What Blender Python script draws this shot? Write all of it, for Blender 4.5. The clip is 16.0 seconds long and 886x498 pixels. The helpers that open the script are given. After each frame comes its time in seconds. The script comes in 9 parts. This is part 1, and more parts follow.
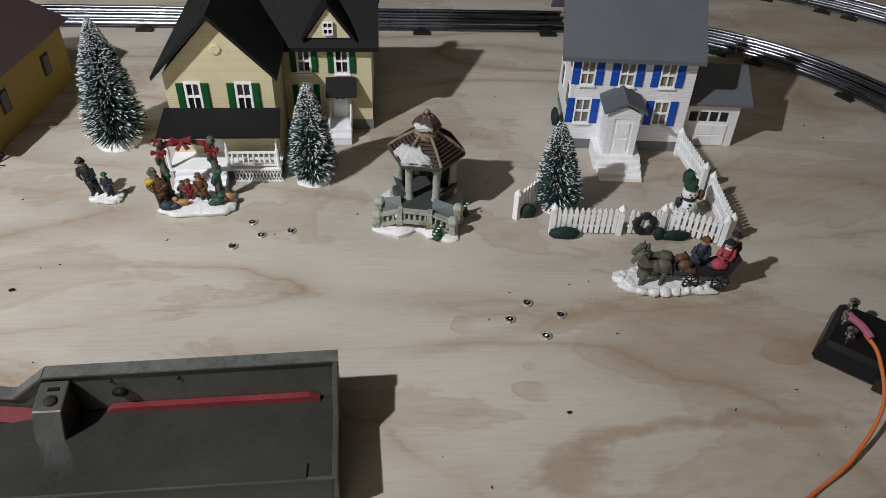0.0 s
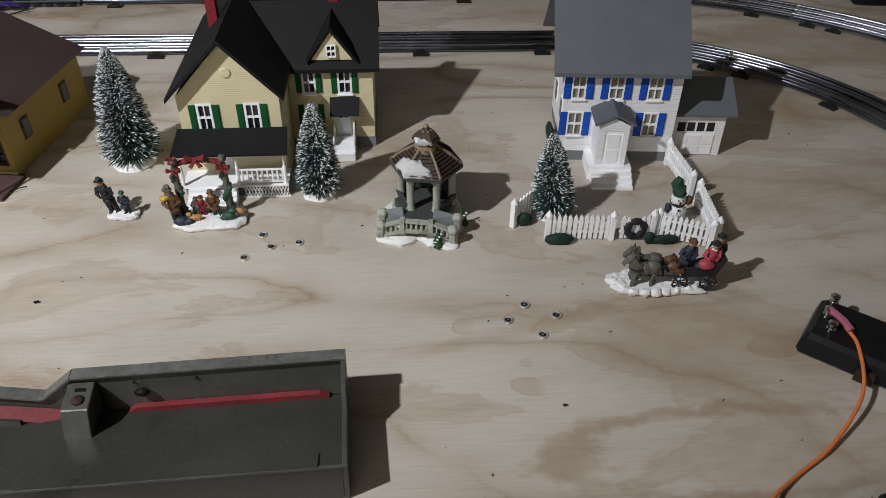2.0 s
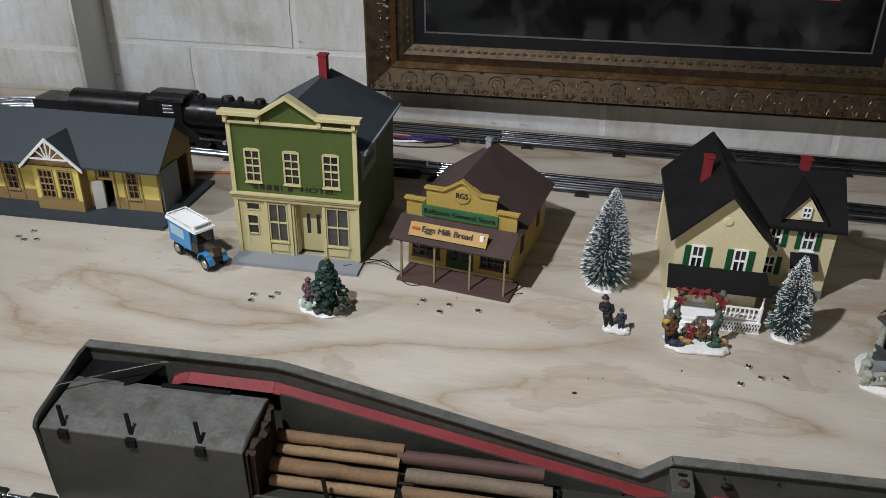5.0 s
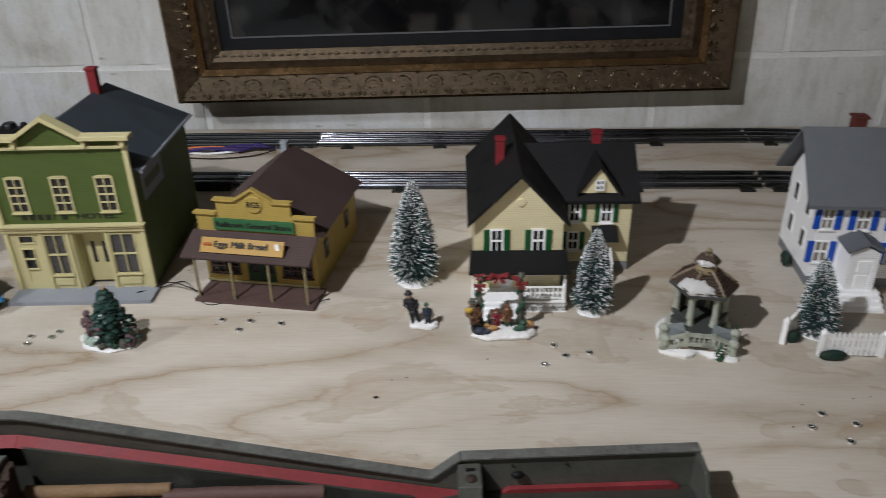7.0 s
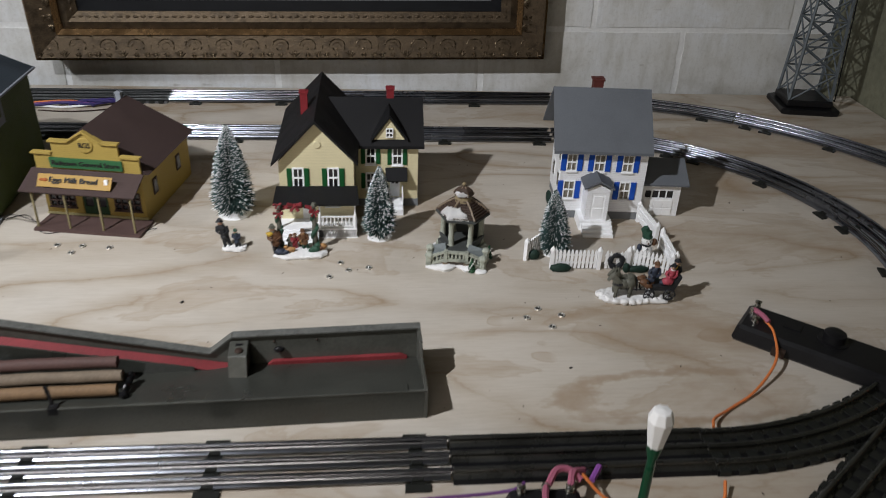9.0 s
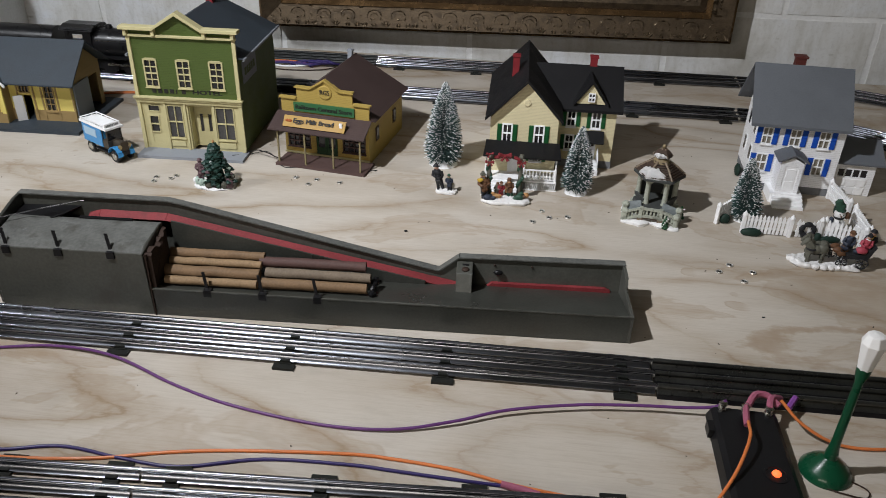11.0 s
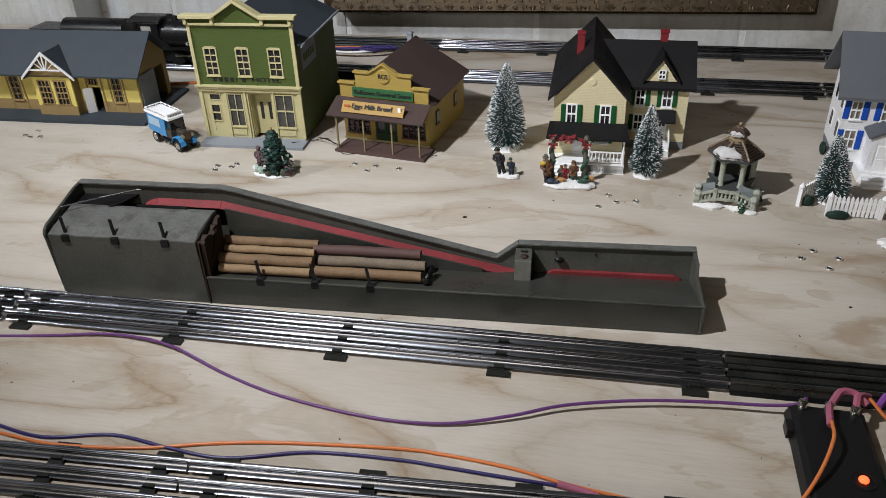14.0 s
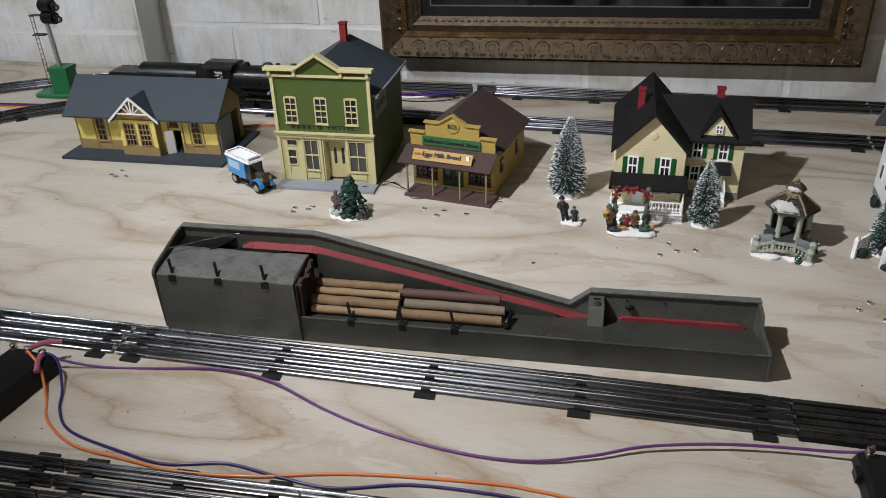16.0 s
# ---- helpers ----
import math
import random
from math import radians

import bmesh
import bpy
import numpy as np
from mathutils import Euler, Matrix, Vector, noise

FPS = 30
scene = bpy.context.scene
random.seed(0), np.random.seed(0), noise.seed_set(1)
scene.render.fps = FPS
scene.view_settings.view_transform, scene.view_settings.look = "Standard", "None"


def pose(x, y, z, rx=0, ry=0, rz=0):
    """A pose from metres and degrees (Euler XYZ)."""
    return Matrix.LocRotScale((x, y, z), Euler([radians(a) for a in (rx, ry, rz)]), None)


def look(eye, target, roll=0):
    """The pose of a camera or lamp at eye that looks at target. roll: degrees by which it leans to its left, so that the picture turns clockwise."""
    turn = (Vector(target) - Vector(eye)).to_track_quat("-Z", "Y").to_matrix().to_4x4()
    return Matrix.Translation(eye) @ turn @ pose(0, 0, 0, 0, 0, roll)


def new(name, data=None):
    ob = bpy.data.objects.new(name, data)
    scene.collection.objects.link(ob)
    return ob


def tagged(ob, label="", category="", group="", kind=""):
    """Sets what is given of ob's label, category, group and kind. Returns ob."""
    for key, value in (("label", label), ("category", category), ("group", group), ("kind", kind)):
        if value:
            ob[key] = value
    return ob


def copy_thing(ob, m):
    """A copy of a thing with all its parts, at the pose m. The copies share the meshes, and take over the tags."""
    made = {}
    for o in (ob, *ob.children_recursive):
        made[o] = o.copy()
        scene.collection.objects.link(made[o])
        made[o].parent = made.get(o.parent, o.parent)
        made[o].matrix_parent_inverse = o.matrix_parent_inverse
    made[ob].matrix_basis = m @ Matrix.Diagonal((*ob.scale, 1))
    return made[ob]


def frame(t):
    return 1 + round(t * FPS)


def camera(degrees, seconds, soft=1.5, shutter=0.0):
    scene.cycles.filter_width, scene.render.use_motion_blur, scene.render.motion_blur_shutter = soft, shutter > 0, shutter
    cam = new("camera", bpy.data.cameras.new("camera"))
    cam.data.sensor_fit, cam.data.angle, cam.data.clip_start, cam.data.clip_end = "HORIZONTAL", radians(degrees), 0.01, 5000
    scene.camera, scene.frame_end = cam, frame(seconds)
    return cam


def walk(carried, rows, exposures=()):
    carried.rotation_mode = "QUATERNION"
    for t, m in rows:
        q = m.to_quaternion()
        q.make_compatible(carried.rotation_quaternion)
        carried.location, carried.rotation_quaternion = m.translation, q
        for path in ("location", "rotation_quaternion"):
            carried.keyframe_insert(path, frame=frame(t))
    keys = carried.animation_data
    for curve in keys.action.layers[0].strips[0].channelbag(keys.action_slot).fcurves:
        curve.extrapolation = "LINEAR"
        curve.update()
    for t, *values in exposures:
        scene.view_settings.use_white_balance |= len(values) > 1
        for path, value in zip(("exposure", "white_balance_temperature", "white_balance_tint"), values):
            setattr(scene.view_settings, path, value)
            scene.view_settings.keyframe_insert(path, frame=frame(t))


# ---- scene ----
cam = camera(59.4, 16.0, soft=0.5, shutter=0.3)
PATH = [
    (0, (0.0174, 0.0062, 0.3775), (0.0926, 1.1583, -0.5802), 2.26),
    (0.5, (0.0141, -0.0122, 0.3867), (0.0764, 1.1408, -0.5707), 1.73),
    (1, (0.0079, -0.0135, 0.3861), (0.0701, 1.1484, -0.5605), 1.64),
    (1.5, (0.0145, -0.0158, 0.3905), (0.0839, 1.1579, -0.5410), 1.44),
    (2, (0.0199, -0.0246, 0.3877), (0.0842, 1.1549, -0.5368), 0.72),
    (2.5, (0.0087, -0.0671, 0.4078), (0.0651, 1.1559, -0.4589), 0.79),
    (3, (-0.0345, -0.1241, 0.4258), (-0.0098, 1.1558, -0.3560), 0.98),
    (3.5, (-0.1175, -0.1453, 0.4229), (-0.2686, 1.1490, -0.3201), 1.19),
    (4, (-0.1672, -0.1358, 0.4256), (-0.4948, 1.1589, -0.2574), 0.81),
    (4.2, (-0.1852, -0.1292, 0.4288), (-0.5519, 1.1601, -0.2443), 0.87),
    (4.5, (-0.2363, -0.1379, 0.4311), (-0.5093, 1.1553, -0.2781), 1.60),
    (5, (-0.2646, -0.1367, 0.4282), (-0.5253, 1.1608, -0.2779), 1.28),
    (5.5, (-0.2833, -0.1360, 0.4241), (-0.5196, 1.1671, -0.2803), 0.79),
    (6, (-0.2937, -0.1353, 0.4196), (-0.4898, 1.1743, -0.2849), 0.18),
    (6.3, (-0.3100, -0.1414, 0.4167), (-0.5716, 1.1666, -0.2693), -2.02),
    (6.5, (-0.2670, -0.1282, 0.4153), (-0.4594, 1.1909, -0.2724), -1.49),
    (7, (-0.1762, -0.0971, 0.4122), (-0.2313, 1.2279, -0.2888), -1.06),
    (7.5, (-0.0949, -0.0961, 0.4096), (-0.0111, 1.2205, -0.3043), -0.05),
    (8, (-0.0484, -0.1061, 0.4246), (0.0818, 1.2015, -0.2987), 1.72),
    (8.5, (-0.0253, -0.1440, 0.4307), (0.1046, 1.1580, -0.3028), 2.42),
    (9, (-0.0521, -0.2518, 0.4445), (0.0598, 1.0462, -0.2991), 2.38),
    (9.5, (-0.0756, -0.3270, 0.4392), (-0.0140, 0.9707, -0.3107), 2.19),
    (10, (-0.0874, -0.3523, 0.4430), (-0.1109, 0.9466, -0.3068), 1.54),
    (10.5, (-0.1199, -0.3554, 0.4415), (-0.2025, 0.9363, -0.3166), 1.76),
    (11, (-0.1321, -0.3547, 0.4366), (-0.2658, 0.9313, -0.3239), 1.83),
    (11.5, (-0.1412, -0.3536, 0.4307), (-0.3153, 0.9261, -0.3322), 1.78),
    (12, (-0.1468, -0.3519, 0.4258), (-0.3519, 0.9213, -0.3402), 1.50),
    (12.3, (-0.1348, -0.3481, 0.4303), (-0.3692, 0.9214, -0.3334), 0.75),
    (12.5, (-0.1331, -0.3448, 0.4225), (-0.3763, 0.9219, -0.3433), 0.61),
    (13, (-0.1243, -0.3316, 0.4213), (-0.3841, 0.9298, -0.3476), -0.30),
    (13.5, (-0.1138, -0.3279, 0.4226), (-0.3815, 0.9284, -0.3520), -1.09),
    (14, (-0.1184, -0.3275, 0.4205), (-0.3933, 0.9236, -0.3600), -1.83),
    (14.5, (-0.1221, -0.3366, 0.4346), (-0.4025, 0.9080, -0.3542), -1.95),
    (15, (-0.1126, -0.3643, 0.4604), (-0.3890, 0.8796, -0.3311), -1.65),
    (15.5, (-0.1411, -0.3725, 0.4652), (-0.4337, 0.8837, -0.3005), -1.60),
    (16, (-0.1661, -0.3748, 0.4637), (-0.4857, 0.8948, -0.2684), -1.61),
]
# the clip's camera dims a little while it swings over the bright wall
LIGHT = [(0.0, -0.17), (2.0, -0.19), (3.0, -0.33), (3.5, -0.36), (4.0, -0.28), (6.5, -0.31), (7.0, -0.32), (7.5, -0.16), (8.0, 0.01), (9.0, -0.13), (10.0, -0.15), (12.5, -0.08), (14.5, -0.09), (15.5, -0.03), (16.0, -0.07)]
walk(cam, [(t, look(eye, target, roll)) for t, eye, target, roll in PATH], LIGHT)

# ---- world, lamps, exposure ----
world = bpy.data.worlds.new("basement_dim")
scene.world = world
world.use_nodes = True
world.node_tree.nodes["Background"].inputs[0].default_value = (1.0, 0.90, 0.78, 1)
world.node_tree.nodes["Background"].inputs[1].default_value = 0.05


def lamp(name, kind, eye, target, energy, color, **more):
    data = bpy.data.lights.new(name, kind)
    data.energy, data.color = energy, color
    if kind == "SPOT":
        data.spot_size, data.spot_blend, data.shadow_soft_size = more["size"], more["blend"], more["soft"]
    if kind == "AREA":
        data.shape, data.size, data.size_y = "RECTANGLE", more["size"], more["size_y"]
    ob = new(name, data)
    ob.matrix_world = look(eye, target)
    return ob


# a clamp lamp over the near left of the table, then unseen fill lamps added for brightness
lamp("clamp_lamp", "SPOT", (-0.685, -0.055, 0.90), (0.10, 0.70, 0.0), 51.0, (0.95, 0.96, 1.0), size=radians(114), blend=1.0, soft=0.016)
# added fill from the clamp lamp's position, brightens the middle of the table
lamp("centre_fill_beam", "SPOT", (-0.685, -0.055, 0.90), (0.00, 0.68, 0.0), 17.0, (0.95, 0.96, 1.0), size=radians(50), blend=1.0, soft=0.016)
# added weak fill from behind the camera, lifts fronts and shadows; no known source
lamp("room_fill", "AREA", (-0.7, -1.7, 0.85), (-0.1, 0.8, 0.1), 8.0, (1.0, 0.89, 0.77), size=1.2, size_y=0.3)
# unseen lamp added on the left to brighten the station end and wall
lamp("left_fill", "SPOT", (-1.42, 0.10, 0.98), (-1.16, 0.68, 0.04), 52.0, (0.92, 0.95, 1.0), size=radians(84), blend=0.9, soft=0.05)

# ---- mesh helpers ----


def bm_new():
    return bmesh.new()


def bx(bm, x0, x1, y0, y1, z0, z1):
    vs = [bm.verts.new((x, y, z)) for x in (x0, x1) for y in (y0, y1) for z in (z0, z1)]
    for q in ((0, 1, 3, 2), (4, 6, 7, 5), (0, 4, 5, 1), (2, 3, 7, 6), (0, 2, 6, 4), (1, 5, 7, 3)):
        bm.faces.new([vs[i] for i in q])
    return bm


def prism(bm, pts, axis, a, b):
    """A polygon swept along an axis. pts are (x, z) for axis y, (y, z) for x and (x, y) for z."""
    def at(p, d):
        return {"y": (p[0], d, p[1]), "x": (d, p[0], p[1]), "z": (p[0], p[1], d)}[axis]
    lo = [bm.verts.new(at(p, a)) for p in pts]
    hi = [bm.verts.new(at(p, b)) for p in pts]
    fs = [bm.faces.new(lo[::-1]), bm.faces.new(hi)]
    n = len(pts)
    for i in range(n):
        fs.append(bm.faces.new((lo[i], lo[(i + 1) % n], hi[(i + 1) % n], hi[i])))
    bmesh.ops.recalc_face_normals(bm, faces=fs)
    return bm


def slab(bm, quad, thick):
    """A flat four-cornered sheet with thickness towards its normal."""
    a, b, c, d = [Vector(p) for p in quad]
    n = (b - a).cross(d - a).normalized() * thick
    lo = [bm.verts.new(p) for p in (a, b, c, d)]
    hi = [bm.verts.new(p + n) for p in (a, b, c, d)]
    fs = [bm.faces.new(lo[::-1]), bm.faces.new(hi)]
    for i in range(4):
        fs.append(bm.faces.new((lo[i], lo[(i + 1) % 4], hi[(i + 1) % 4], hi[i])))
    bmesh.ops.recalc_face_normals(bm, faces=fs)
    return bm


def ring_faces(bm, rings, close=True, caps=True):
    fs = []
    for r0, r1 in zip(rings, rings[1:]):
        n = len(r0)
        for i in range(n if close else n - 1):
            fs.append(bm.faces.new((r0[i], r0[(i + 1) % n], r1[(i + 1) % n], r1[i])))
    if caps:
        fs.append(bm.faces.new(rings[0][::-1]))
        fs.append(bm.faces.new(rings[-1]))
    bmesh.ops.recalc_face_normals(bm, faces=fs)
    return bm


def cyl(bm, p0, p1, r0, r1=None, n=10):
    p0, p1 = Vector(p0), Vector(p1)
    r1 = r0 if r1 is None else r1
    q = (p1 - p0).to_track_quat("Z", "Y")
    rings = []
    for p, r in ((p0, r0), (p1, r1)):
        rings.append([bm.verts.new(p + q @ Vector((max(r, 1e-5) * math.cos(2 * math.pi * i / n), max(r, 1e-5) * math.sin(2 * math.pi * i / n), 0))) for i in range(n)])
    return ring_faces(bm, rings)


def lathe(bm, prof, c=(0, 0, 0), n=16, turn=0.0):
    """A turned solid: prof is a list of (radius, height)."""
    rings = []
    for r, z in prof:
        rings.append([bm.verts.new((c[0] + max(r, 1e-5) * math.cos(2 * math.pi * i / n + turn), c[1] + max(r, 1e-5) * math.sin(2 * math.pi * i / n + turn), c[2] + z)) for i in range(n)])
    return ring_faces(bm, rings)


def ball(bm, c, r, s=(1, 1, 1), u=10, v=7):
    prof = [(r * math.sin(math.pi * k / v), -r * math.cos(math.pi * k / v)) for k in range(v + 1)]
    rings = [[bm.verts.new((c[0] + s[0] * max(p, 1e-5) * math.cos(2 * math.pi * i / u), c[1] + s[1] * max(p, 1e-5) * math.sin(2 * math.pi * i / u), c[2] + s[2] * h)) for i in range(u)] for p, h in prof]
    return ring_faces(bm, rings)


def spline(pts, step=6):
    """Points on a smooth curve through pts (Catmull-Rom)."""
    P = [Vector(p) for p in pts]
    P = [2 * P[0] - P[1]] + P + [2 * P[-1] - P[-2]]
    out = []
    for i in range(1, len(P) - 2):
        for k in range(step):
            t = k / step
            a, b, c, d = P[i - 1], P[i], P[i + 1], P[i + 2]
            out.append(0.5 * (2 * b + (c - a) * t + (2 * a - 5 * b + 4 * c - d) * t * t + (3 * b - a - 3 * c + d) * t ** 3))
    return out + [P[-2]]


def sweep(bm, pts, prof, closed=True):
    """A profile of (side, up) swept along points in the plan."""
    rings = []
    for i, p in enumerate(pts):
        a, b = pts[max(i - 1, 0)], pts[min(i + 1, len(pts) - 1)]
        d = (Vector(b) - Vector(a))
        d = Vector((d.x, d.y, 0)).normalized()
        s = Vector((-d.y, d.x, 0))
        rings.append([bm.verts.new(Vector(p) + s * u + Vector((0, 0, w))) for u, w in prof])
    return ring_faces(bm, rings, closed, closed)


def tube(bm, pts, r, n=7):
    rings = []
    for i, p in enumerate(pts):
        a, b = Vector(pts[max(i - 1, 0)]), Vector(pts[min(i + 1, len(pts) - 1)])
        d = (b - a).normalized()
        s = d.cross(Vector((0, 0, 1)))
        s = s.normalized() if s.length > 1e-4 else Vector((1, 0, 0))
        w = s.cross(d)
        rings.append([bm.verts.new(Vector(p) + r * (math.cos(2 * math.pi * k / n) * s + math.sin(2 * math.pi * k / n) * w)) for k in range(n)])
    return ring_faces(bm, rings)


def mark(bm, i):
    """Gives all faces since the last call the material slot i."""
    done = bm.faces.layers.int.get("done") or bm.faces.layers.int.new("done")
    for f in bm.faces:
        if not f[done]:
            f.material_index, f[done] = i, 1


def jitter(bm, amount, scale=60.0, seed=0.0):
    for v in bm.verts:
        o = noise.noise_vector(v.co * scale + Vector((seed, seed * 1.7, 0)))
        v.co += o * amount


def mesh_of(name, bm, mats, smooth=False, bevel=0.0):
    if bevel:
        bmesh.ops.bevel(bm, geom=[e for e in bm.edges if e.is_manifold and e.calc_face_angle(0) > 0.6], offset=bevel, segments=1, affect="EDGES", clamp_overlap=True)
    me = bpy.data.meshes.new(name)
    bm.to_mesh(me)
    bm.free()
    for m in mats if isinstance(mats, (list, tuple)) else [mats]:
        me.materials.append(m)
    if smooth:
        me.polygons.foreach_set("use_smooth", [True] * len(me.polygons))
        me.set_sharp_from_angle(angle=radians(40))
    return me


def part(name, bm, mats, parent, label="", smooth=False, bevel=0.0):
    ob = new(name, mesh_of(name, bm, mats, smooth, bevel))
    ob.parent = parent
    if label:
        ob["label"] = label
    return ob


def solid(name, bm, mats, label, category, m=None, group="", kind="", smooth=False, bevel=0.0):
    """A top-level thing of one mesh."""
    ob = new(name, mesh_of(name, bm, mats, smooth, bevel))
    if m is not None:
        ob.matrix_world = m
    return tagged(ob, label, category, group, kind)


def thing(name, m, label, category, group="", kind=""):
    """A top-level thing: an Empty at its base."""
    ob = new(name)
    ob.empty_display_size = 0.02
    ob.matrix_world = m
    return tagged(ob, label, category, group, kind)


# ---- materials ----


def nodes_of(name):
    m = bpy.data.materials.new(name)
    m.use_nodes = True
    nt = m.node_tree
    return m, nt, nt.nodes["Principled BSDF"]


def noise_node(nt, coord, scale, detail=4.0, rough=0.6, dist=0.0):
    n = nt.nodes.new("ShaderNodeTexNoise")
    n.inputs["Scale"].default_value, n.inputs["Detail"].default_value = scale, detail
    n.inputs["Roughness"].default_value, n.inputs["Distortion"].default_value = rough, dist
    nt.links.new(coord, n.inputs["Vector"])
    return n


def ramp_node(nt, fac, stops):
    r = nt.nodes.new("ShaderNodeValToRGB")
    e = r.color_ramp.elements
    while len(e) < len(stops):
        e.new(0.5)
    for k, (p, c) in enumerate(stops):
        e[k].position, e[k].color = p, (*c, 1)
    nt.links.new(fac, r.inputs[0])
    return r


def mix_node(nt, fac, a, b, kind="MIX"):
    n = nt.nodes.new("ShaderNodeMixRGB")
    n.blend_type = kind
    for k, v in enumerate((fac, a, b)):
        if hasattr(v, "links"):
            nt.links.new(v, n.inputs[k])
        elif k == 0:
            n.inputs[0].default_value = v
        else:
            n.inputs[k].default_value = (*v, 1)
    return n


def tint(c, k):
    return tuple(min(1.0, max(0.0, v * k)) for v in c)


def paint(name, color, rough=0.5, metal=0.0, vary=0.12, big=30.0, fine=500.0, bump=0.15, spec=0.25, dirt=None, dirt_at=0.62, wave=None, coat=0.0):
    """A painted, moulded or metal surface, uneven at two scales, with optional stains and siding lines shaded in the
    colour.
    """
    m, nt, bsdf = nodes_of(name)
    tc = nt.nodes.new("ShaderNodeTexCoord")
    co = tc.outputs["Object"]
    n1, n2 = noise_node(nt, co, big), noise_node(nt, co, fine, 3.0)
    r1 = ramp_node(nt, n1.outputs["Fac"], [(0.3, tint(color, 1 - vary)), (0.7, tint(color, 1 + vary))])
    c = mix_node(nt, 0.5, r1.outputs[0], ramp_node(nt, n2.outputs["Fac"], [(0.25, tint(color, 1 - 1.3 * vary)), (0.75, tint(color, 1 + vary))]).outputs[0])
    if dirt:
        n3 = noise_node(nt, co, big * 0.7, 6.0, 0.7)
        f = ramp_node(nt, n3.outputs["Fac"], [(dirt_at, (0, 0, 0)), (dirt_at + 0.12, (0.8, 0.8, 0.8))])
        c = mix_node(nt, f.outputs[0], c.outputs[0], dirt)
    nt.links.new(c.outputs[0], bsdf.inputs["Base Color"])
    rr = ramp_node(nt, n1.outputs["Fac"], [(0.3, (max(rough - 0.08, 0.02),) * 3), (0.7, (min(rough + 0.1, 1.0),) * 3)])
    nt.links.new(rr.outputs[0], bsdf.inputs["Roughness"])
    bsdf.inputs["Metallic"].default_value = metal
    bsdf.inputs["Specular IOR Level"].default_value = spec
    bsdf.inputs["Coat Weight"].default_value = coat
    b = nt.nodes.new("ShaderNodeBump")
    b.inputs["Strength"].default_value, b.inputs["Distance"].default_value = bump, 0.0006
    height = n2.outputs["Fac"]
    if wave:
        axis, pitch = wave
        w = nt.nodes.new("ShaderNodeTexWave")
        w.wave_type, w.bands_direction, w.wave_profile = "BANDS", axis, "SAW"
        w.inputs["Scale"].default_value = 0.314 / pitch
        nt.links.new(co, w.inputs["Vector"])
        height = mix_node(nt, 0.12, w.outputs["Fac"], n2.outputs["Fac"]).outputs[0]
        b.inputs["Strength"].default_value = 0.5
        # the shade in each board's groove is multiplied into the colour
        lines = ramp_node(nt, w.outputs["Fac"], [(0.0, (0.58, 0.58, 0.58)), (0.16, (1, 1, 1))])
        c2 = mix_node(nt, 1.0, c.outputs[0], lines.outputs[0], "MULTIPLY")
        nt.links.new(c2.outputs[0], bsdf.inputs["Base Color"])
    nt.links.new(height, b.inputs["Height"])
    nt.links.new(b.outputs[0], bsdf.inputs["Normal"])
    return m


def glow(name, color, strength):
    m, nt, bsdf = nodes_of(name)
    bsdf.inputs["Base Color"].default_value = (*color, 1)
    bsdf.inputs["Emission Color"].default_value = (*color, 1)
    bsdf.inputs["Emission Strength"].default_value = strength
    return m


def math_node(nt, op, a, b=0.0):
    n = nt.nodes.new("ShaderNodeMath")
    n.operation = op
    for k, v in enumerate((a, b)):
        if hasattr(v, "links"):
            nt.links.new(v, n.inputs[k])
        else:
            n.inputs[k].default_value = v
    return n.outputs[0]


def stretched(nt, coord, scale, turn=0.0):
    mp = nt.nodes.new("ShaderNodeMapping")
    mp.inputs["Scale"].default_value = scale
    mp.inputs["Rotation"].default_value = (0, 0, radians(turn))
    nt.links.new(coord, mp.inputs["Vector"])
    return mp.outputs[0]


TIDE = [(0.78, 0.0), (0.92, 0.55), (1.0, 0.62), (1.08, 0.50), (1.20, 0.0)]
BLOT = [(0.0, 0.34), (0.72, 0.30), (0.92, 0.44), (1.02, 0.0)]
STREAK = [(0.0, 0.42), (0.55, 0.30), (1.0, 0.0)]
STAINS = [(0.225, 0.264, 0.118, 0.035, 0.04, TIDE), (0.097, 0.321, 0.014, 0.008, -0.15, BLOT), (0.098, 0.342, 0.006, 0.0045, 0.0, BLOT), (0.058, 0.379, 0.010, 0.008, 0.0, BLOT),
          (0.105, 0.377, 0.120, 0.010, 0.28, STREAK), (0.276, 0.352, 0.022, 0.012, 0.0, BLOT)]


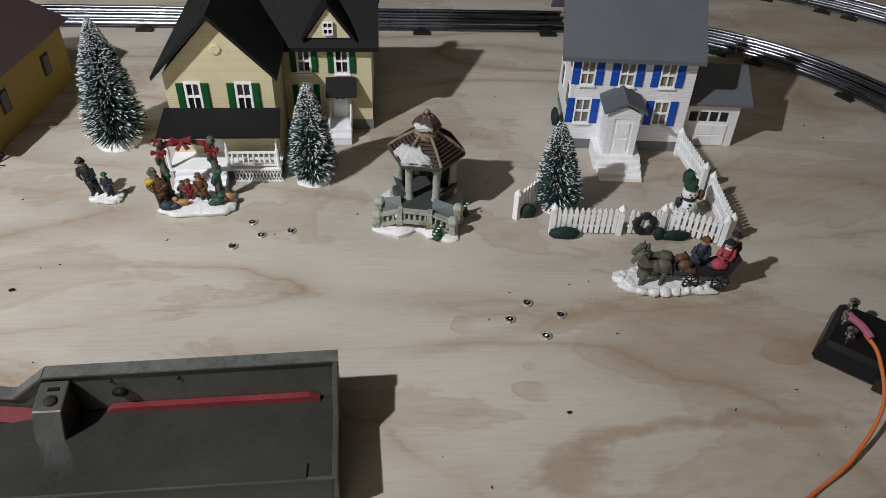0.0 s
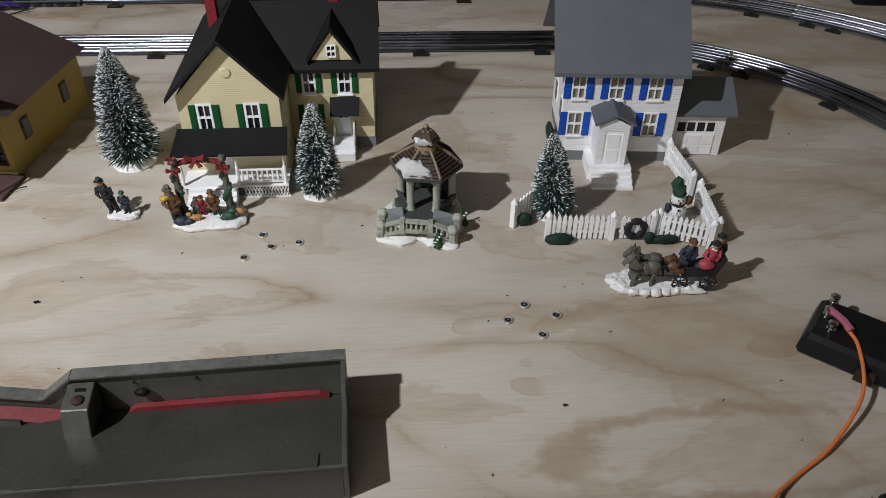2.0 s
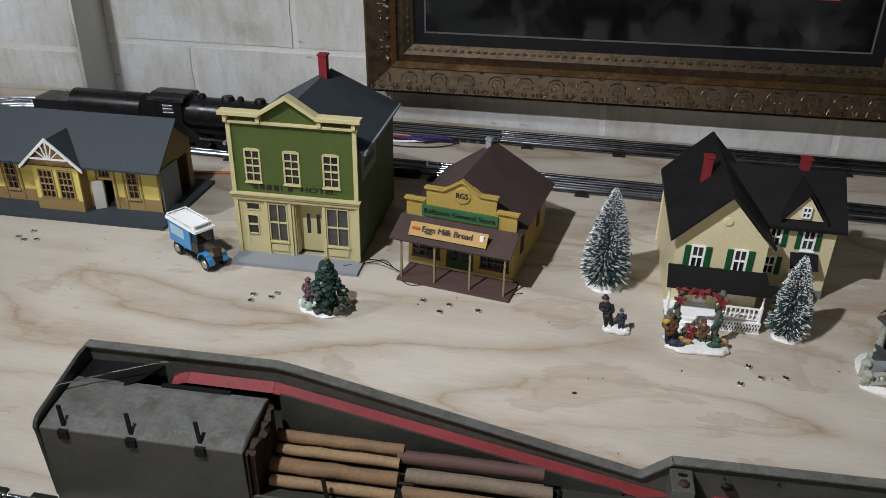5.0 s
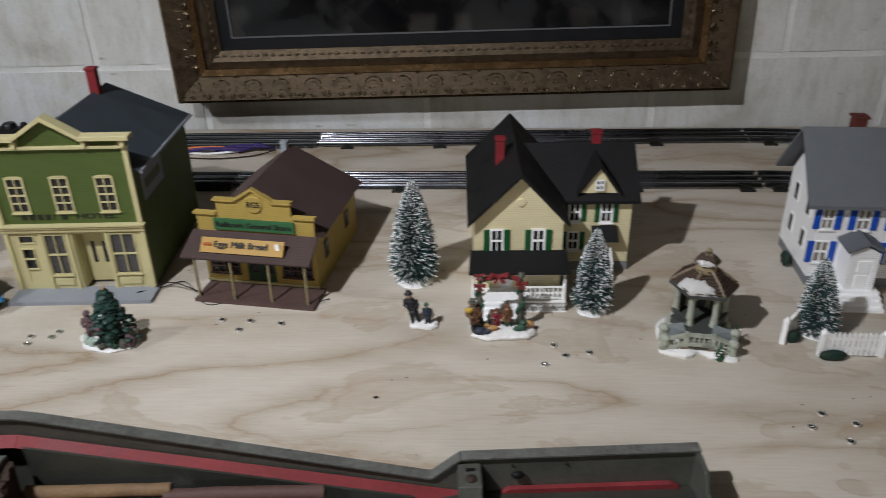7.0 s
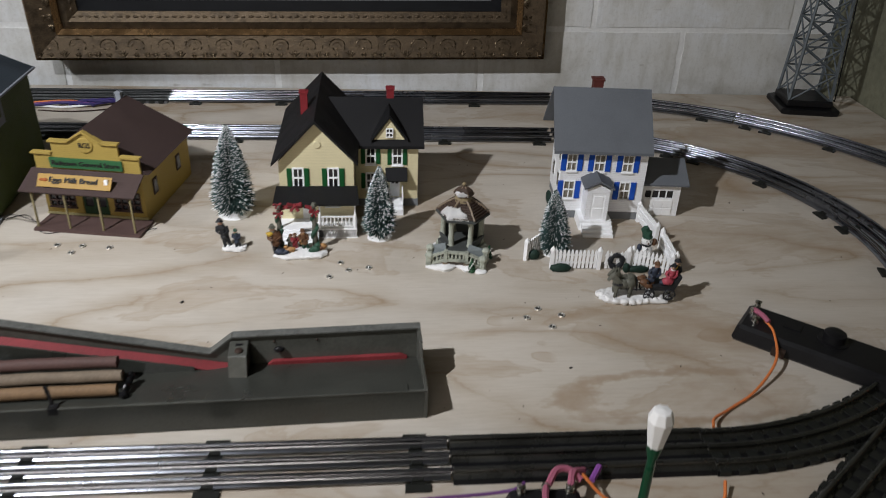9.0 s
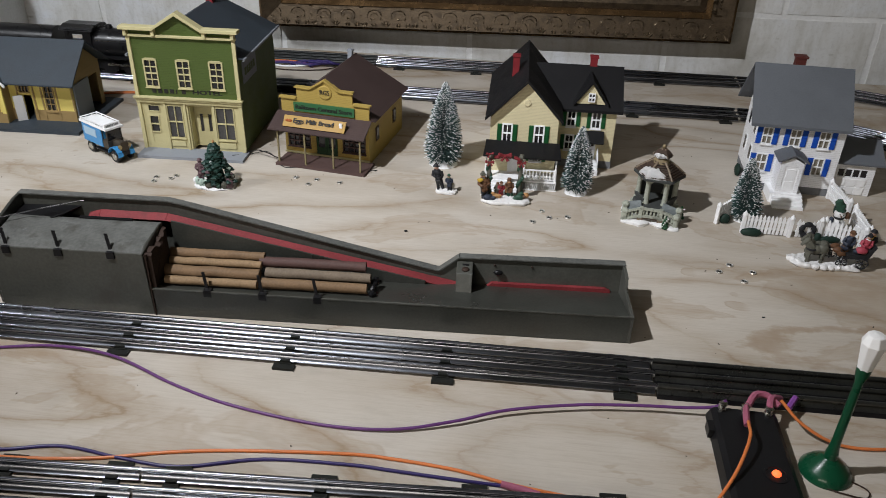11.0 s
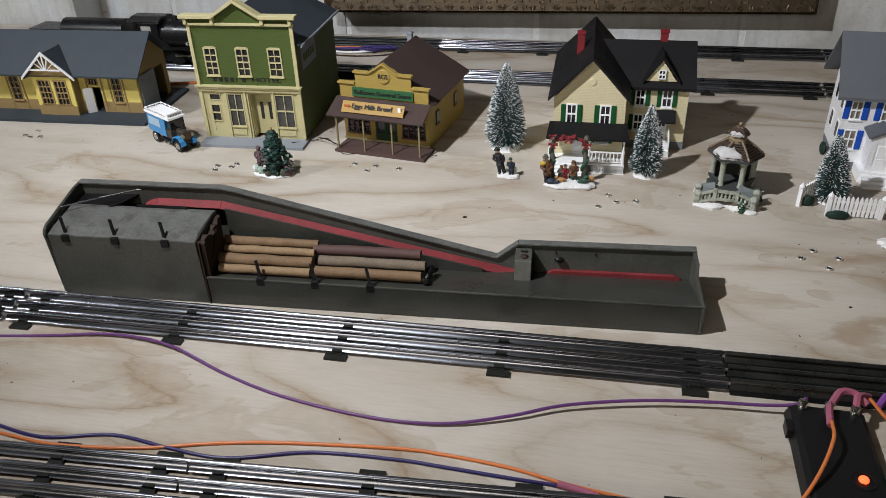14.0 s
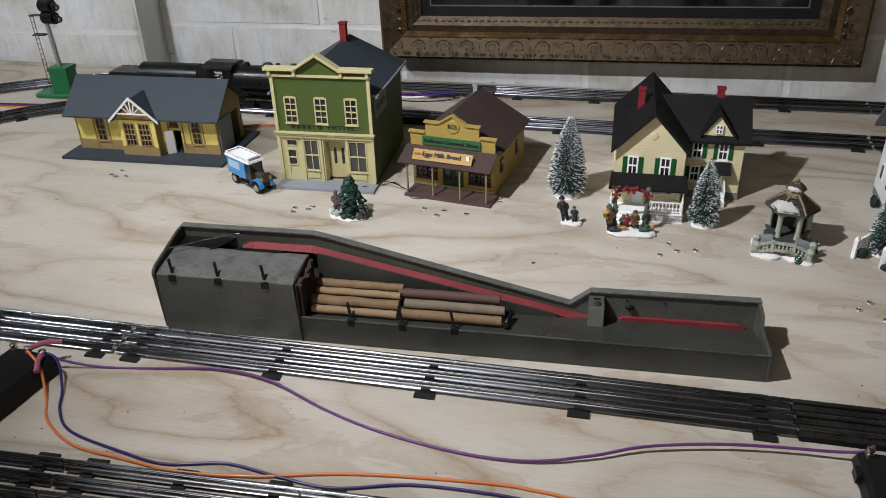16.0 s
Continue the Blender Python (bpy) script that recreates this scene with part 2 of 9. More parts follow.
def plywood():
    """Sanded plywood: pale face, broken cathedral lines, brown water stains, grey grime, knots and specks."""
    m, nt, bsdf = nodes_of("plywood")
    tc = nt.nodes.new("ShaderNodeTexCoord")
    co = tc.outputs["Object"]
    slow = stretched(nt, co, (1.0, 3.6, 1.0), 4)
    figure_noise = noise_node(nt, slow, 1.5, 2.5, 0.42)
    ragged = noise_node(nt, stretched(nt, co, (2.0, 5.0, 1.0)), 14.0, 5.0, 0.65)
    field = math_node(nt, "ADD", math_node(nt, "MULTIPLY", figure_noise.outputs["Fac"], 9.0), math_node(nt, "MULTIPLY", ragged.outputs["Fac"], 0.35))
    ring = math_node(nt, "PINGPONG", field, 0.5)
    # pale face with slow mottling
    mott = noise_node(nt, stretched(nt, co, (1.0, 2.2, 1.0)), 4.0, 5.0, 0.6)
    base = ramp_node(nt, mott.outputs["Fac"], [(0.28, (0.440, 0.394, 0.332)), (0.50, (0.519, 0.475, 0.413)), (0.74, (0.560, 0.519, 0.461))])
    # broken growth lines
    where = noise_node(nt, slow, 2.3, 3.0, 0.55)
    line = ramp_node(nt, ring, [(0.0, (1, 1, 1)), (0.03, (0.62,) * 3), (0.15, (0.26,) * 3), (0.32, (0, 0, 0))])
    wf = ramp_node(nt, where.outputs["Fac"], [(0.36, (0.16,) * 3), (0.58, (1.0,) * 3)])
    lf = math_node(nt, "MULTIPLY", line.outputs[0], wf.outputs[0])
    c1 = mix_node(nt, lf, base.outputs[0], (0.320, 0.245, 0.166))
    # fine grain
    grain = noise_node(nt, stretched(nt, co, (3.0, 60.0, 10.0), 2), 9.0, 6.0, 0.72)
    gr = ramp_node(nt, grain.outputs["Fac"], [(0.32, (0.895, 0.88, 0.86)), (0.56, (1.0, 1.0, 1.0))])
    c2 = mix_node(nt, 1.0, c1.outputs[0], gr.outputs[0], "MULTIPLY")
    # brown stains with hard edges on one side, more of them towards the right-hand end
    st = noise_node(nt, stretched(nt, co, (1.0, 2.0, 1.0), -6), 4.6, 5.0, 0.60, 0.5)
    sx = nt.nodes.new("ShaderNodeSeparateXYZ")
    nt.links.new(co, sx.inputs[0])
    mr = nt.nodes.new("ShaderNodeMapRange")
    mr.inputs["From Min"].default_value, mr.inputs["From Max"].default_value = -0.3, 0.5
    mr.inputs["To Min"].default_value, mr.inputs["To Max"].default_value = -0.015, 0.072
    nt.links.new(sx.outputs[0], mr.inputs["Value"])
    sf = ramp_node(nt, math_node(nt, "ADD", st.outputs["Fac"], mr.outputs[0]), [(0.548, (0, 0, 0)), (0.566, (0.36,) * 3), (0.590, (0.20,) * 3), (0.640, (0.42,) * 3), (0.685, (0.58,) * 3), (0.75, (0.36,) * 3)])
    c3 = mix_node(nt, sf.outputs[0], c2.outputs[0], (0.299, 0.212, 0.129))
    # single stains: an open hook-shaped tide mark, a long streak and a few round blots
    warp = noise_node(nt, stretched(nt, co, (1.0, 1.6, 1.0)), 26.0, 4.0, 0.6)
    fade = noise_node(nt, co, 17.0, 3.0, 0.55)
    px, py = sx.outputs[0], sx.outputs[1]
    for cx, cy, rx, ry, slope, stops in STAINS:
        dx = math_node(nt, "SUBTRACT", px, cx)
        dy = math_node(nt, "SUBTRACT", math_node(nt, "SUBTRACT", py, cy), math_node(nt, "MULTIPLY", dx, slope))
        q = math_node(nt, "ADD", math_node(nt, "POWER", math_node(nt, "MULTIPLY", dx, 1.0 / rx), 2.0), math_node(nt, "POWER", math_node(nt, "MULTIPLY", dy, 1.0 / ry), 2.0))
        q = math_node(nt, "ADD", math_node(nt, "SQRT", q), math_node(nt, "MULTIPLY", math_node(nt, "SUBTRACT", warp.outputs["Fac"], 0.5), 0.9))
        sr = ramp_node(nt, math_node(nt, "MULTIPLY", q, 0.5), [(p * 0.5, (v, v, v)) for p, v in stops])
        opened = ramp_node(nt, math_node(nt, "MULTIPLY", dx, 1.0 / rx), [(0.35, (1, 1, 1)), (0.85, (0, 0, 0))])
        f = math_node(nt, "MULTIPLY", sr.outputs[0], ramp_node(nt, fade.outputs["Fac"], [(0.34, (0.45,) * 3), (0.56, (1, 1, 1))]).outputs[0])
        f = math_node(nt, "MULTIPLY", f, opened.outputs[0])
        c3 = mix_node(nt, f, c3.outputs[0], (0.275, 0.185, 0.105))
    # grey grime and oval knots
    g = noise_node(nt, co, 7.0, 6.0, 0.68)
    gf = ramp_node(nt, g.outputs["Fac"], [(0.52, (0, 0, 0)), (0.72, (0.34,) * 3)])
    c4 = mix_node(nt, gf.outputs[0], c3.outputs[0], (0.349, 0.324, 0.290))
    kn = nt.nodes.new("ShaderNodeTexVoronoi")
    kn.inputs["Scale"].default_value = 3.1
    nt.links.new(stretched(nt, co, (1.0, 2.0, 1.0)), kn.inputs["Vector"])
    kf = ramp_node(nt, math_node(nt, "ADD", kn.outputs["Distance"], math_node(nt, "MULTIPLY", ragged.outputs["Fac"], 0.05)), [(0.055, (0.5,) * 3), (0.085, (0.22,) * 3), (0.10, (0, 0, 0))])
    c5 = mix_node(nt, kf.outputs[0], c4.outputs[0], (0.282, 0.183, 0.124))
    vo = nt.nodes.new("ShaderNodeTexVoronoi")
    vo.inputs["Scale"].default_value = 34.0
    nt.links.new(co, vo.inputs["Vector"])
    vf = ramp_node(nt, vo.outputs["Distance"], [(0.012, (0.75,) * 3), (0.028, (0, 0, 0))])
    c6 = mix_node(nt, vf.outputs[0], c5.outputs[0], (0.16, 0.11, 0.08))
    nt.links.new(c6.outputs[0], bsdf.inputs["Base Color"])
    bsdf.inputs["Roughness"].default_value = 0.62
    bsdf.inputs["Specular IOR Level"].default_value = 0.25
    b = nt.nodes.new("ShaderNodeBump")
    b.inputs["Strength"].default_value, b.inputs["Distance"].default_value = 0.25, 0.0005
    nt.links.new(grain.outputs["Fac"], b.inputs["Height"])
    nt.links.new(b.outputs[0], bsdf.inputs["Normal"])
    return m


def block_paint():
    """White masonry paint gone patchy: bluish and dull clouds, scuffs, pits and a rough face, laid over the whole wall."""
    m, nt, bsdf = nodes_of("painted_block")
    co = nt.nodes.new("ShaderNodeNewGeometry").outputs["Position"]
    cloud = noise_node(nt, co, 5.5, 5.0, 0.62, 0.4)
    base = ramp_node(nt, cloud.outputs["Fac"], [(0.34, (0.52, 0.51, 0.475)), (0.47, (0.66, 0.66, 0.64)), (0.58, (0.71, 0.72, 0.72)), (0.68, (0.76, 0.785, 0.82))])
    streak = noise_node(nt, stretched(nt, co, (3.0, 1.0, 0.7)), 16.0, 5.0, 0.66)
    c1 = mix_node(nt, 1.0, base.outputs[0], ramp_node(nt, streak.outputs["Fac"], [(0.30, (0.84, 0.83, 0.80)), (0.55, (1, 1, 1))]).outputs[0], "MULTIPLY")
    scuff = nt.nodes.new("ShaderNodeTexVoronoi")
    scuff.inputs["Scale"].default_value = 9.0
    nt.links.new(stretched(nt, co, (1.0, 1.0, 3.4)), scuff.inputs["Vector"])
    ragged = noise_node(nt, co, 90.0, 4.0, 0.7)
    sf = ramp_node(nt, math_node(nt, "ADD", scuff.outputs["Distance"], math_node(nt, "MULTIPLY", ragged.outputs["Fac"], 0.22)), [(0.10, (0.75,) * 3), (0.16, (0.25,) * 3), (0.20, (0, 0, 0))])
    c2 = mix_node(nt, sf.outputs[0], c1.outputs[0], (0.26, 0.24, 0.20))
    fine = noise_node(nt, co, 150.0, 4.0, 0.65)
    c3 = mix_node(nt, 1.0, c2.outputs[0], ramp_node(nt, fine.outputs["Fac"], [(0.30, (0.90, 0.89, 0.88)), (0.5, (1, 1, 1))]).outputs[0], "MULTIPLY")
    nt.links.new(c3.outputs[0], bsdf.inputs["Base Color"])
    bsdf.inputs["Roughness"].default_value = 0.6
    bsdf.inputs["Specular IOR Level"].default_value = 0.3
    b = nt.nodes.new("ShaderNodeBump")
    b.inputs["Strength"].default_value, b.inputs["Distance"].default_value = 0.6, 0.0014
    nt.links.new(mix_node(nt, 0.5, streak.outputs["Fac"], fine.outputs["Fac"]).outputs[0], b.inputs["Height"])
    nt.links.new(b.outputs[0], bsdf.inputs["Normal"])
    return m


PLY = plywood()
BLOCK = block_paint()
MORTAR = paint("painted_mortar", (0.74, 0.745, 0.735), 0.8, vary=0.12, big=9.0, fine=200.0, bump=0.6)
# olive paint, darkened in the colour for the blotchy shadows across it
SIDEWALL = paint("olive_wall", (0.17, 0.17, 0.12), 0.8, vary=0.35, big=6.0, fine=90.0, bump=0.5)
DARKROOM = paint("room_paint", (0.24, 0.235, 0.22), 0.8, big=2.0, fine=60.0)
STEEL = paint("tinplate_rail", (0.25, 0.265, 0.30), 0.22, 1.0, vary=0.06, big=9.0, fine=300.0, bump=0.0)
BLACKRAIL = paint("blackened_rail", (0.115, 0.118, 0.112), 0.27, 0.9, vary=0.25, bump=0.1)
DULLRAIL = paint("dull_black_rail", (0.030, 0.032, 0.032), 0.42, 0.5, vary=0.25, bump=0.1)
BLACK = paint("black_plastic", (0.008, 0.008, 0.009), 0.36, vary=0.3, bump=0.08)
TIE = paint("black_tie", (0.016, 0.017, 0.015), 0.42, vary=0.3)
SCREW = paint("screw_metal", (0.55, 0.54, 0.50), 0.25, 1.0, big=200.0)
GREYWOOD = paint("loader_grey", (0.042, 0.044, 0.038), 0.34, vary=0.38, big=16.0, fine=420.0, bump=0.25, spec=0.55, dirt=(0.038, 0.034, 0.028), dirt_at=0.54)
# lighter loader grey, for worn edges and for faces painted as lit
GREYEDGE = paint("loader_grey_lit_worn", (0.068, 0.070, 0.061), 0.36, vary=0.34, big=22.0, fine=350.0, bump=0.3, spec=0.55, dirt=(0.055, 0.052, 0.045), dirt_at=0.55)
# mottled roof grey, made lighter with the lamplight on top mixed in
SHEDROOF = paint("loader_lit_worn_roof", (0.110, 0.114, 0.107), 0.36, vary=0.42, big=75.0, fine=330.0, bump=0.5, spec=0.5, dirt=(0.070, 0.068, 0.060), dirt_at=0.55)
LOADRED = paint("loader_red", (0.185, 0.028, 0.032), 0.55, vary=0.3, big=40.0, dirt=(0.085, 0.028, 0.025), dirt_at=0.56)
RUST = paint("rusty_iron", (0.042, 0.027, 0.021), 0.7, 0.3, vary=0.4, big=120.0, bump=0.6)
LOGS = [paint("log_tan", (0.185, 0.118, 0.066), 0.7, vary=0.32, big=60.0, bump=0.5), paint("log_pale", (0.26, 0.175, 0.098), 0.7, vary=0.3, big=50.0, bump=0.5),
        paint("log_dark", (0.088, 0.050, 0.044), 0.65, vary=0.25, big=60.0, bump=0.5), paint("log_grey", (0.165, 0.130, 0.095), 0.7, vary=0.3, big=60.0, bump=0.5)]
GOLD = paint("antique_gold", (0.082, 0.060, 0.038), 0.46, 0.7, vary=0.40, big=90.0, fine=420.0, bump=0.9, dirt=(0.040, 0.030, 0.020), dirt_at=0.50)
GOLDBRIGHT = paint("bright_gold", (0.20, 0.120, 0.055), 0.24, 0.8, vary=0.25, big=40.0, bump=0.2)
LEAFGOLD = paint("leaf_gold", (0.105, 0.078, 0.049), 0.28, 0.8, vary=0.35, big=120.0, fine=600.0, bump=0.5, dirt=(0.05, 0.036, 0.022), dirt_at=0.56)
WHITE = paint("white_plastic", (0.85, 0.86, 0.87), 0.45, vary=0.06, big=60.0, dirt=(0.50, 0.49, 0.46), dirt_at=0.66)
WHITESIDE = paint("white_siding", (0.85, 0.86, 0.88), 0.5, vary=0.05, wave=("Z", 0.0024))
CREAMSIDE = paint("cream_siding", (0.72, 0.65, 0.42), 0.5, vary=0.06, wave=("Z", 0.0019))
ROOFBLACK = paint("black_shingle", (0.0075, 0.0075, 0.0085), 0.62, vary=0.25, fine=700.0, bump=0.5)
ROOFGREY = paint("grey_shingle", (0.115, 0.125, 0.14), 0.62, vary=0.14, fine=700.0, bump=0.5)
ROOFSLATE = paint("slate_roof", (0.040, 0.051, 0.063), 0.6, vary=0.26, fine=650.0, bump=0.5)
ROOFBROWN = paint("brown_roof", (0.064, 0.043, 0.040), 0.6, vary=0.18, bump=0.4, wave=("Y", 0.0036))
SHUTGREEN = paint("green_shutter", (0.012, 0.10, 0.03), 0.45, vary=0.15, wave=("Z", 0.0012))
SHUTBLUE = paint("blue_shutter", (0.012, 0.075, 0.42), 0.45, vary=0.12)
CHIMRED = paint("chimney_red", (0.19, 0.019, 0.024), 0.55, vary=0.15, big=150.0)
CHIMBROWN = paint("chimney_brown", (0.085, 0.022, 0.018), 0.55, vary=0.2, big=150.0)
FOUND = paint("foundation_grey", (0.17, 0.18, 0.19), 0.7, vary=0.15)
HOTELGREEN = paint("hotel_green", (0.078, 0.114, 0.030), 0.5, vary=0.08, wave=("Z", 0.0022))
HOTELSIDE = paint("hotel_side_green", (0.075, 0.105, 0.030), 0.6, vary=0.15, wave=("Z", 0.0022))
HOTELCREAM = paint("hotel_cream", (0.50, 0.455, 0.25), 0.5, vary=0.07, big=80.0)
PORCHGREY = paint("porch_grey", (0.24, 0.26, 0.29), 0.6, vary=0.1)
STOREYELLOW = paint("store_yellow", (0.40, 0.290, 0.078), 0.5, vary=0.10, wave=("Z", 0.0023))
STOREBROWN = paint("store_brown", (0.080, 0.050, 0.045), 0.6, vary=0.18, big=50.0)
SIGNGREEN = paint("sign_green", (0.035, 0.12, 0.05), 0.5, vary=0.12)
SIGNYELLOW = paint("sign_yellow", (0.36, 0.215, 0.045), 0.5, vary=0.14)
DOORGREEN = paint("door_green", (0.022, 0.055, 0.025), 0.5, vary=0.15)
STATYELLOW = paint("station_yellow", (0.72, 0.60, 0.17), 0.55, vary=0.07)
STATTAN = paint("station_tan", (0.33, 0.23, 0.10), 0.55, vary=0.1)
INK = paint("sign_ink", (0.02, 0.02, 0.018), 0.6)
GLASS = paint("dark_glass", (0.012, 0.013, 0.016), 0.08, vary=0.2, spec=0.6, bump=0.0)
CURTAIN = paint("curtain_glass", (0.22, 0.20, 0.16), 0.3, vary=0.35, big=180.0, spec=0.5)
DIMGLASS = paint("dim_glass", (0.055, 0.055, 0.056), 0.15, vary=0.5, big=60.0, spec=0.5, bump=0.0)

# ---- large structure ----


def build_room():
    # plywood table top in one sheet, with its edge
    bm = bx(bm_new(), -2.2, 0.812, -1.1, 1.097, -0.018, 0.0)
    solid("table_top", bm, PLY, "bare plywood train table with brown knots and grain", "table", kind="structure", bevel=0.001)
    bm = bm_new()
    for x in (-2.1, 0.68):
        for y in (-1.0, 1.0):
            bx(bm, x, x + 0.07, y - 0.07, y, -0.8, -0.018)
    solid("table_leg", bm, DARKROOM, "square timber legs under the plywood table", "table", kind="structure")
    solid("floor", bx(bm_new(), -4.0, 3.0, -4.0, 3.0, -0.82, -0.80), DARKROOM, "dim concrete basement floor", "floor", kind="structure")
    solid("ceiling", bx(bm_new(), -4.0, 3.0, -4.0, 3.0, 1.9, 1.95), DARKROOM, "dim basement ceiling", "ceiling", kind="structure")
    for n, b in (("wall_south", (-4.0, 3.0, -4.05, -4.0)), ("wall_west", (-4.05, -4.0, -4.0, 3.0))):
        solid(n, bx(bm_new(), *b, -0.8, 1.9), DARKROOM, "plain painted basement wall", "wall", kind="structure")
    solid("wall_east", bx(bm_new(), 0.815, 0.90, -4.0, 1.21, -0.8, 1.9), SIDEWALL, "olive side wall beside the table, darkened for its shadows", "wall", kind="structure")
    # block wall a hand's width behind the table: mortar backing, blocks proud of it, courses tilted to fit the camera's
    # view
    Y, P = 1.210, 1.120
    wall = solid("wall_north", bx(bm_new(), -4.0, 0.90, Y - 0.0020, 1.40, -0.8, 1.9), MORTAR, "white painted concrete block wall with uneven mortar joints", "wall", kind="structure")
    pier = solid("wall_pier", bx(bm_new(), -4.0, -1.200, P - 0.0020, Y, -0.8, 1.9), MORTAR, "white painted block pier of the wall", "wall", kind="structure")
    rng = random.Random(5)
    L, Hh, g = 0.386, 0.1920, 0.0044

    def blockmesh(w):
        bm = bx(bm_new(), g / 2, w - g / 2, -0.0030, 0.004, g / 2, Hh - g / 2)
        bmesh.ops.bevel(bm, geom=list(bm.edges), offset=0.0032, segments=2, affect="EDGES")
        bmesh.ops.subdivide_edges(bm, edges=[e for e in bm.edges if e.calc_length() > 0.05], cuts=11, use_grid_fill=True)
        jitter(bm, 0.0017, 34.0, w)
        jitter(bm, 0.0006, 110.0, w)
        return mesh_of("block", bm, BLOCK, smooth=True)
    full = [blockmesh(L), blockmesh(L * 0.999), blockmesh(L * 1.001)]
    for row in range(-2, 4):
        z = 0.085 + row * Hh
        x0 = (0.133 if row % 2 else 0.340) - 8 * L
        for k in range(10):
            x = x0 + k * L
            if x > 0.72 or x + L < -1.50:
                continue
            ob = new("block", full[rng.randrange(3)])
            ob.location, ob.parent = (x, Y - rng.uniform(0, 0.0012), z + 0.012 * (x - 0.2)), wall
            ob.rotation_euler = (0, -0.012, 0)
        for k in range(4):
            x = -1.200 - L * (k + 1) + (0.16 if row % 2 else 0.0) * (k > 0)
            ob = new("block", full[rng.randrange(3)])
            ob.location, ob.parent = (x, P, z + 0.012 * (x - 0.2)), pier
            ob.rotation_euler = (0, -0.012, 0)
    return wall


build_room()


def build_picture():
    """The big gilt frame on the wall: stepped mouldings with carved leaves, a dark print under glass."""
    root = thing("picture_frame", pose(-0.664, 1.2060, 0.0290, 0, -1.10, 0) @ Matrix.Scale(1.107, 4), "large ornate antique gold picture frame hung on the block wall", "picture frame")
    W, Ht = 0.816, 0.62

    def border(d0, d1, y0, y1, tilt=0.0):
        bm = bm_new()
        o = [(d0, d0), (W - d0, d0), (W - d0, Ht - d0), (d0, Ht - d0)]
        i = [(d1, d1), (W - d1, d1), (W - d1, Ht - d1), (d1, Ht - d1)]
        for k in range(4):
            a, b, c, d = o[k], o[(k + 1) % 4], i[(k + 1) % 4], i[k]
            lo = [bm.verts.new((p[0], 0.0, p[1])) for p in (a, b, c, d)]
            hi = [bm.verts.new((p[0], y, p[1])) for p, y in ((a, y0 - 0.026), (b, y0 - 0.026), (c, y1 - 0.026), (d, y1 - 0.026))]
            bm.faces.new(lo)
            bm.faces.new(hi[::-1])
            for q in range(4):
                bm.faces.new((lo[q], hi[q], hi[(q + 1) % 4], lo[(q + 1) % 4]))
        bmesh.ops.remove_doubles(bm, verts=list(bm.verts), dist=0.0002)
        bmesh.ops.recalc_face_normals(bm, faces=list(bm.faces))
        return bm
    part("outer_lip", border(0.0, 0.005, -0.030, -0.034), GOLDBRIGHT, root, "thin bright gilt lip")
    part("carved_band", border(0.005, 0.040, -0.036, -0.026), GOLD, root, "carved gilt band with leaf scrolls")
    part("inner_cove", border(0.040, 0.048, -0.030, -0.024), GOLDBRIGHT, root, "polished gold cove")
    part("inner_step", border(0.048, 0.058, -0.018, -0.020), GOLD, root)
    part("sight_band", border(0.058, 0.073, -0.020, -0.013), GOLD, root, "small beaded gilt band")
    part("black_mat", border(0.073, 0.090, -0.009, -0.008), paint("mat_black", (0.005, 0.006, 0.008), 0.5), root, "black mat border")
    part("mat_line", border(0.0895, 0.0915, -0.0095, -0.0095), paint("mat_line_grey", (0.12, 0.125, 0.135), 0.4), root, "thin grey line round the picture")
    # the print: dark blotches of blue-grey under gloss
    m, nt, bsdf = nodes_of("dark_print")
    tc = nt.nodes.new("ShaderNodeTexCoord")
    n = noise_node(nt, tc.outputs["Object"], 7.0, 3.0, 0.5, 0.6)
    r = ramp_node(nt, n.outputs["Fac"], [(0.40, (0.005, 0.005, 0.006)), (0.47, (0.009, 0.009, 0.010)), (0.52, (0.020, 0.021, 0.022)), (0.72, (0.030, 0.032, 0.034))])
    nt.links.new(r.outputs[0], bsdf.inputs["Base Color"])
    bsdf.inputs["Roughness"].default_value = 0.07
    part("print", bx(bm_new(), 0.0915, W - 0.0915, -0.033, 0.0, 0.0915, Ht - 0.0915), m, root, "dark glossy picture under glass")
    # the orange line of an inner mount, higher up behind the glass
    bm = bm_new()
    ux0, ux1, uz0, uz1 = 0.1385, 0.6700, 0.1590, 0.4600
    for a in ((ux0, ux1, uz0, uz0 + 0.006), (ux0, ux1, uz1 - 0.006, uz1), (ux0, ux0 + 0.006, uz0 + 0.006, uz1 - 0.006), (ux1 - 0.006, ux1, uz0 + 0.006, uz1 - 0.006)):
        bx(bm, a[0], a[1], -0.0336, -0.0328, a[2], a[3])
    part("mount_line", bm, paint("mount_orange", (0.55, 0.12, 0.03), 0.3), root, "thin orange line of the inner mount")
    part("inner_picture", bx(bm_new(), ux0 + 0.0062, ux1 - 0.0062, -0.0334, -0.0328, uz0 + 0.0062, uz1 - 0.0062), paint("inner_print", (0.05, 0.052, 0.06), 0.12, vary=0.5, big=14.0, fine=40.0, bump=0.0), root, "pale grey inner picture under glass")
    # carved leaves along the outer band, and beads on the sight band
    unit = bm_new()
    tube(unit, [(0.045, 0.0012, -0.010), (0.045, 0.0006, 0.0), (0.045, 0.0010, 0.011)], 0.0011, 6)
    ball(unit, (0.045, 0.0, 0.0140), 0.0030, (1.3, 0.6, 0.6), 8, 5)
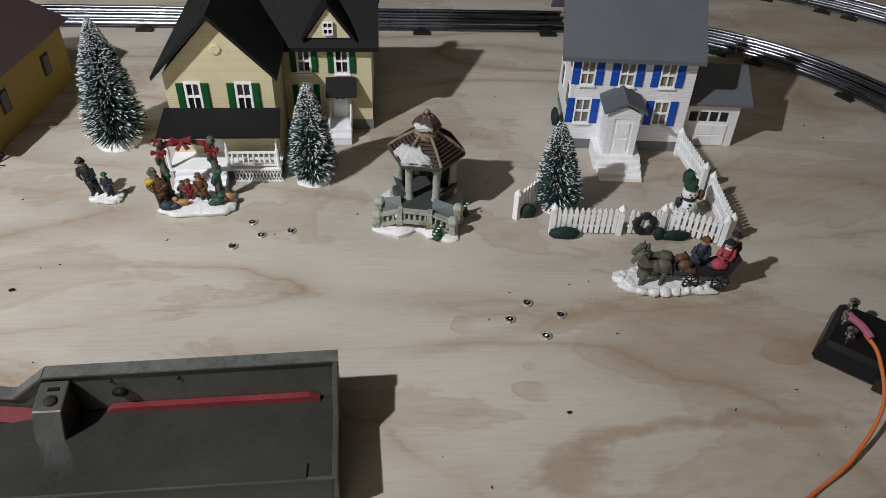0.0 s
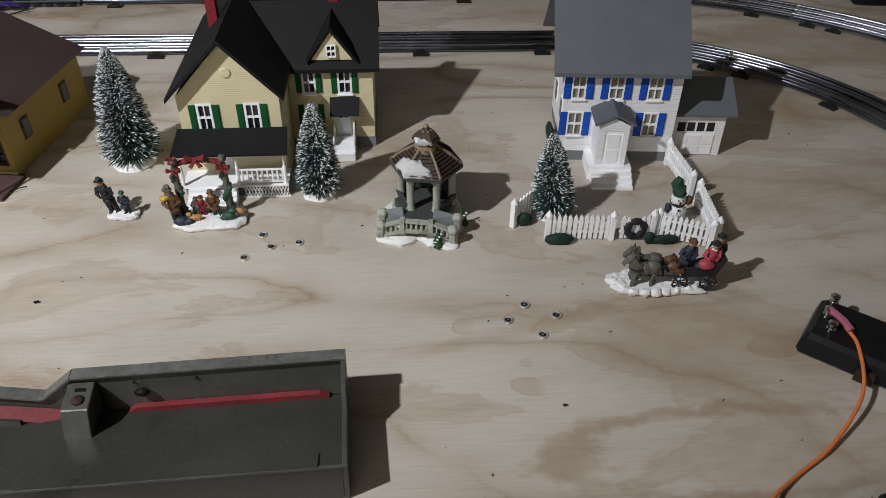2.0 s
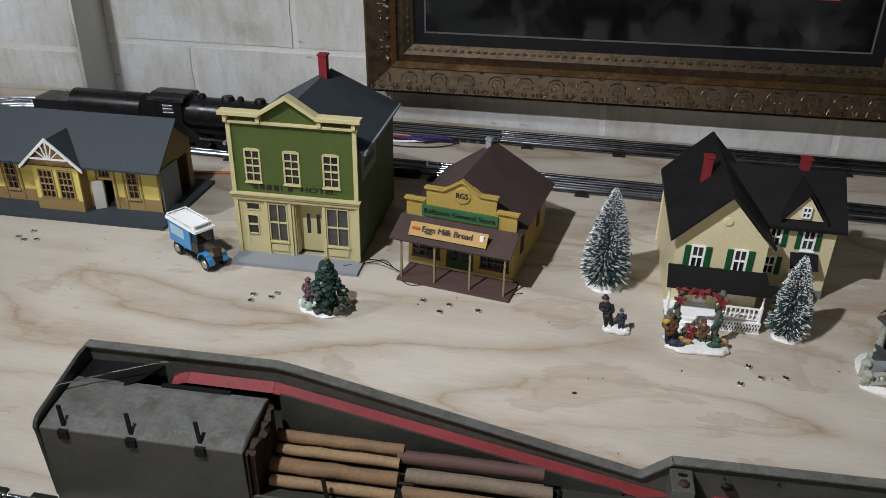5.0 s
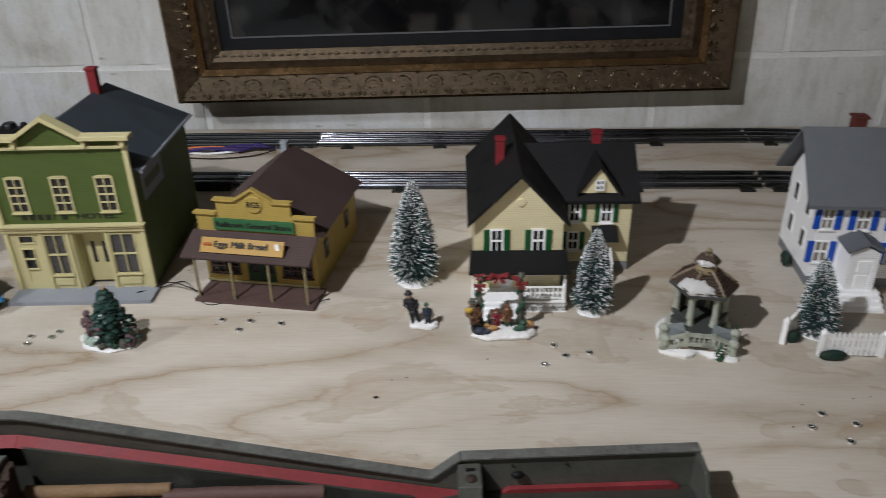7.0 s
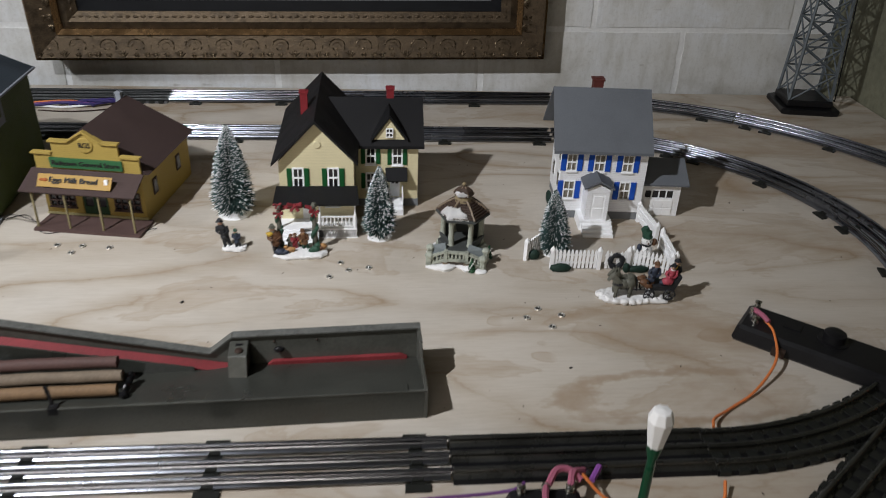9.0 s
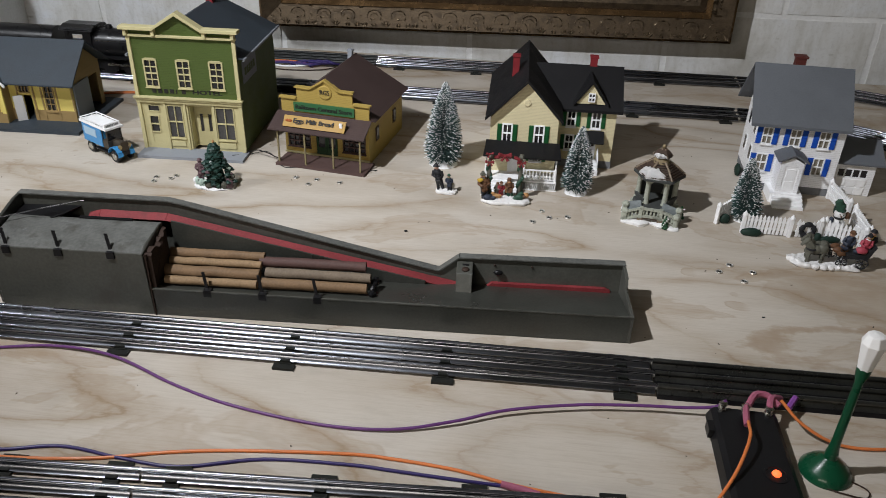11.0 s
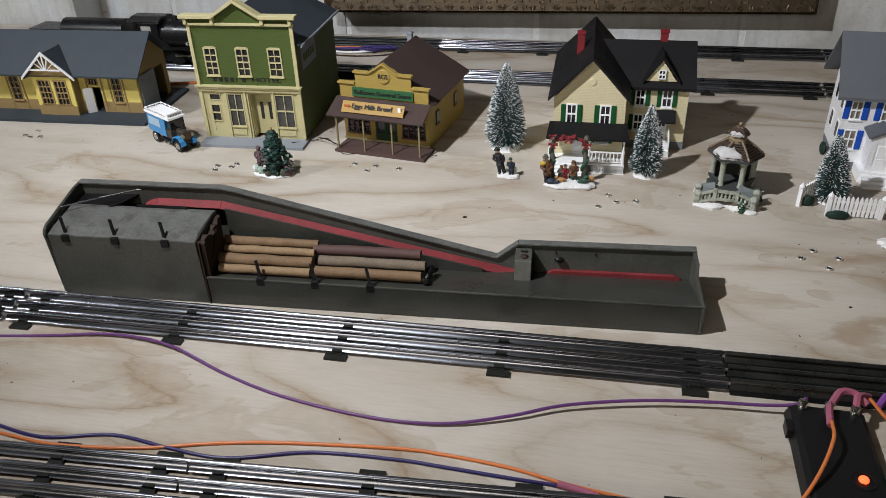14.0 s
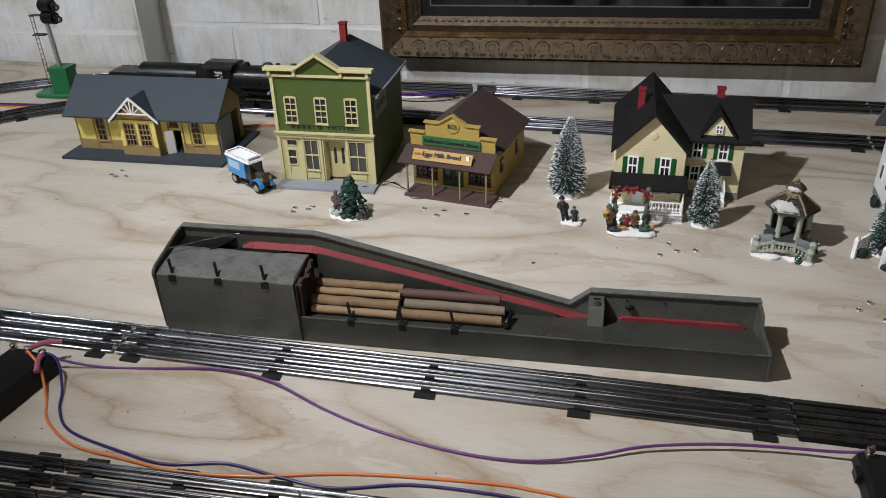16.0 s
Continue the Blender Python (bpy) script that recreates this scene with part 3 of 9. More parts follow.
    for s in (-1, 1):
        c = s * 0.0215
        tube(unit, [(c + (0.0125 + 0.0015 * math.sin(radians(a))) * math.cos(radians(a)), 0.0004, 0.0105 * math.sin(radians(a)) - 0.0005) for a in range(-25, 206, 21)], 0.0013, 6)
        tube(unit, [(c + 0.0070 * math.cos(radians(a)) * s, 0.0006, 0.0062 * math.sin(radians(a)) - 0.001) for a in range(-60, 181, 24)], 0.0011, 6)
        ball(unit, (c, 0.0006, -0.0035), 0.0026, (1.2, 0.5, 1.0), 7, 5)
    for x, k in ((0.0, 1.0), (-0.0385, 0.8), (0.0385, 0.8), (0.0215, 0.6), (-0.0215, 0.6)):
        for q in range(-2, 3):
            a = radians(90 + 27 * q)
            cyl(unit, (x + 0.002 * math.cos(a), 0.0, -0.0158 + 0.001 * k), (x + 0.0095 * k * math.cos(a), -0.0002, -0.0150 + 0.0095 * k * math.sin(a)), 0.0016 * k, 0.0006, 6)
    jitter(unit, 0.0007, 220.0)
    me = mesh_of("carved_scroll", unit, LEAFGOLD, smooth=True)
    for k in range(9):
        ob = new("carved_scroll", me)
        ob.parent, ob.location = root, (0.048 + k * 0.0900, -0.0568, 0.0225)
        ob.rotation_euler, ob.scale = (radians(-16), 0, 0), (1.0, 1.0, 1.08)
    for side in (0, 1):
        for k in range(5):
            ob = new("carved_scroll", me)
            ob.parent, ob.location = root, (0.0225 + side * (W - 0.045), -0.0568, 0.090 + k * 0.0900)
            ob.rotation_euler, ob.scale = (0, math.pi / 2 * (1 if side else -1), 0), (1.0, 1.0, 1.08)
    bm = bm_new()
    for k in range(58):
        ball(bm, (0.066 + k * 0.0120, -0.0425, 0.0648), 0.0034, (1.35, 0.32, 0.75 + 0.2 * (k % 2)), 7, 5)
    for x in (0.0648, W - 0.0648):
        for k in range(38):
            ball(bm, (x, -0.0425, 0.076 + k * 0.0120), 0.0034, (0.75 + 0.2 * (k % 2), 0.32, 1.35), 7, 5)
    jitter(bm, 0.0006, 300.0)
    tagged(part("beading", bm, GOLD, root, smooth=True), kind="stuff")


build_picture()

# ---- track ----
HEAD = [(0.0022 * math.sin(radians(a)), 0.0091 + 0.0022 * math.cos(radians(a))) for a in range(-130, 131, 26)]
RAIL = [(-0.0048, 0.0030), (-0.0048, 0.0037), (-0.0026, 0.0046), (-0.0013, 0.0070)] + HEAD + [(0.0013, 0.0070), (0.0026, 0.0046), (0.0048, 0.0037), (0.0048, 0.0030)]


def tie_mesh(mat):
    bm = bx(bm_new(), -0.0055, 0.0055, -0.0235, 0.0235, 0.0, 0.0028)
    for s in (-1, 1):
        bx(bm, -0.0095, 0.0095, min(s * 0.0225, s * 0.0300), max(s * 0.0225, s * 0.0300), 0.0, 0.0022)
    for y in (-0.017, 0.0, 0.017):
        bx(bm, -0.0042, 0.0042, y - 0.0054, y + 0.0054, 0.0028, 0.0050)
    return mesh_of("tie", bm, mat, bevel=0.0005)


TIE_ME = tie_mesh(TIE)
SLEEPER_ME = mesh_of("sleeper", bx(bm_new(), -0.0042, 0.0042, -0.0244, 0.0244, 0.0, 0.0046), TIE, bevel=0.0006)


def offset(pts, d):
    out = []
    for i, p in enumerate(pts):
        a, b = Vector(pts[max(i - 1, 0)]), Vector(pts[min(i + 1, len(pts) - 1)])
        t = (b - a).normalized()
        out.append(Vector((p[0] - t.y * d, p[1] + t.x * d, 0)))
    return out


def track(pts, label, ties, rail=STEEL, webbed=False):
    """One length of three-rail track along the plan points; ties are the distances at which one lies."""
    root = thing("track_section", Matrix(), label, "toy track", "sections of toy train track")
    P = [Vector((*p[:2], 0)) for p in pts]
    for d in (-0.017, 0.0, 0.017):
        part("rail", sweep(bm_new(), offset(P, d), RAIL), rail, root, smooth=True)
    if webbed:
        part("roadbed", sweep(bm_new(), P, [(-0.024, 0.0), (-0.0225, 0.0034), (0.0225, 0.0034), (0.024, 0.0)]), BLACK, root, "black plastic roadbed")
    at, k = 0.0, 0
    for a, b in zip(P, P[1:]):
        ln = (b - a).length
        while k < len(ties) and ties[k] <= at + ln:
            q = a.lerp(b, (ties[k] - at) / ln)
            ob = new("sleeper" if webbed else "tie", SLEEPER_ME if webbed else TIE_ME)
            ob.parent, ob.location = root, q
            ob.rotation_euler = (0, 0, math.atan2((b - a).y, (b - a).x))
            k += 1
        at += ln
    for e, s in ((P[0], P[1]), (P[-1], P[-2])):
        pin = (e - s).normalized() * 0.006
        for d in (-0.017, 0.0, 0.017):
            side = Vector((-pin.y, pin.x, 0)).normalized() * d
            part("pin", cyl(bm_new(), e + side - pin + Vector((0, 0, 0.0094)), e + side + pin * 0.3 + Vector((0, 0, 0.0094)), 0.0014, n=8), STEEL, root)
    return root


def arc(c, r, a0, a1, n=24):
    return [(c[0] + r * math.cos(radians(a0 + (a1 - a0) * i / n)), c[1] + r * math.sin(radians(a0 + (a1 - a0) * i / n))) for i in range(n + 1)]


def build_tracks():
    def fy(x):
        return 0.1895 + 0.018 * x

    silver = "silver tinplate three-rail track section on black ties"
    # near side of the inner loop
    track([(-1.40, fy(-1.40)), (-0.645, fy(-0.645))], silver, [0.14, 0.30, 0.45, 0.60, 0.739])
    track([(-0.640, fy(-0.640)), (-0.003, fy(-0.003))], silver, [0.018, 0.168, 0.318, 0.457, 0.612])
    track([(-0.001, fy(0)), (0.205, fy(0.205))], "black uncoupling track section with moulded roadbed", [], BLACKRAIL, True)
    # right-hand end: black turnout, then curves
    C, R = (0.205, 0.530), 0.341
    track(arc((0.205, 0.5330), R, -90.0, -34.0), "black turnout track with moulded roadbed", [0.006 + 0.0145 * k for k in range(22)], BLACKRAIL, True)
    branch = spline([(0.488, 0.333, 0), (0.430, 0.255, 0), (0.365, 0.192, 0), (0.290, 0.131, 0), (0.205, 0.062, 0), (0.105, -0.020, 0)])
    track([(p.x, p.y) for p in branch], "black diverging track with moulded roadbed", [0.02 + 0.0160 * k for k in range(30)], BLACKRAIL, True)
    for a0, a1, t in ((-33.5, 10.5, [0.02, 0.13, 0.24]), (11.0, 55.5, [0.02, 0.13, 0.243]), (56.0, 89.5, [0.018, 0.10, 0.18])):
        track(arc(C, R, a0, a1, 12), "curved silver tinplate track section on black ties", t)
    # far straight of the inner loop
    track([(0.203, 0.8705), (-0.495, 0.8705)], silver, [0.02, 0.165, 0.325, 0.475, 0.60, 0.68])
    track([(-0.498, 0.8705), (-0.760, 0.8705)], "black three-rail track with moulded roadbed behind the hotel", [0.010 + 0.0150 * k for k in range(17)], DULLRAIL, True)
    track([(-0.763, 0.8705), (-1.00, 0.8705)], silver, [0.02, 0.12, 0.22])
    track(arc((-1.000, 0.530), 0.341, 90.5, 175.0), "curved silver tinplate track section on black ties", [0.03, 0.15, 0.27, 0.40])
    track(arc((-1.000, 0.530), 0.341, 175.5, 258.0), "curved silver tinplate track section on black ties", [0.03, 0.15, 0.27, 0.40])
    # outer loop: far side, right curve, left curve
    def oy(x):
        return 1.022 + 0.021 * (x + 1.05) / 1.29
    track([(0.238, oy(0.238)), (-0.408, oy(-0.408))], silver, [0.138, 0.300, 0.463, 0.603])
    track([(-0.411, oy(-0.411)), (-0.760, oy(-0.760))], "black three-rail track with moulded roadbed by the wall", [0.010 + 0.0150 * k for k in range(23)], DULLRAIL, True)
    track([(-0.763, oy(-0.763)), (-1.05, oy(-1.05))], silver, [0.03, 0.15, 0.27])
    C2, R2 = (0.240, 0.503), 0.540
    for a0, a1, t in ((89.8, 57.0, [0.03, 0.14, 0.26]), (56.6, 22.0, [0.02, 0.055, 0.16, 0.27]), (21.6, -20.0, [0.05, 0.16, 0.28]), (-20.4, -55.0, [0.05, 0.16, 0.28]), (-55.4, -90.0, [0.05, 0.16, 0.28])):
        track(arc(C2, R2, a0, a1, 12), "curved silver tinplate track section on black ties", t)
    track(arc((-1.050, 0.50), 0.522, 90.3, 170.0), "curved silver tinplate track section on black ties", [0.05, 0.16, 0.28, 0.40, 0.52])
    # outer loop: nearest straight
    track([(-0.585, -0.008), (-0.385, 0.003)][::-1], silver, [0.02, 0.10, 0.18])
    track([(-0.383, 0.003), (-0.02, 0.025)], silver, [0.022, 0.13, 0.24, 0.34])
    track([(-0.588, -0.008), (-1.20, -0.040)], silver, [0.022, 0.12, 0.24, 0.36, 0.48])


build_tracks()

# ---- buildings ----


def wall_holes(bm, u0, u1, z0, z1, y0, y1, holes):
    """An upright wall in one piece, with openings going through it."""
    us = sorted({u0, u1, *[h[0] for h in holes], *[h[1] for h in holes]})
    zs = sorted({z0, z1, *[h[2] for h in holes], *[h[3] for h in holes]})
    vert = {}

    def v(i, k, y):
        if (i, k, y) not in vert:
            vert[i, k, y] = bm.verts.new((us[i], y, zs[k]))
        return vert[i, k, y]

    def solid_at(i, k):
        if not (0 <= i < len(us) - 1 and 0 <= k < len(zs) - 1):
            return False
        a, c = (us[i] + us[i + 1]) / 2, (zs[k] + zs[k + 1]) / 2
        return not any(h[0] <= a <= h[1] and h[2] <= c <= h[3] for h in holes)
    for i in range(len(us) - 1):
        for k in range(len(zs) - 1):
            if not solid_at(i, k):
                continue
            bm.faces.new((v(i, k, y0), v(i + 1, k, y0), v(i + 1, k + 1, y0), v(i, k + 1, y0)))
            bm.faces.new((v(i, k + 1, y1), v(i + 1, k + 1, y1), v(i + 1, k, y1), v(i, k, y1)))
            for di, dk, p, q in ((-1, 0, (i, k + 1), (i, k)), (1, 0, (i + 1, k), (i + 1, k + 1)), (0, -1, (i, k), (i + 1, k)), (0, 1, (i + 1, k + 1), (i, k + 1))):
                if not solid_at(i + di, k + dk):
                    bm.faces.new((v(*q, y0), v(*p, y0), v(*p, y1), v(*q, y1)))
    return bm


def window(parent, u0, u1, z0, z1, y, mat, cols=2, rows=2, rim=0.0011, pane=GLASS, bar=0.0010, sill=True, arch=False):
    """A window in a wall that faces -y: casing, bars, sill and the panes behind them."""
    us = [u0 + (u1 - u0) * k / cols for k in range(cols + 1)]
    zs = [z0 + (z1 - z0) * k / rows for k in range(rows + 1)]
    holes = []
    for k in range(cols):
        for n in range(rows):
            a, b = us[k] + (bar / 2 if k else 0), us[k + 1] - (bar / 2 if k < cols - 1 else 0)
            c, d = zs[n] + (bar * (0.8 if n == rows // 2 else 0.5) if n else 0), zs[n + 1] - (bar * (0.8 if n + 1 == rows // 2 else 0.5) if n < rows - 1 else 0)
            holes.append((a, b, c, d))
    w = part("window", wall_holes(bm_new(), u0 - rim, u1 + rim, z0 - rim, z1 + rim, y - 0.0010, y + 0.0008, holes), mat, parent)
    if arch:
        part("window_head", prism(bm_new(), [(u0 - rim, z1 + rim), (u1 + rim, z1 + rim), (u1 - 0.002, z1 + 0.0032), (u0 + 0.002, z1 + 0.0032)], "y", y - 0.0012, y + 0.0006), mat, w)
    if sill:
        part("sill", bx(bm_new(), u0 - rim - 0.0008, u1 + rim + 0.0008, y - 0.0024, y, z0 - rim - 0.0011, z0 - rim + 0.0002), mat, w)
    part("pane", bx(bm_new(), u0, u1, y + 0.0010, y + 0.0016, z0, z1), pane, w, "dark glass")
    return w


def shutter(parent, u0, u1, z0, z1, y, mat):
    bm = bx(bm_new(), u0, u1, y - 0.0011, y, z0, z1)
    bx(bm, u0 + 0.0007, u1 - 0.0007, y - 0.0016, y - 0.0010, z0 + 0.0008, (z0 + z1) / 2 - 0.0004)
    bx(bm, u0 + 0.0007, u1 - 0.0007, y - 0.0016, y - 0.0010, (z0 + z1) / 2 + 0.0004, z1 - 0.0008)
    part("shutter", bm, mat, parent)


def lettering(parent, text, u, z, y, height, mat, tilt=90.0, width=None):
    """Raised letters, centred on u, facing -y."""
    cu = bpy.data.curves.new("lettering", "FONT")
    cu.body, cu.size, cu.align_x, cu.align_y, cu.extrude = text, height, "CENTER", "CENTER", 0.0002
    tmp = bpy.data.objects.new("lettering", cu)
    scene.collection.objects.link(tmp)
    bpy.context.view_layer.update()
    me = bpy.data.meshes.new_from_object(tmp.evaluated_get(bpy.context.evaluated_depsgraph_get()))
    bpy.data.objects.remove(tmp)
    bm = bm_new()
    for k in (-1, 0, 1):
        n0 = len(bm.verts)
        bm.from_mesh(me)
        bm.verts.ensure_lookup_table()
        for v in bm.verts[n0:]:
            v.co += Vector((k * 0.035 * height, 0, k * 0.00004))
    bm.to_mesh(me)
    bm.free()
    me.materials.clear()
    me.materials.append(mat)
    ob = new("lettering", me)
    k = width / (max(v.co.x for v in me.vertices) - min(v.co.x for v in me.vertices)) if width else 1.0
    ob.parent, ob.location, ob.rotation_euler, ob.scale = parent, (u, y, z), (radians(tilt), 0, 0), (k, 1, 1)
    ob["label"] = "painted lettering"
    return ob


def gable_roof(parent, quads, thick, mat, name="roof"):
    """Roof slopes of one thickness, cut upright at ridge and eaves so that they meet in one clean ridge."""
    bm = bm_new()
    for q in quads:
        p = [Vector(v) for v in q]
        n = (p[1] - p[0]).cross(p[3] - p[0]).normalized()
        up = Vector((0, 0, thick / max(n.z, 0.3)))
        lo, hi = [bm.verts.new(v) for v in p], [bm.verts.new(v + up) for v in p]
        bm.faces.new(lo[::-1])
        bm.faces.new(hi)
        for i in range(4):
            bm.faces.new((lo[i], lo[(i + 1) % 4], hi[(i + 1) % 4], hi[i]))
    bmesh.ops.recalc_face_normals(bm, faces=list(bm.faces))
    return part(name, bm, mat, parent)


def chimney(parent, u, v, z0, z1, s, mat):
    bm = bx(bm_new(), u - s / 2, u + s / 2, v - s / 2, v + s / 2, z0, z1 - 0.003)
    bx(bm, u - s * 0.62, u + s * 0.62, v - s * 0.62, v + s * 0.62, z1 - 0.003, z1 - 0.0008)
    bx(bm, u - s * 0.30, u + s * 0.30, v - s * 0.30, v + s * 0.30, z1 - 0.0008, z1)
    part("chimney", bm, mat, parent, bevel=0.0003)


def build_hotel():
    root = thing("hotel_building", pose(-0.6433, 0.5588, 0, 0, 0, 2.6), "model hotel with green clapboard front, cream trim and dark roof", "model house")
    D = 0.198
    ups = [(0.0165, 0.0312), (0.0600, 0.0748), (0.1035, 0.1185)]
    holes = [(a, b, 0.0925, 0.1265) for a, b in ups]
    bm = wall_holes(bm_new(), 0.0, 0.139, 0.078, 0.160, 0.026, 0.029, holes)
    part("front_wall", bm, HOTELGREEN, root, "green clapboard upper front")
    ground = [(0.0125, 0.0235, 0.012, 0.050), (0.038, 0.0570, 0.0215, 0.0655), (0.066, 0.098, 0.004, 0.0665), (0.1040, 0.1270, 0.0215, 0.0655), (0.0110, 0.0270, 0.056, 0.0655)]
    part("ground_front", wall_holes(bm_new(), 0.0, 0.139, 0.004, 0.0745, 0.026, 0.029, ground), HOTELCREAM, root, "cream shopfront")
    for u in (0.0, 0.1365):
        part("side_wall", bx(bm_new(), u, u + 0.0025, 0.029, D, 0.004, 0.132), HOTELSIDE, root, "dark green clapboard side")
    part("back_wall", bx(bm_new(), 0.0, 0.139, D, D + 0.003, 0.004, 0.132), HOTELSIDE, root, "dark green clapboard back")
    part("porch", bx(bm_new(), -0.002, 0.143, -0.002, 0.029, 0.0, 0.004), PORCHGREY, root, "grey boardwalk", bevel=0.0006)
    for u in (0.066, 0.097):
        part("alcove_side", bx(bm_new(), u, u + 0.001, 0.029, 0.0418, 0.004, 0.0664), HOTELCREAM, root)
    part("alcove_top", bx(bm_new(), 0.066, 0.098, 0.029, 0.044, 0.0665, 0.0675), HOTELCREAM, root)
    bm = bm_new()
    wall_holes(bm, 0.067, 0.097, 0.004, 0.0665, 0.042, 0.044, [(0.0745, 0.079, 0.025, 0.050), (0.086, 0.0905, 0.025, 0.050)])
    part("alcove", bm, HOTELCREAM, root, "recessed cream entrance with double door")
    for a in (0.0745, 0.086):
        part("pane", bx(bm_new(), a, a + 0.0045, 0.0432, 0.0438, 0.025, 0.050), GLASS, root)
    # trim
    bm = bm_new()
    bx(bm, -0.003, 0.142, 0.0205, 0.0262, 0.0745, 0.0770)
    bx(bm, -0.004, 0.143, 0.0190, 0.0262, 0.0770, 0.0785)
    bx(bm, -0.002, 0.141, 0.0225, 0.0262, 0.0700, 0.0745)
    part("belt_cornice", bm, HOTELCREAM, root)
    for u in (-0.0015, 0.1358):
        part("corner_board", bx(bm_new(), u, u + 0.0047, 0.0235, 0.0262, 0.004, 0.160), HOTELCREAM, root, bevel=0.0004)
    for u in (0.0335, 0.0605, 0.0995):
        part("pilaster", bx(bm_new(), u, u + 0.0030, 0.0238, 0.0262, 0.004, 0.0745), HOTELCREAM, root, bevel=0.0004)
    bm = bm_new()
    prism(bm, [(-0.0015, 0.160), (0.1405, 0.160), (0.1405, 0.1675), (0.098, 0.1690), (0.0685, 0.187), (0.039, 0.1690), (-0.0015, 0.1675)], "y", 0.0255, 0.0285)
    part("parapet", bm, HOTELGREEN, root, "green parapet with a small pediment")
    bm = bm_new()
    bx(bm, -0.003, 0.142, 0.0215, 0.0262, 0.1575, 0.1605)
    bx(bm, -0.007, 0.0385, 0.0165, 0.0300, 0.1670, 0.1715)
    bx(bm, 0.0985, 0.1465, 0.0165, 0.0300, 0.1670, 0.1715)
    for s in (-1, 1):
        prism(bm, [(0.0685 + s * 0.0315, 0.1672), (0.0685 + s * 0.0315, 0.1715), (0.0685, 0.1915), (0.0685, 0.1868)], "y", 0.0165, 0.0300)
    for u in (-0.002, 0.034, 0.1000, 0.1365):
        bx(bm, u, u + 0.0042, 0.0190, 0.0260, 0.1600, 0.1670)
    part("top_cornice", bm, HOTELCREAM, root, bevel=0.0004)
    for a, b in ups:
        window(root, a, b, 0.0925, 0.1265, 0.026, HOTELCREAM, 2, 4, 0.0018, arch=True)
    window(root, 0.0125, 0.0235, 0.028, 0.050, 0.026, HOTELCREAM, 1, 2, 0.0012, sill=False)
    part("door_panel", bx(bm_new(), 0.0115, 0.0245, 0.0265, 0.0285, 0.004, 0.0265), HOTELCREAM, root)
    window(root, 0.0125, 0.0265, 0.0575, 0.0650, 0.026, HOTELCREAM, 1, 1, 0.0010, sill=False)
    for a, b in ((0.038, 0.0570), (0.1040, 0.1270)):
        window(root, a, b, 0.0215, 0.0655, 0.026, HOTELCREAM, 2, 2, 0.0014, pane=DIMGLASS, bar=0.0010)
        part("apron_panel", bx(bm_new(), a, b, 0.0245, 0.0262, 0.0085, 0.0165), HOTELCREAM, root, bevel=0.0005)
    # name in bars, then the one common word
    bm = bm_new()
    for k in range(6):
        u = 0.0215 + k * 0.0080
        bx(bm, u, u + (0.0052 if k != 4 else 0.0014), 0.0252, 0.0262, 0.0830, 0.0885)
    part("lettering", bm, INK, root, "row of dark painted letter bars")
    lettering(root, "HOTEL", 0.0955, 0.0858, 0.0258, 0.0080, INK, width=0.040)
    # roof: a long ridge behind the parapet, hipped at the back
    e, z0, zp = 0.008, 0.1315, 0.179
    a, b, c, d = (-e, 0.029, z0), (0.139 + e, 0.029, z0), (0.139 + e, D + e, z0), (-e, D + e, z0)
    r0, r1 = (0.0695, 0.029, zp), (0.0695, 0.177, zp)
    bm = bm_new()
    vs = {k: bm.verts.new(p) for k, p in dict(a=a, b=b, c=c, d=d, r0=r0, r1=r1).items()}
    for q in ("a b r0", "b c r1 r0", "c d r1", "d a r0 r1", "d c b a"):
        bm.faces.new([vs[k] for k in q.split()])
    bmesh.ops.recalc_face_normals(bm, faces=list(bm.faces))
    part("roof", bm, ROOFSLATE, root, "dark slate roof behind the parapet")
    for gx in (0.139 + e, -e):
        part("gutter", cyl(bm_new(), (gx, 0.030, z0 - 0.001), (gx, D + e, z0 - 0.001), 0.0018, n=8), PORCHGREY, root, "grey gutter")
    part("side_sign", bx(bm_new(), 0.1392, 0.1402, 0.045, 0.105, 0.094, 0.124), PORCHGREY, root, "faded grey painted sign panel")
    bm = bm_new()
    for k in range(5):
        bx(bm, 0.1400, 0.1406, 0.052 + k * 0.0095, 0.0585 + k * 0.0095, 0.104, 0.114)
    part("sign_bars", bm, HOTELSIDE, root)
    chimney(root, 0.0705, 0.145, 0.165, 0.205, 0.0095, CHIMRED)


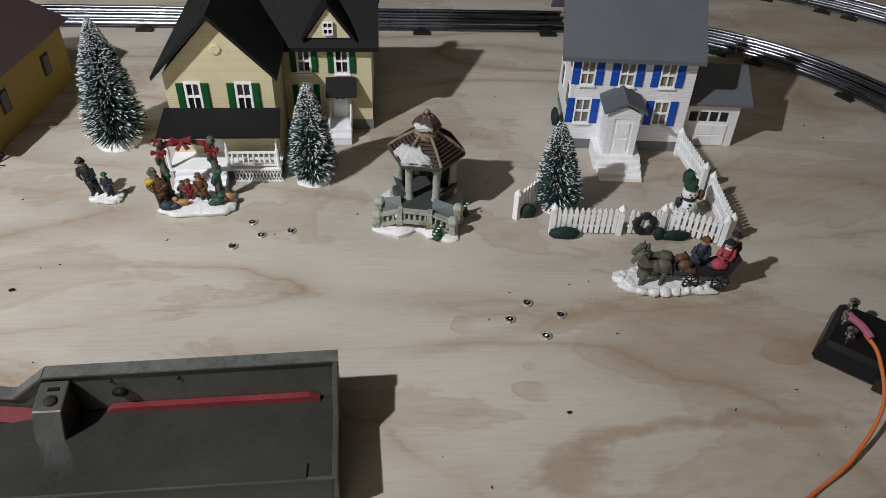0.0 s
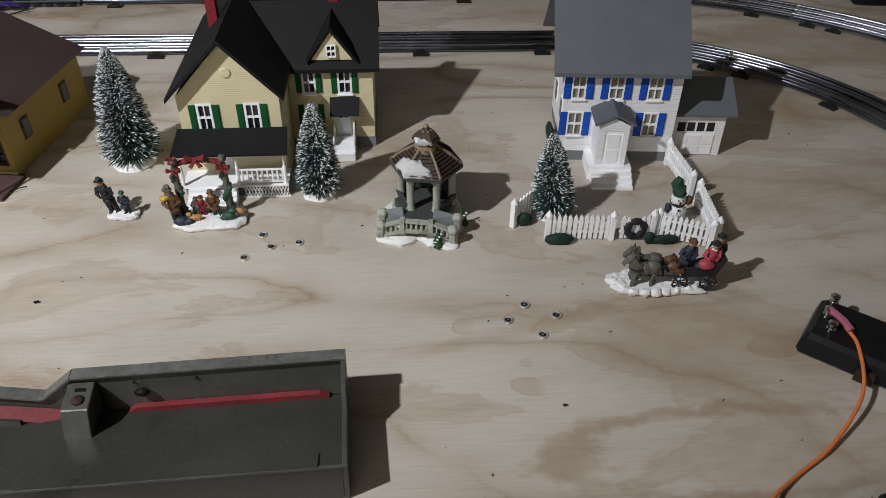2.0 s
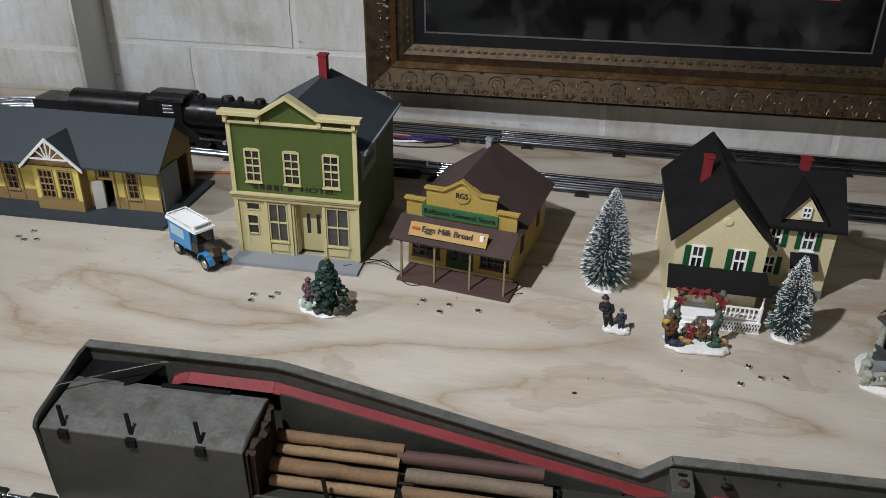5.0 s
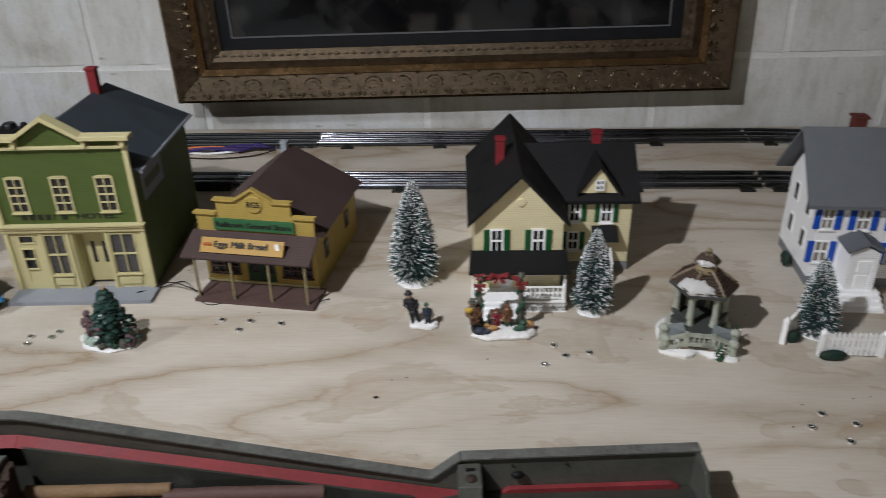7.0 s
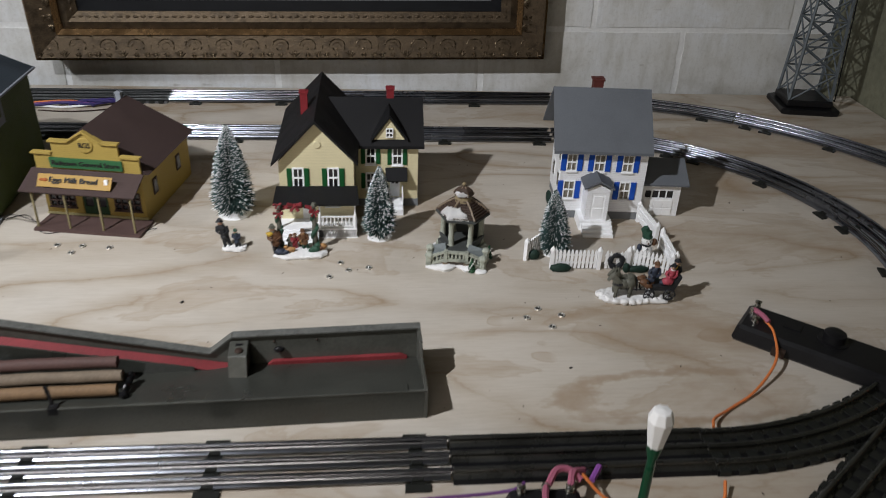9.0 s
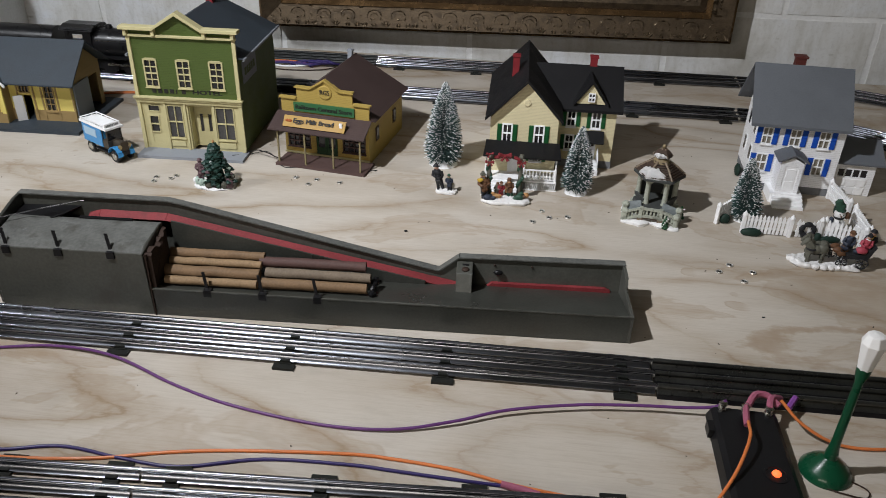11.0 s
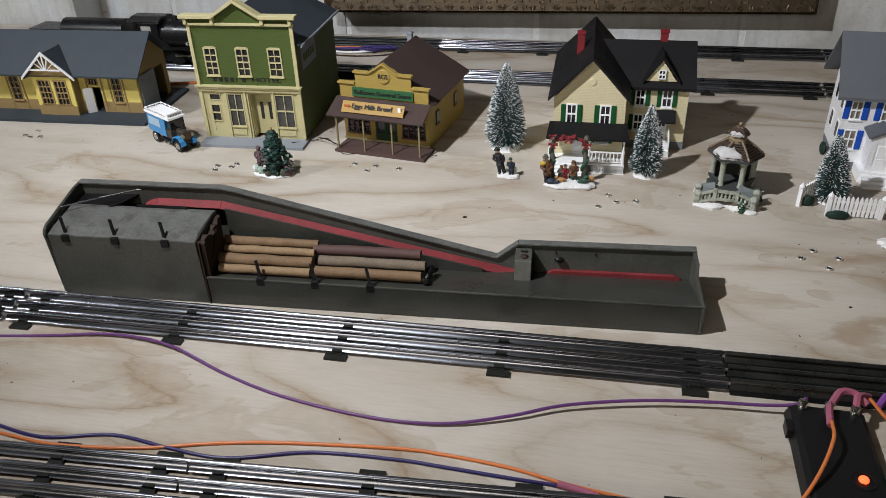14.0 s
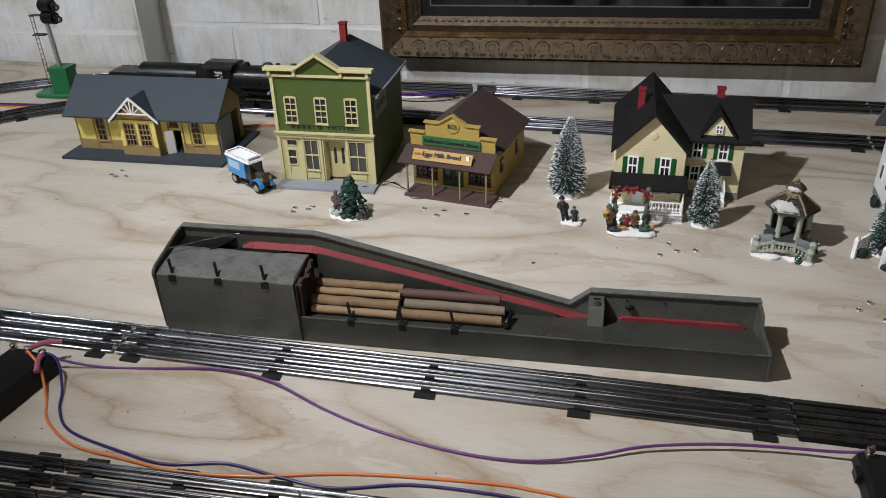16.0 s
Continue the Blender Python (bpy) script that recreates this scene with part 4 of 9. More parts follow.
def build_store():
    root = thing("general_store", pose(-0.4575, 0.5769, 0, 0, 0, -8.3), "model general store with yellow false front, brown awning and roof", "model house")
    D = 0.170
    part("porch", bx(bm_new(), 0.002, 0.128, -0.009, 0.030, 0.0, 0.0035), STOREBROWN, root, "dark brown board porch", bevel=0.0006)
    holes = [(0.006, 0.036, 0.015, 0.036), (0.045, 0.076, 0.006, 0.038), (0.085, 0.115, 0.015, 0.036)]
    part("front_wall", wall_holes(bm_new(), 0.0, 0.121, 0.0035, 0.062, 0.030, 0.0325, holes), STOREYELLOW, root)
    bm = bm_new()
    prism(bm, [(-0.002, 0.058), (0.122, 0.058), (0.122, 0.0815), (0.099, 0.0815), (0.099, 0.0970), (0.080, 0.0970), (0.0655, 0.1095), (0.0570, 0.1095), (0.0405, 0.0970), (0.021, 0.0970), (0.021, 0.0815), (-0.002, 0.0815)], "y", 0.0295, 0.0325)
    part("false_front", bm, STOREYELLOW, root, "stepped yellow clapboard false front")
    for a, b, z in ((-0.004, 0.020, 0.0815), (0.1000, 0.124, 0.0815), (0.019, 0.041, 0.0970), (0.0795, 0.101, 0.0970)):
        part("cornice", bx(bm_new(), a, b, 0.0265, 0.0340, z, z + 0.0022), STOREYELLOW, root, bevel=0.0003)
    for s in (-1, 1):
        part("cornice", prism(bm_new(), [(0.0612 + s * 0.0205, 0.0968), (0.0612 + s * 0.0205, 0.0992), (0.0612, 0.1125), (0.0612, 0.1098)], "y", 0.0265, 0.0340), STOREYELLOW, root)
    bm = lathe(bm_new(), [(0.0095, 0.0), (0.0095, 0.0010), (0.0085, 0.0016)], n=24)
    bm.transform(Matrix.Translation((0.0615, 0.0295, 0.0945)) @ Matrix.Rotation(radians(90), 4, "X"))
    badge = part("round_badge", bm, STOREYELLOW, root, "round yellow badge with dark letters")
    lettering(badge, "RGS", 0.0615, 0.0945, 0.0275, 0.0088, INK, width=0.0135)
    part("name_board", bx(bm_new(), 0.0165, 0.102, 0.0270, 0.0294, 0.0655, 0.0775), SIGNGREEN, root, "green name board")
    lettering(root, "Railtown General Store", 0.0592, 0.0715, 0.0267, 0.0080, INK, width=0.080)
    # side walls, hipped roof
    for u in (0.0, 0.1185):
        part("side_wall", bx(bm_new(), u, u + 0.0025, 0.0325, D, 0.0, 0.0610), STOREYELLOW, root, "yellow clapboard side wall")
    part("back_wall", bx(bm_new(), 0.0, 0.121, D, D + 0.0025, 0.0, 0.0610), STOREYELLOW, root, "yellow clapboard back wall")
    for v in (0.056, 0.128):
        bm = bx(bm_new(), 0.1205, 0.1222, v, v + 0.012, 0.024, 0.044)
        w = part("window", bm, STOREBROWN, root)
        part("pane", bx(bm_new(), 0.1215, 0.1226, v + 0.0016, v + 0.0104, 0.0256, 0.0424), GLASS, w)
    e, z0, zp = 0.0085, 0.0605, 0.1145
    bm = bm_new()
    vs = {k: bm.verts.new(p) for k, p in dict(a=(-e, 0.0326, z0), b=(0.121 + e, 0.0326, z0), c=(0.121 + e, D + e, z0), d=(-e, D + e, z0), r0=(0.0605, 0.0326, zp), r1=(0.0605, 0.1480, zp)).items()}
    for q in ("a b r0", "b c r1 r0", "c d r1", "d a r0 r1", "d c b a"):
        bm.faces.new([vs[k] for k in q.split()])
    bmesh.ops.recalc_face_normals(bm, faces=list(bm.faces))
    part("roof", bm, ROOFBROWN, root, "long brown roof hipped at the back")
    chimney(root, 0.0560, 0.1380, 0.104, 0.1225, 0.0065, PORCHGREY)
    # awning on posts
    part("awning", slab(bm_new(), [(-0.007, -0.0070, 0.0480), (0.127, -0.0070, 0.0480), (0.1255, 0.0292, 0.0615), (-0.0075, 0.0292, 0.0615)], 0.0018), ROOFBROWN, root, "brown awning roof")
    for u in (0.0055, 0.0435, 0.083, 0.1205):
        part("post", bx(bm_new(), u - 0.0010, u + 0.0010, -0.0045, -0.0025, 0.0035, 0.0495), paint("post_tan", (0.20, 0.17, 0.09), 0.6), root, bevel=0.0003)
    sign = part("awning_sign", slab(bm_new(), [(0.0125, -0.0005, 0.0535), (0.0985, -0.0005, 0.0535), (0.0985, 0.0090, 0.0655), (0.0125, 0.0090, 0.0655)], 0.0012), SIGNYELLOW, root, "yellow grocery sign")
    lettering(sign, "Eggs Milk Bread", 0.0545, 0.0615, 0.0030, 0.0088, INK, tilt=51.6, width=0.056)
    bm = bm_new()
    for u, w in ((0.0175, 0.0030), (0.0215, 0.0034)):
        ball(bm, (u, 0.0035, 0.0605), w, (1, 0.5, 0.7), 8, 5)
    part("bread_shapes", bm, paint("bread_brown", (0.33, 0.10, 0.03), 0.6), sign)
    part("bottle_shape", bx(bm_new(), 0.0905, 0.0945, 0.0025, 0.0050, 0.0565, 0.0648), WHITE, sign)
    for a in (0.006, 0.085):
        window(root, a, a + 0.030, 0.015, 0.036, 0.030, STOREBROWN, 4, 3, 0.0013)
    bm = bm_new()
    for k in range(2):
        u = 0.0455 + k * 0.0152
        wall_holes(bm, u, u + 0.0148, 0.006, 0.038, 0.0305, 0.0320, [(u + 0.0025, u + 0.0123, 0.016, 0.034)])
    d = part("door", bm, DOORGREEN, root, "dark green double door")
    for k in range(2):
        u = 0.0455 + k * 0.0152
        part("pane", bx(bm_new(), u + 0.0025, u + 0.0123, 0.0315, 0.0320, 0.016, 0.034), GLASS, d)
    part("sill_board", bx(bm_new(), -0.001, 0.122, 0.0285, 0.0302, 0.0035, 0.0060), HOTELCREAM, root)


def build_station():
    root = thing("railway_station", pose(-1.041, 0.610, 0, 0, 0, 2.5), "yellow and tan model railway station with slate grey roof", "model house")
    part("platform", bx(bm_new(), 0.008, 0.282, -0.009, 0.139, 0.0, 0.0045), ROOFSLATE, root, "dark slate platform base", bevel=0.0005)
    y, D, z0, zt = 0.0305, 0.118, 0.0045, 0.076
    holes = [(0.0560, 0.0690, 0.0205, 0.0555), (0.1870, 0.2000, z0, 0.0420), (0.1840, 0.1975, 0.0465, 0.0555), (0.2210, 0.2331, 0.0209, 0.0565)]
    part("front_wall", wall_holes(bm_new(), 0.020, 0.262, 0.0205, zt, y, y + 0.0025, holes), STATYELLOW, root, "yellow upper wall")
    part("wainscot", wall_holes(bm_new(), 0.0195, 0.2625, z0, 0.0200, y - 0.0006, y + 0.0025, [(0.187, 0.2000, z0, 0.0205)]), STATTAN, root, "tan lower wall")
    bm = bm_new()
    prism(bm, [(y + 0.0025, z0), (D, z0), (D, 0.0730), (0.069, 0.1105), (y + 0.0025, zt)], "x", 0.0200, 0.0225)
    part("end_wall", bm, STATTAN, root)
    bm = bm_new()
    wall_holes(bm, y + 0.0025, D, z0, 0.0700, 0.2595, 0.262, [(0.060, 0.1095, z0, 0.0555)])
    for v in bm.verts:
        v.co = Vector((v.co.y, v.co.x, v.co.z))
    bmesh.ops.reverse_faces(bm, faces=list(bm.faces))
    prism(bm, [(y + 0.0025, 0.0702), (D, 0.0702), (D, 0.0730), (0.069, 0.1105), (y + 0.0025, zt)], "x", 0.2595, 0.262)
    part("end_wall", bm, STATTAN, root, "tan gable end with a freight door opening")
    part("freight_door", bx(bm_new(), 0.2622, 0.2640, 0.0345, 0.0790, z0, 0.0578), PORCHGREY, root, "pale grey sliding door")
    part("back_wall", bx(bm_new(), 0.020, 0.262, D, D + 0.0025, z0, 0.0730), STATTAN, root)
    for u in (0.0195, 0.0500, 0.0740, 0.1790, 0.2030, 0.2150, 0.2370, 0.2605):
        part("batten", bx(bm_new(), u, u + 0.0022, y - 0.0012, y, z0, zt), STATTAN, root)
    window(root, 0.0560, 0.0690, 0.0205, 0.0555, y, STATTAN, 2, 4, 0.0018)
    window(root, 0.2210, 0.2331, 0.0209, 0.0565, y, STATTAN, 2, 4, 0.0018)
    window(root, 0.1840, 0.1975, 0.0465, 0.0555, y, STATTAN, 3, 1, 0.0012, sill=False)
    bm = bx(bm_new(), 0.0, 0.0130, -0.0012, 0.0, z0, 0.042)
    bx(bm, 0.002, 0.0115, -0.0017, -0.0012, 0.010, 0.026)
    bx(bm, 0.002, 0.0115, -0.0017, -0.0012, 0.0275, 0.0395)
    d = part("door", bm, WHITE, root, "white door standing open")
    d.location, d.rotation_euler = (0.187, y - 0.001, 0), (0, 0, radians(180 + 38))
    # bay with its own small gable
    bay = part("bay", wall_holes(bm_new(), 0.107, 0.168, z0, 0.0640, 0.0125, 0.0150, [(0.1160, 0.1325, 0.0215, 0.0560), (0.1415, 0.1580, 0.0215, 0.0560)]), STATYELLOW, root, "projecting yellow bay")
    bm = bm_new()
    for u in (0.107, 0.1655):
        bx(bm, u, u + 0.0025, 0.0150, y, z0, 0.0645)
    bx(bm, 0.1065, 0.1685, 0.0117, 0.0127, z0, 0.0185)
    bx(bm, 0.1120, 0.1620, 0.0115, 0.0127, 0.0188, 0.0208)
    part("bay_trim", bm, STATTAN, bay)
    for a in (0.1160, 0.1415):
        window(bay, a, a + 0.0165, 0.0215, 0.0560, 0.0125, STATTAN, 3, 4, 0.0020, sill=False)
    bm = bm_new()
    pk, zp = 0.1395, 0.0995
    for s in (-1, 1):
        slab(bm, [(pk, 0.0040, zp), (pk, 0.062, zp), (pk + s * 0.040, 0.062, 0.0620), (pk + s * 0.040, 0.0040, 0.0620)][::s], 0.0016)
    part("bay_roof", bm, ROOFSLATE, root)
    bm = bm_new()
    for s in (-1, 1):
        prism(bm, [(pk, zp - 0.0015), (pk, zp + 0.0028), (pk + s * 0.0415, 0.0645), (pk + s * 0.0415, 0.0605)], "y", 0.0022, 0.0042)
    bx(bm, pk - 0.024, pk + 0.024, 0.0025, 0.0040, 0.0745, 0.0765)
    for k in (-2, -1, 0, 1, 2):
        a = k * 0.0072
        prism(bm, [(pk + a * 0.25 - 0.0008, 0.0762), (pk + a * 0.25 + 0.0008, 0.0762), (pk + a + 0.0008, 0.0985 - abs(a) * 0.9), (pk + a - 0.0008, 0.0985 - abs(a) * 0.9)], "y", 0.0026, 0.0038)
    part("bargeboard", bm, WHITE, root, "white fretwork bargeboard")
    part("gable_fill", prism(bm_new(), [(pk - 0.036, 0.0642), (pk + 0.036, 0.0642), (pk, 0.0980)], "y", 0.0100, 0.0122), STATTAN, root)
    u0, u1, zr = 0.0133, 0.2757, 0.1127
    gable_roof(root, [[(u0, 0.010, 0.0632), (u1, 0.010, 0.0632), (u1, 0.069, zr), (u0, 0.069, zr)], [(u1, 0.129, 0.0690), (u0, 0.129, 0.0690), (u0, 0.069, zr), (u1, 0.069, zr)]], 0.0018, ROOFSLATE)


def build_cream_house():
    root = thing("farmhouse", pose(-0.176, 0.549, 0, 0, 0, 1.0), "cream clapboard model farmhouse with black roof and green shutters", "model house")
    f, B = 0.0255, 0.190
    w1, w2 = (0.0200, 0.0295), (0.0600, 0.0698)
    zz = (0.0545, 0.0768)
    part("front_wall", wall_holes(bm_new(), 0.0030, 0.0885, 0.011, 0.0855, f, f + 0.002, [(*w1, *zz), (*w2, *zz), (0.056, 0.070, 0.030, 0.040), (0.028, 0.041, 0.012, 0.040)]), CREAMSIDE, root, "cream clapboard gable front")
    part("gable", prism(bm_new(), [(0.0030, 0.0855), (0.0885, 0.0855), (0.0462, 0.1320)], "y", f, f + 0.002), CREAMSIDE, root)
    bm = lathe(bm_new(), [(0.0045, 0), (0.0045, 0.0008), (0.0035, 0.0012)], n=20)
    bm.transform(Matrix.Translation((0.0475, f, 0.1065)) @ Matrix.Rotation(radians(90), 4, "X"))
    part("round_vent", bm, CREAMSIDE, root)
    bm = bm_new()
    bx(bm, 0.0030, 0.0050, f + 0.002, B, 0.0, 0.0855)
    bx(bm, 0.0865, 0.0885, f + 0.002, B, 0.0, 0.0855)
    bx(bm, 0.0015, 0.0885, B, B + 0.002, 0.0, 0.0855)
    part("side_wall", bm, CREAMSIDE, root)
    part("back_gable", prism(bm_new(), [(0.0015, 0.0855), (0.0885, 0.0855), (0.0455, 0.132)], "y", B, B + 0.002), CREAMSIDE, root)
    # right-hand wing
    y, WB = 0.0845, 0.170
    a, b, c = (0.1035, 0.1125), (0.1360, 0.1455), (0.1315, 0.1440)
    part("wing_front", wall_holes(bm_new(), 0.0890, 0.1665, 0.010, 0.0845, y, y + 0.002, [(*a, 0.0585, 0.0775), (*b, 0.0575, 0.0785), (*a, 0.0255, 0.0445), (*c, 0.0125, 0.0405)]), CREAMSIDE, root, "cream clapboard wing")
    bm = bm_new()
    prism(bm, [(y + 0.002, 0.0), (WB, 0.0), (WB, 0.0845), (0.130, 0.1225), (y + 0.002, 0.0845)], "x", 0.1645, 0.1665)
    bx(bm, 0.0890, 0.1645, WB - 0.002, WB, 0.0, 0.0845)
    part("wing_side", bm, CREAMSIDE, root)
    part("foundation", bx(bm_new(), 0.0885, 0.1672, y - 0.0006, WB, 0.0, 0.0100), FOUND, root, "grey foundation")
    for (p, q), (lo, hi), wall, sw in ((w1, zz, f, 0.0058), (w2, zz, f, 0.0058), (a, (0.0585, 0.0775), y, 0.0052), (b, (0.0575, 0.0785), y, 0.0052), (a, (0.0255, 0.0445), y, 0.0052)):
        window(root, p, q, lo, hi, wall, WHITE, 2, 2, 0.0019)
        shutter(root, p - 0.0022 - sw, p - 0.0022, lo - 0.0008, hi + 0.0008, wall, SHUTGREEN)
        shutter(root, q + 0.0022, q + 0.0022 + sw, lo - 0.0008, hi + 0.0008, wall, SHUTGREEN)
    window(root, 0.056, 0.070, 0.030, 0.040, f, WHITE, 4, 1, 0.0010)
    shutter(root, 0.0500, 0.0545, 0.0295, 0.0405, f, SHUTGREEN)
    shutter(root, 0.0715, 0.0760, 0.0295, 0.0405, f, SHUTGREEN)
    part("door", bx(bm_new(), 0.028, 0.041, f + 0.0005, f + 0.0018, 0.012, 0.040), WHITE, root, "white front door")
    d = part("door", bx(bm_new(), *c, y + 0.0004, y + 0.0018, 0.0125, 0.0405), WHITE, root, "white side door")
    for u in (c[0] + 0.002, c[0] + 0.0070):
        part("pane", bx(bm_new(), u, u + 0.0036, y - 0.0002, y + 0.0004, 0.0310, 0.0385), GLASS, d)
    part("door_hood", slab(bm_new(), [(0.1260, y - 0.014, 0.0395), (0.1530, y - 0.014, 0.0395), (0.1530, y, 0.0515), (0.1260, y, 0.0515)], 0.0020), ROOFBLACK, root, "black door hood")
    bm = bm_new()
    bx(bm, 0.1275, 0.1480, y - 0.0225, y - 0.001, 0.0, 0.0125)
    bx(bm, 0.1290, 0.1480, y - 0.0285, y - 0.0225, 0.0, 0.0080)
    for u in (0.1275, 0.1465):
        prism(bm, [(y - 0.0225, 0.0125), (y - 0.001, 0.0125), (y - 0.001, 0.0290), (y - 0.0060, 0.0290), (y - 0.0225, 0.0190)], "x", u, u + 0.0015)
    part("steps", bm, WHITE, root, "white side steps with a rail", bevel=0.0004)
    # front porch: floor, steps, columns, rail, lattice
    part("porch_floor", bx(bm_new(), 0.0, 0.0915, -0.001, f, 0.0110, 0.0130), WHITE, root)
    bm = bm_new()
    for k in range(14):
        u = 0.0520 + k * 0.0028
        for s in (-1, 1):
            slab(bm, [(u, 0.0, 0.0005 if s > 0 else 0.0105), (u + 0.0007, 0.0, 0.0005 if s > 0 else 0.0105), (u + 0.0035, 0.0, 0.0105 if s > 0 else 0.0005), (u + 0.0028, 0.0, 0.0105 if s > 0 else 0.0005)], 0.0005)
    bx(bm, 0.0505, 0.0925, -0.0006, 0.0004, 0.0, 0.0010)
    part("lattice", bm, WHITE, root, "white lattice skirt")
    part("porch_base", bx(bm_new(), 0.002, 0.0905, 0.003, f, 0.0, 0.0110), FOUND, root)
    for u in (0.0015, 0.0490, 0.0895):
        bm = lathe(bm_new(), [(0.0017, 0.013), (0.0017, 0.030), (0.0010, 0.032), (0.0010, 0.040), (0.0016, 0.042), (0.0016, 0.046)], c=(u, 0.001, 0), n=8)
        part("porch_column", bm, WHITE, root)
    bm = bm_new()
    bx(bm, 0.0500, 0.0900, 0.0000, 0.0016, 0.0270, 0.0285)
    bx(bm, 0.0500, 0.0900, 0.0002, 0.0014, 0.0150, 0.0160)
    part("handrail", bm, WHITE, root)
    for k in range(9):
        u = 0.0530 + k * 0.0043
        part("baluster", lathe(bm_new(), [(0.0005, 0.0160), (0.0011, 0.0195), (0.0006, 0.0220), (0.0009, 0.0255), (0.0005, 0.0270)], c=(u, 0.0008, 0), n=6), WHITE, root)
    bm = bm_new()
    for k in range(4):
        bx(bm, 0.006, 0.0475, -0.005 * (k + 1) - 0.001, -0.005 * k - 0.001, 0.0, 0.0118 - 0.0028 * k)
    part("steps", bm, WHITE, root, "wide white porch steps", bevel=0.0003)
    part("porch_roof", slab(bm_new(), [(-0.0030, -0.0050, 0.0445), (0.0945, -0.0050, 0.0445), (0.0925, f, 0.0535), (-0.0010, f, 0.0535)], 0.0022), ROOFBLACK, root, "black porch roof")
    # main roofs
    ap, za, ze, o = 0.0462, 0.1345, 0.0838, 0.0038
    t = 0.0028
    fr, bk = 0.0160, B + 0.008
    gable_roof(root, [[(-o, fr, ze), (ap, fr, za), (ap, bk, za), (-o, bk, ze)], [(ap, fr, za), (0.090 + o, fr, ze), (0.090 + o, bk, ze), (ap, bk, za)]], t, ROOFBLACK)
    yr, zr = 0.1300, 0.1240
    gable_roof(root, [[(0.052, y - 0.0075, 0.0800), (0.1735, y - 0.0075, 0.0800), (0.1735, yr, zr), (0.052, yr, zr)], [(0.1735, WB + 0.005, 0.0830), (0.052, WB + 0.005, 0.0830), (0.052, yr, zr), (0.1735, yr, zr)]], t, ROOFBLACK, "wing_roof")
    # dormer gable on the wing
    ud, zd = 0.1310, 0.1190
    dor = part("dormer", prism(bm_new(), [(ud - 0.0185, 0.0905), (ud + 0.0185, 0.0905), (ud, 0.1165)], "y", y - 0.0025, y + 0.030), CREAMSIDE, root)
    window(dor, ud - 0.0033, ud + 0.0033, 0.0950, 0.1045, y - 0.0045, WHITE, 2, 2, 0.0011, sill=False)
    gable_roof(dor, [[(ud - 0.0225, y - 0.006, 0.0885), (ud, y - 0.006, zd), (ud, y + 0.044, zd), (ud - 0.0225, y + 0.030, 0.0885)], [(ud, y - 0.006, zd), (ud + 0.0225, y - 0.006, 0.0885), (ud + 0.0225, y + 0.030, 0.0885), (ud, y + 0.044, zd)]], 0.0020, ROOFBLACK, "dormer_roof")
    chimney(root, 0.0300, 0.0950, 0.110, 0.1475, 0.0085, CHIMRED)
    chimney(root, 0.1330, 0.1330, 0.115, 0.1405, 0.0090, CHIMRED)


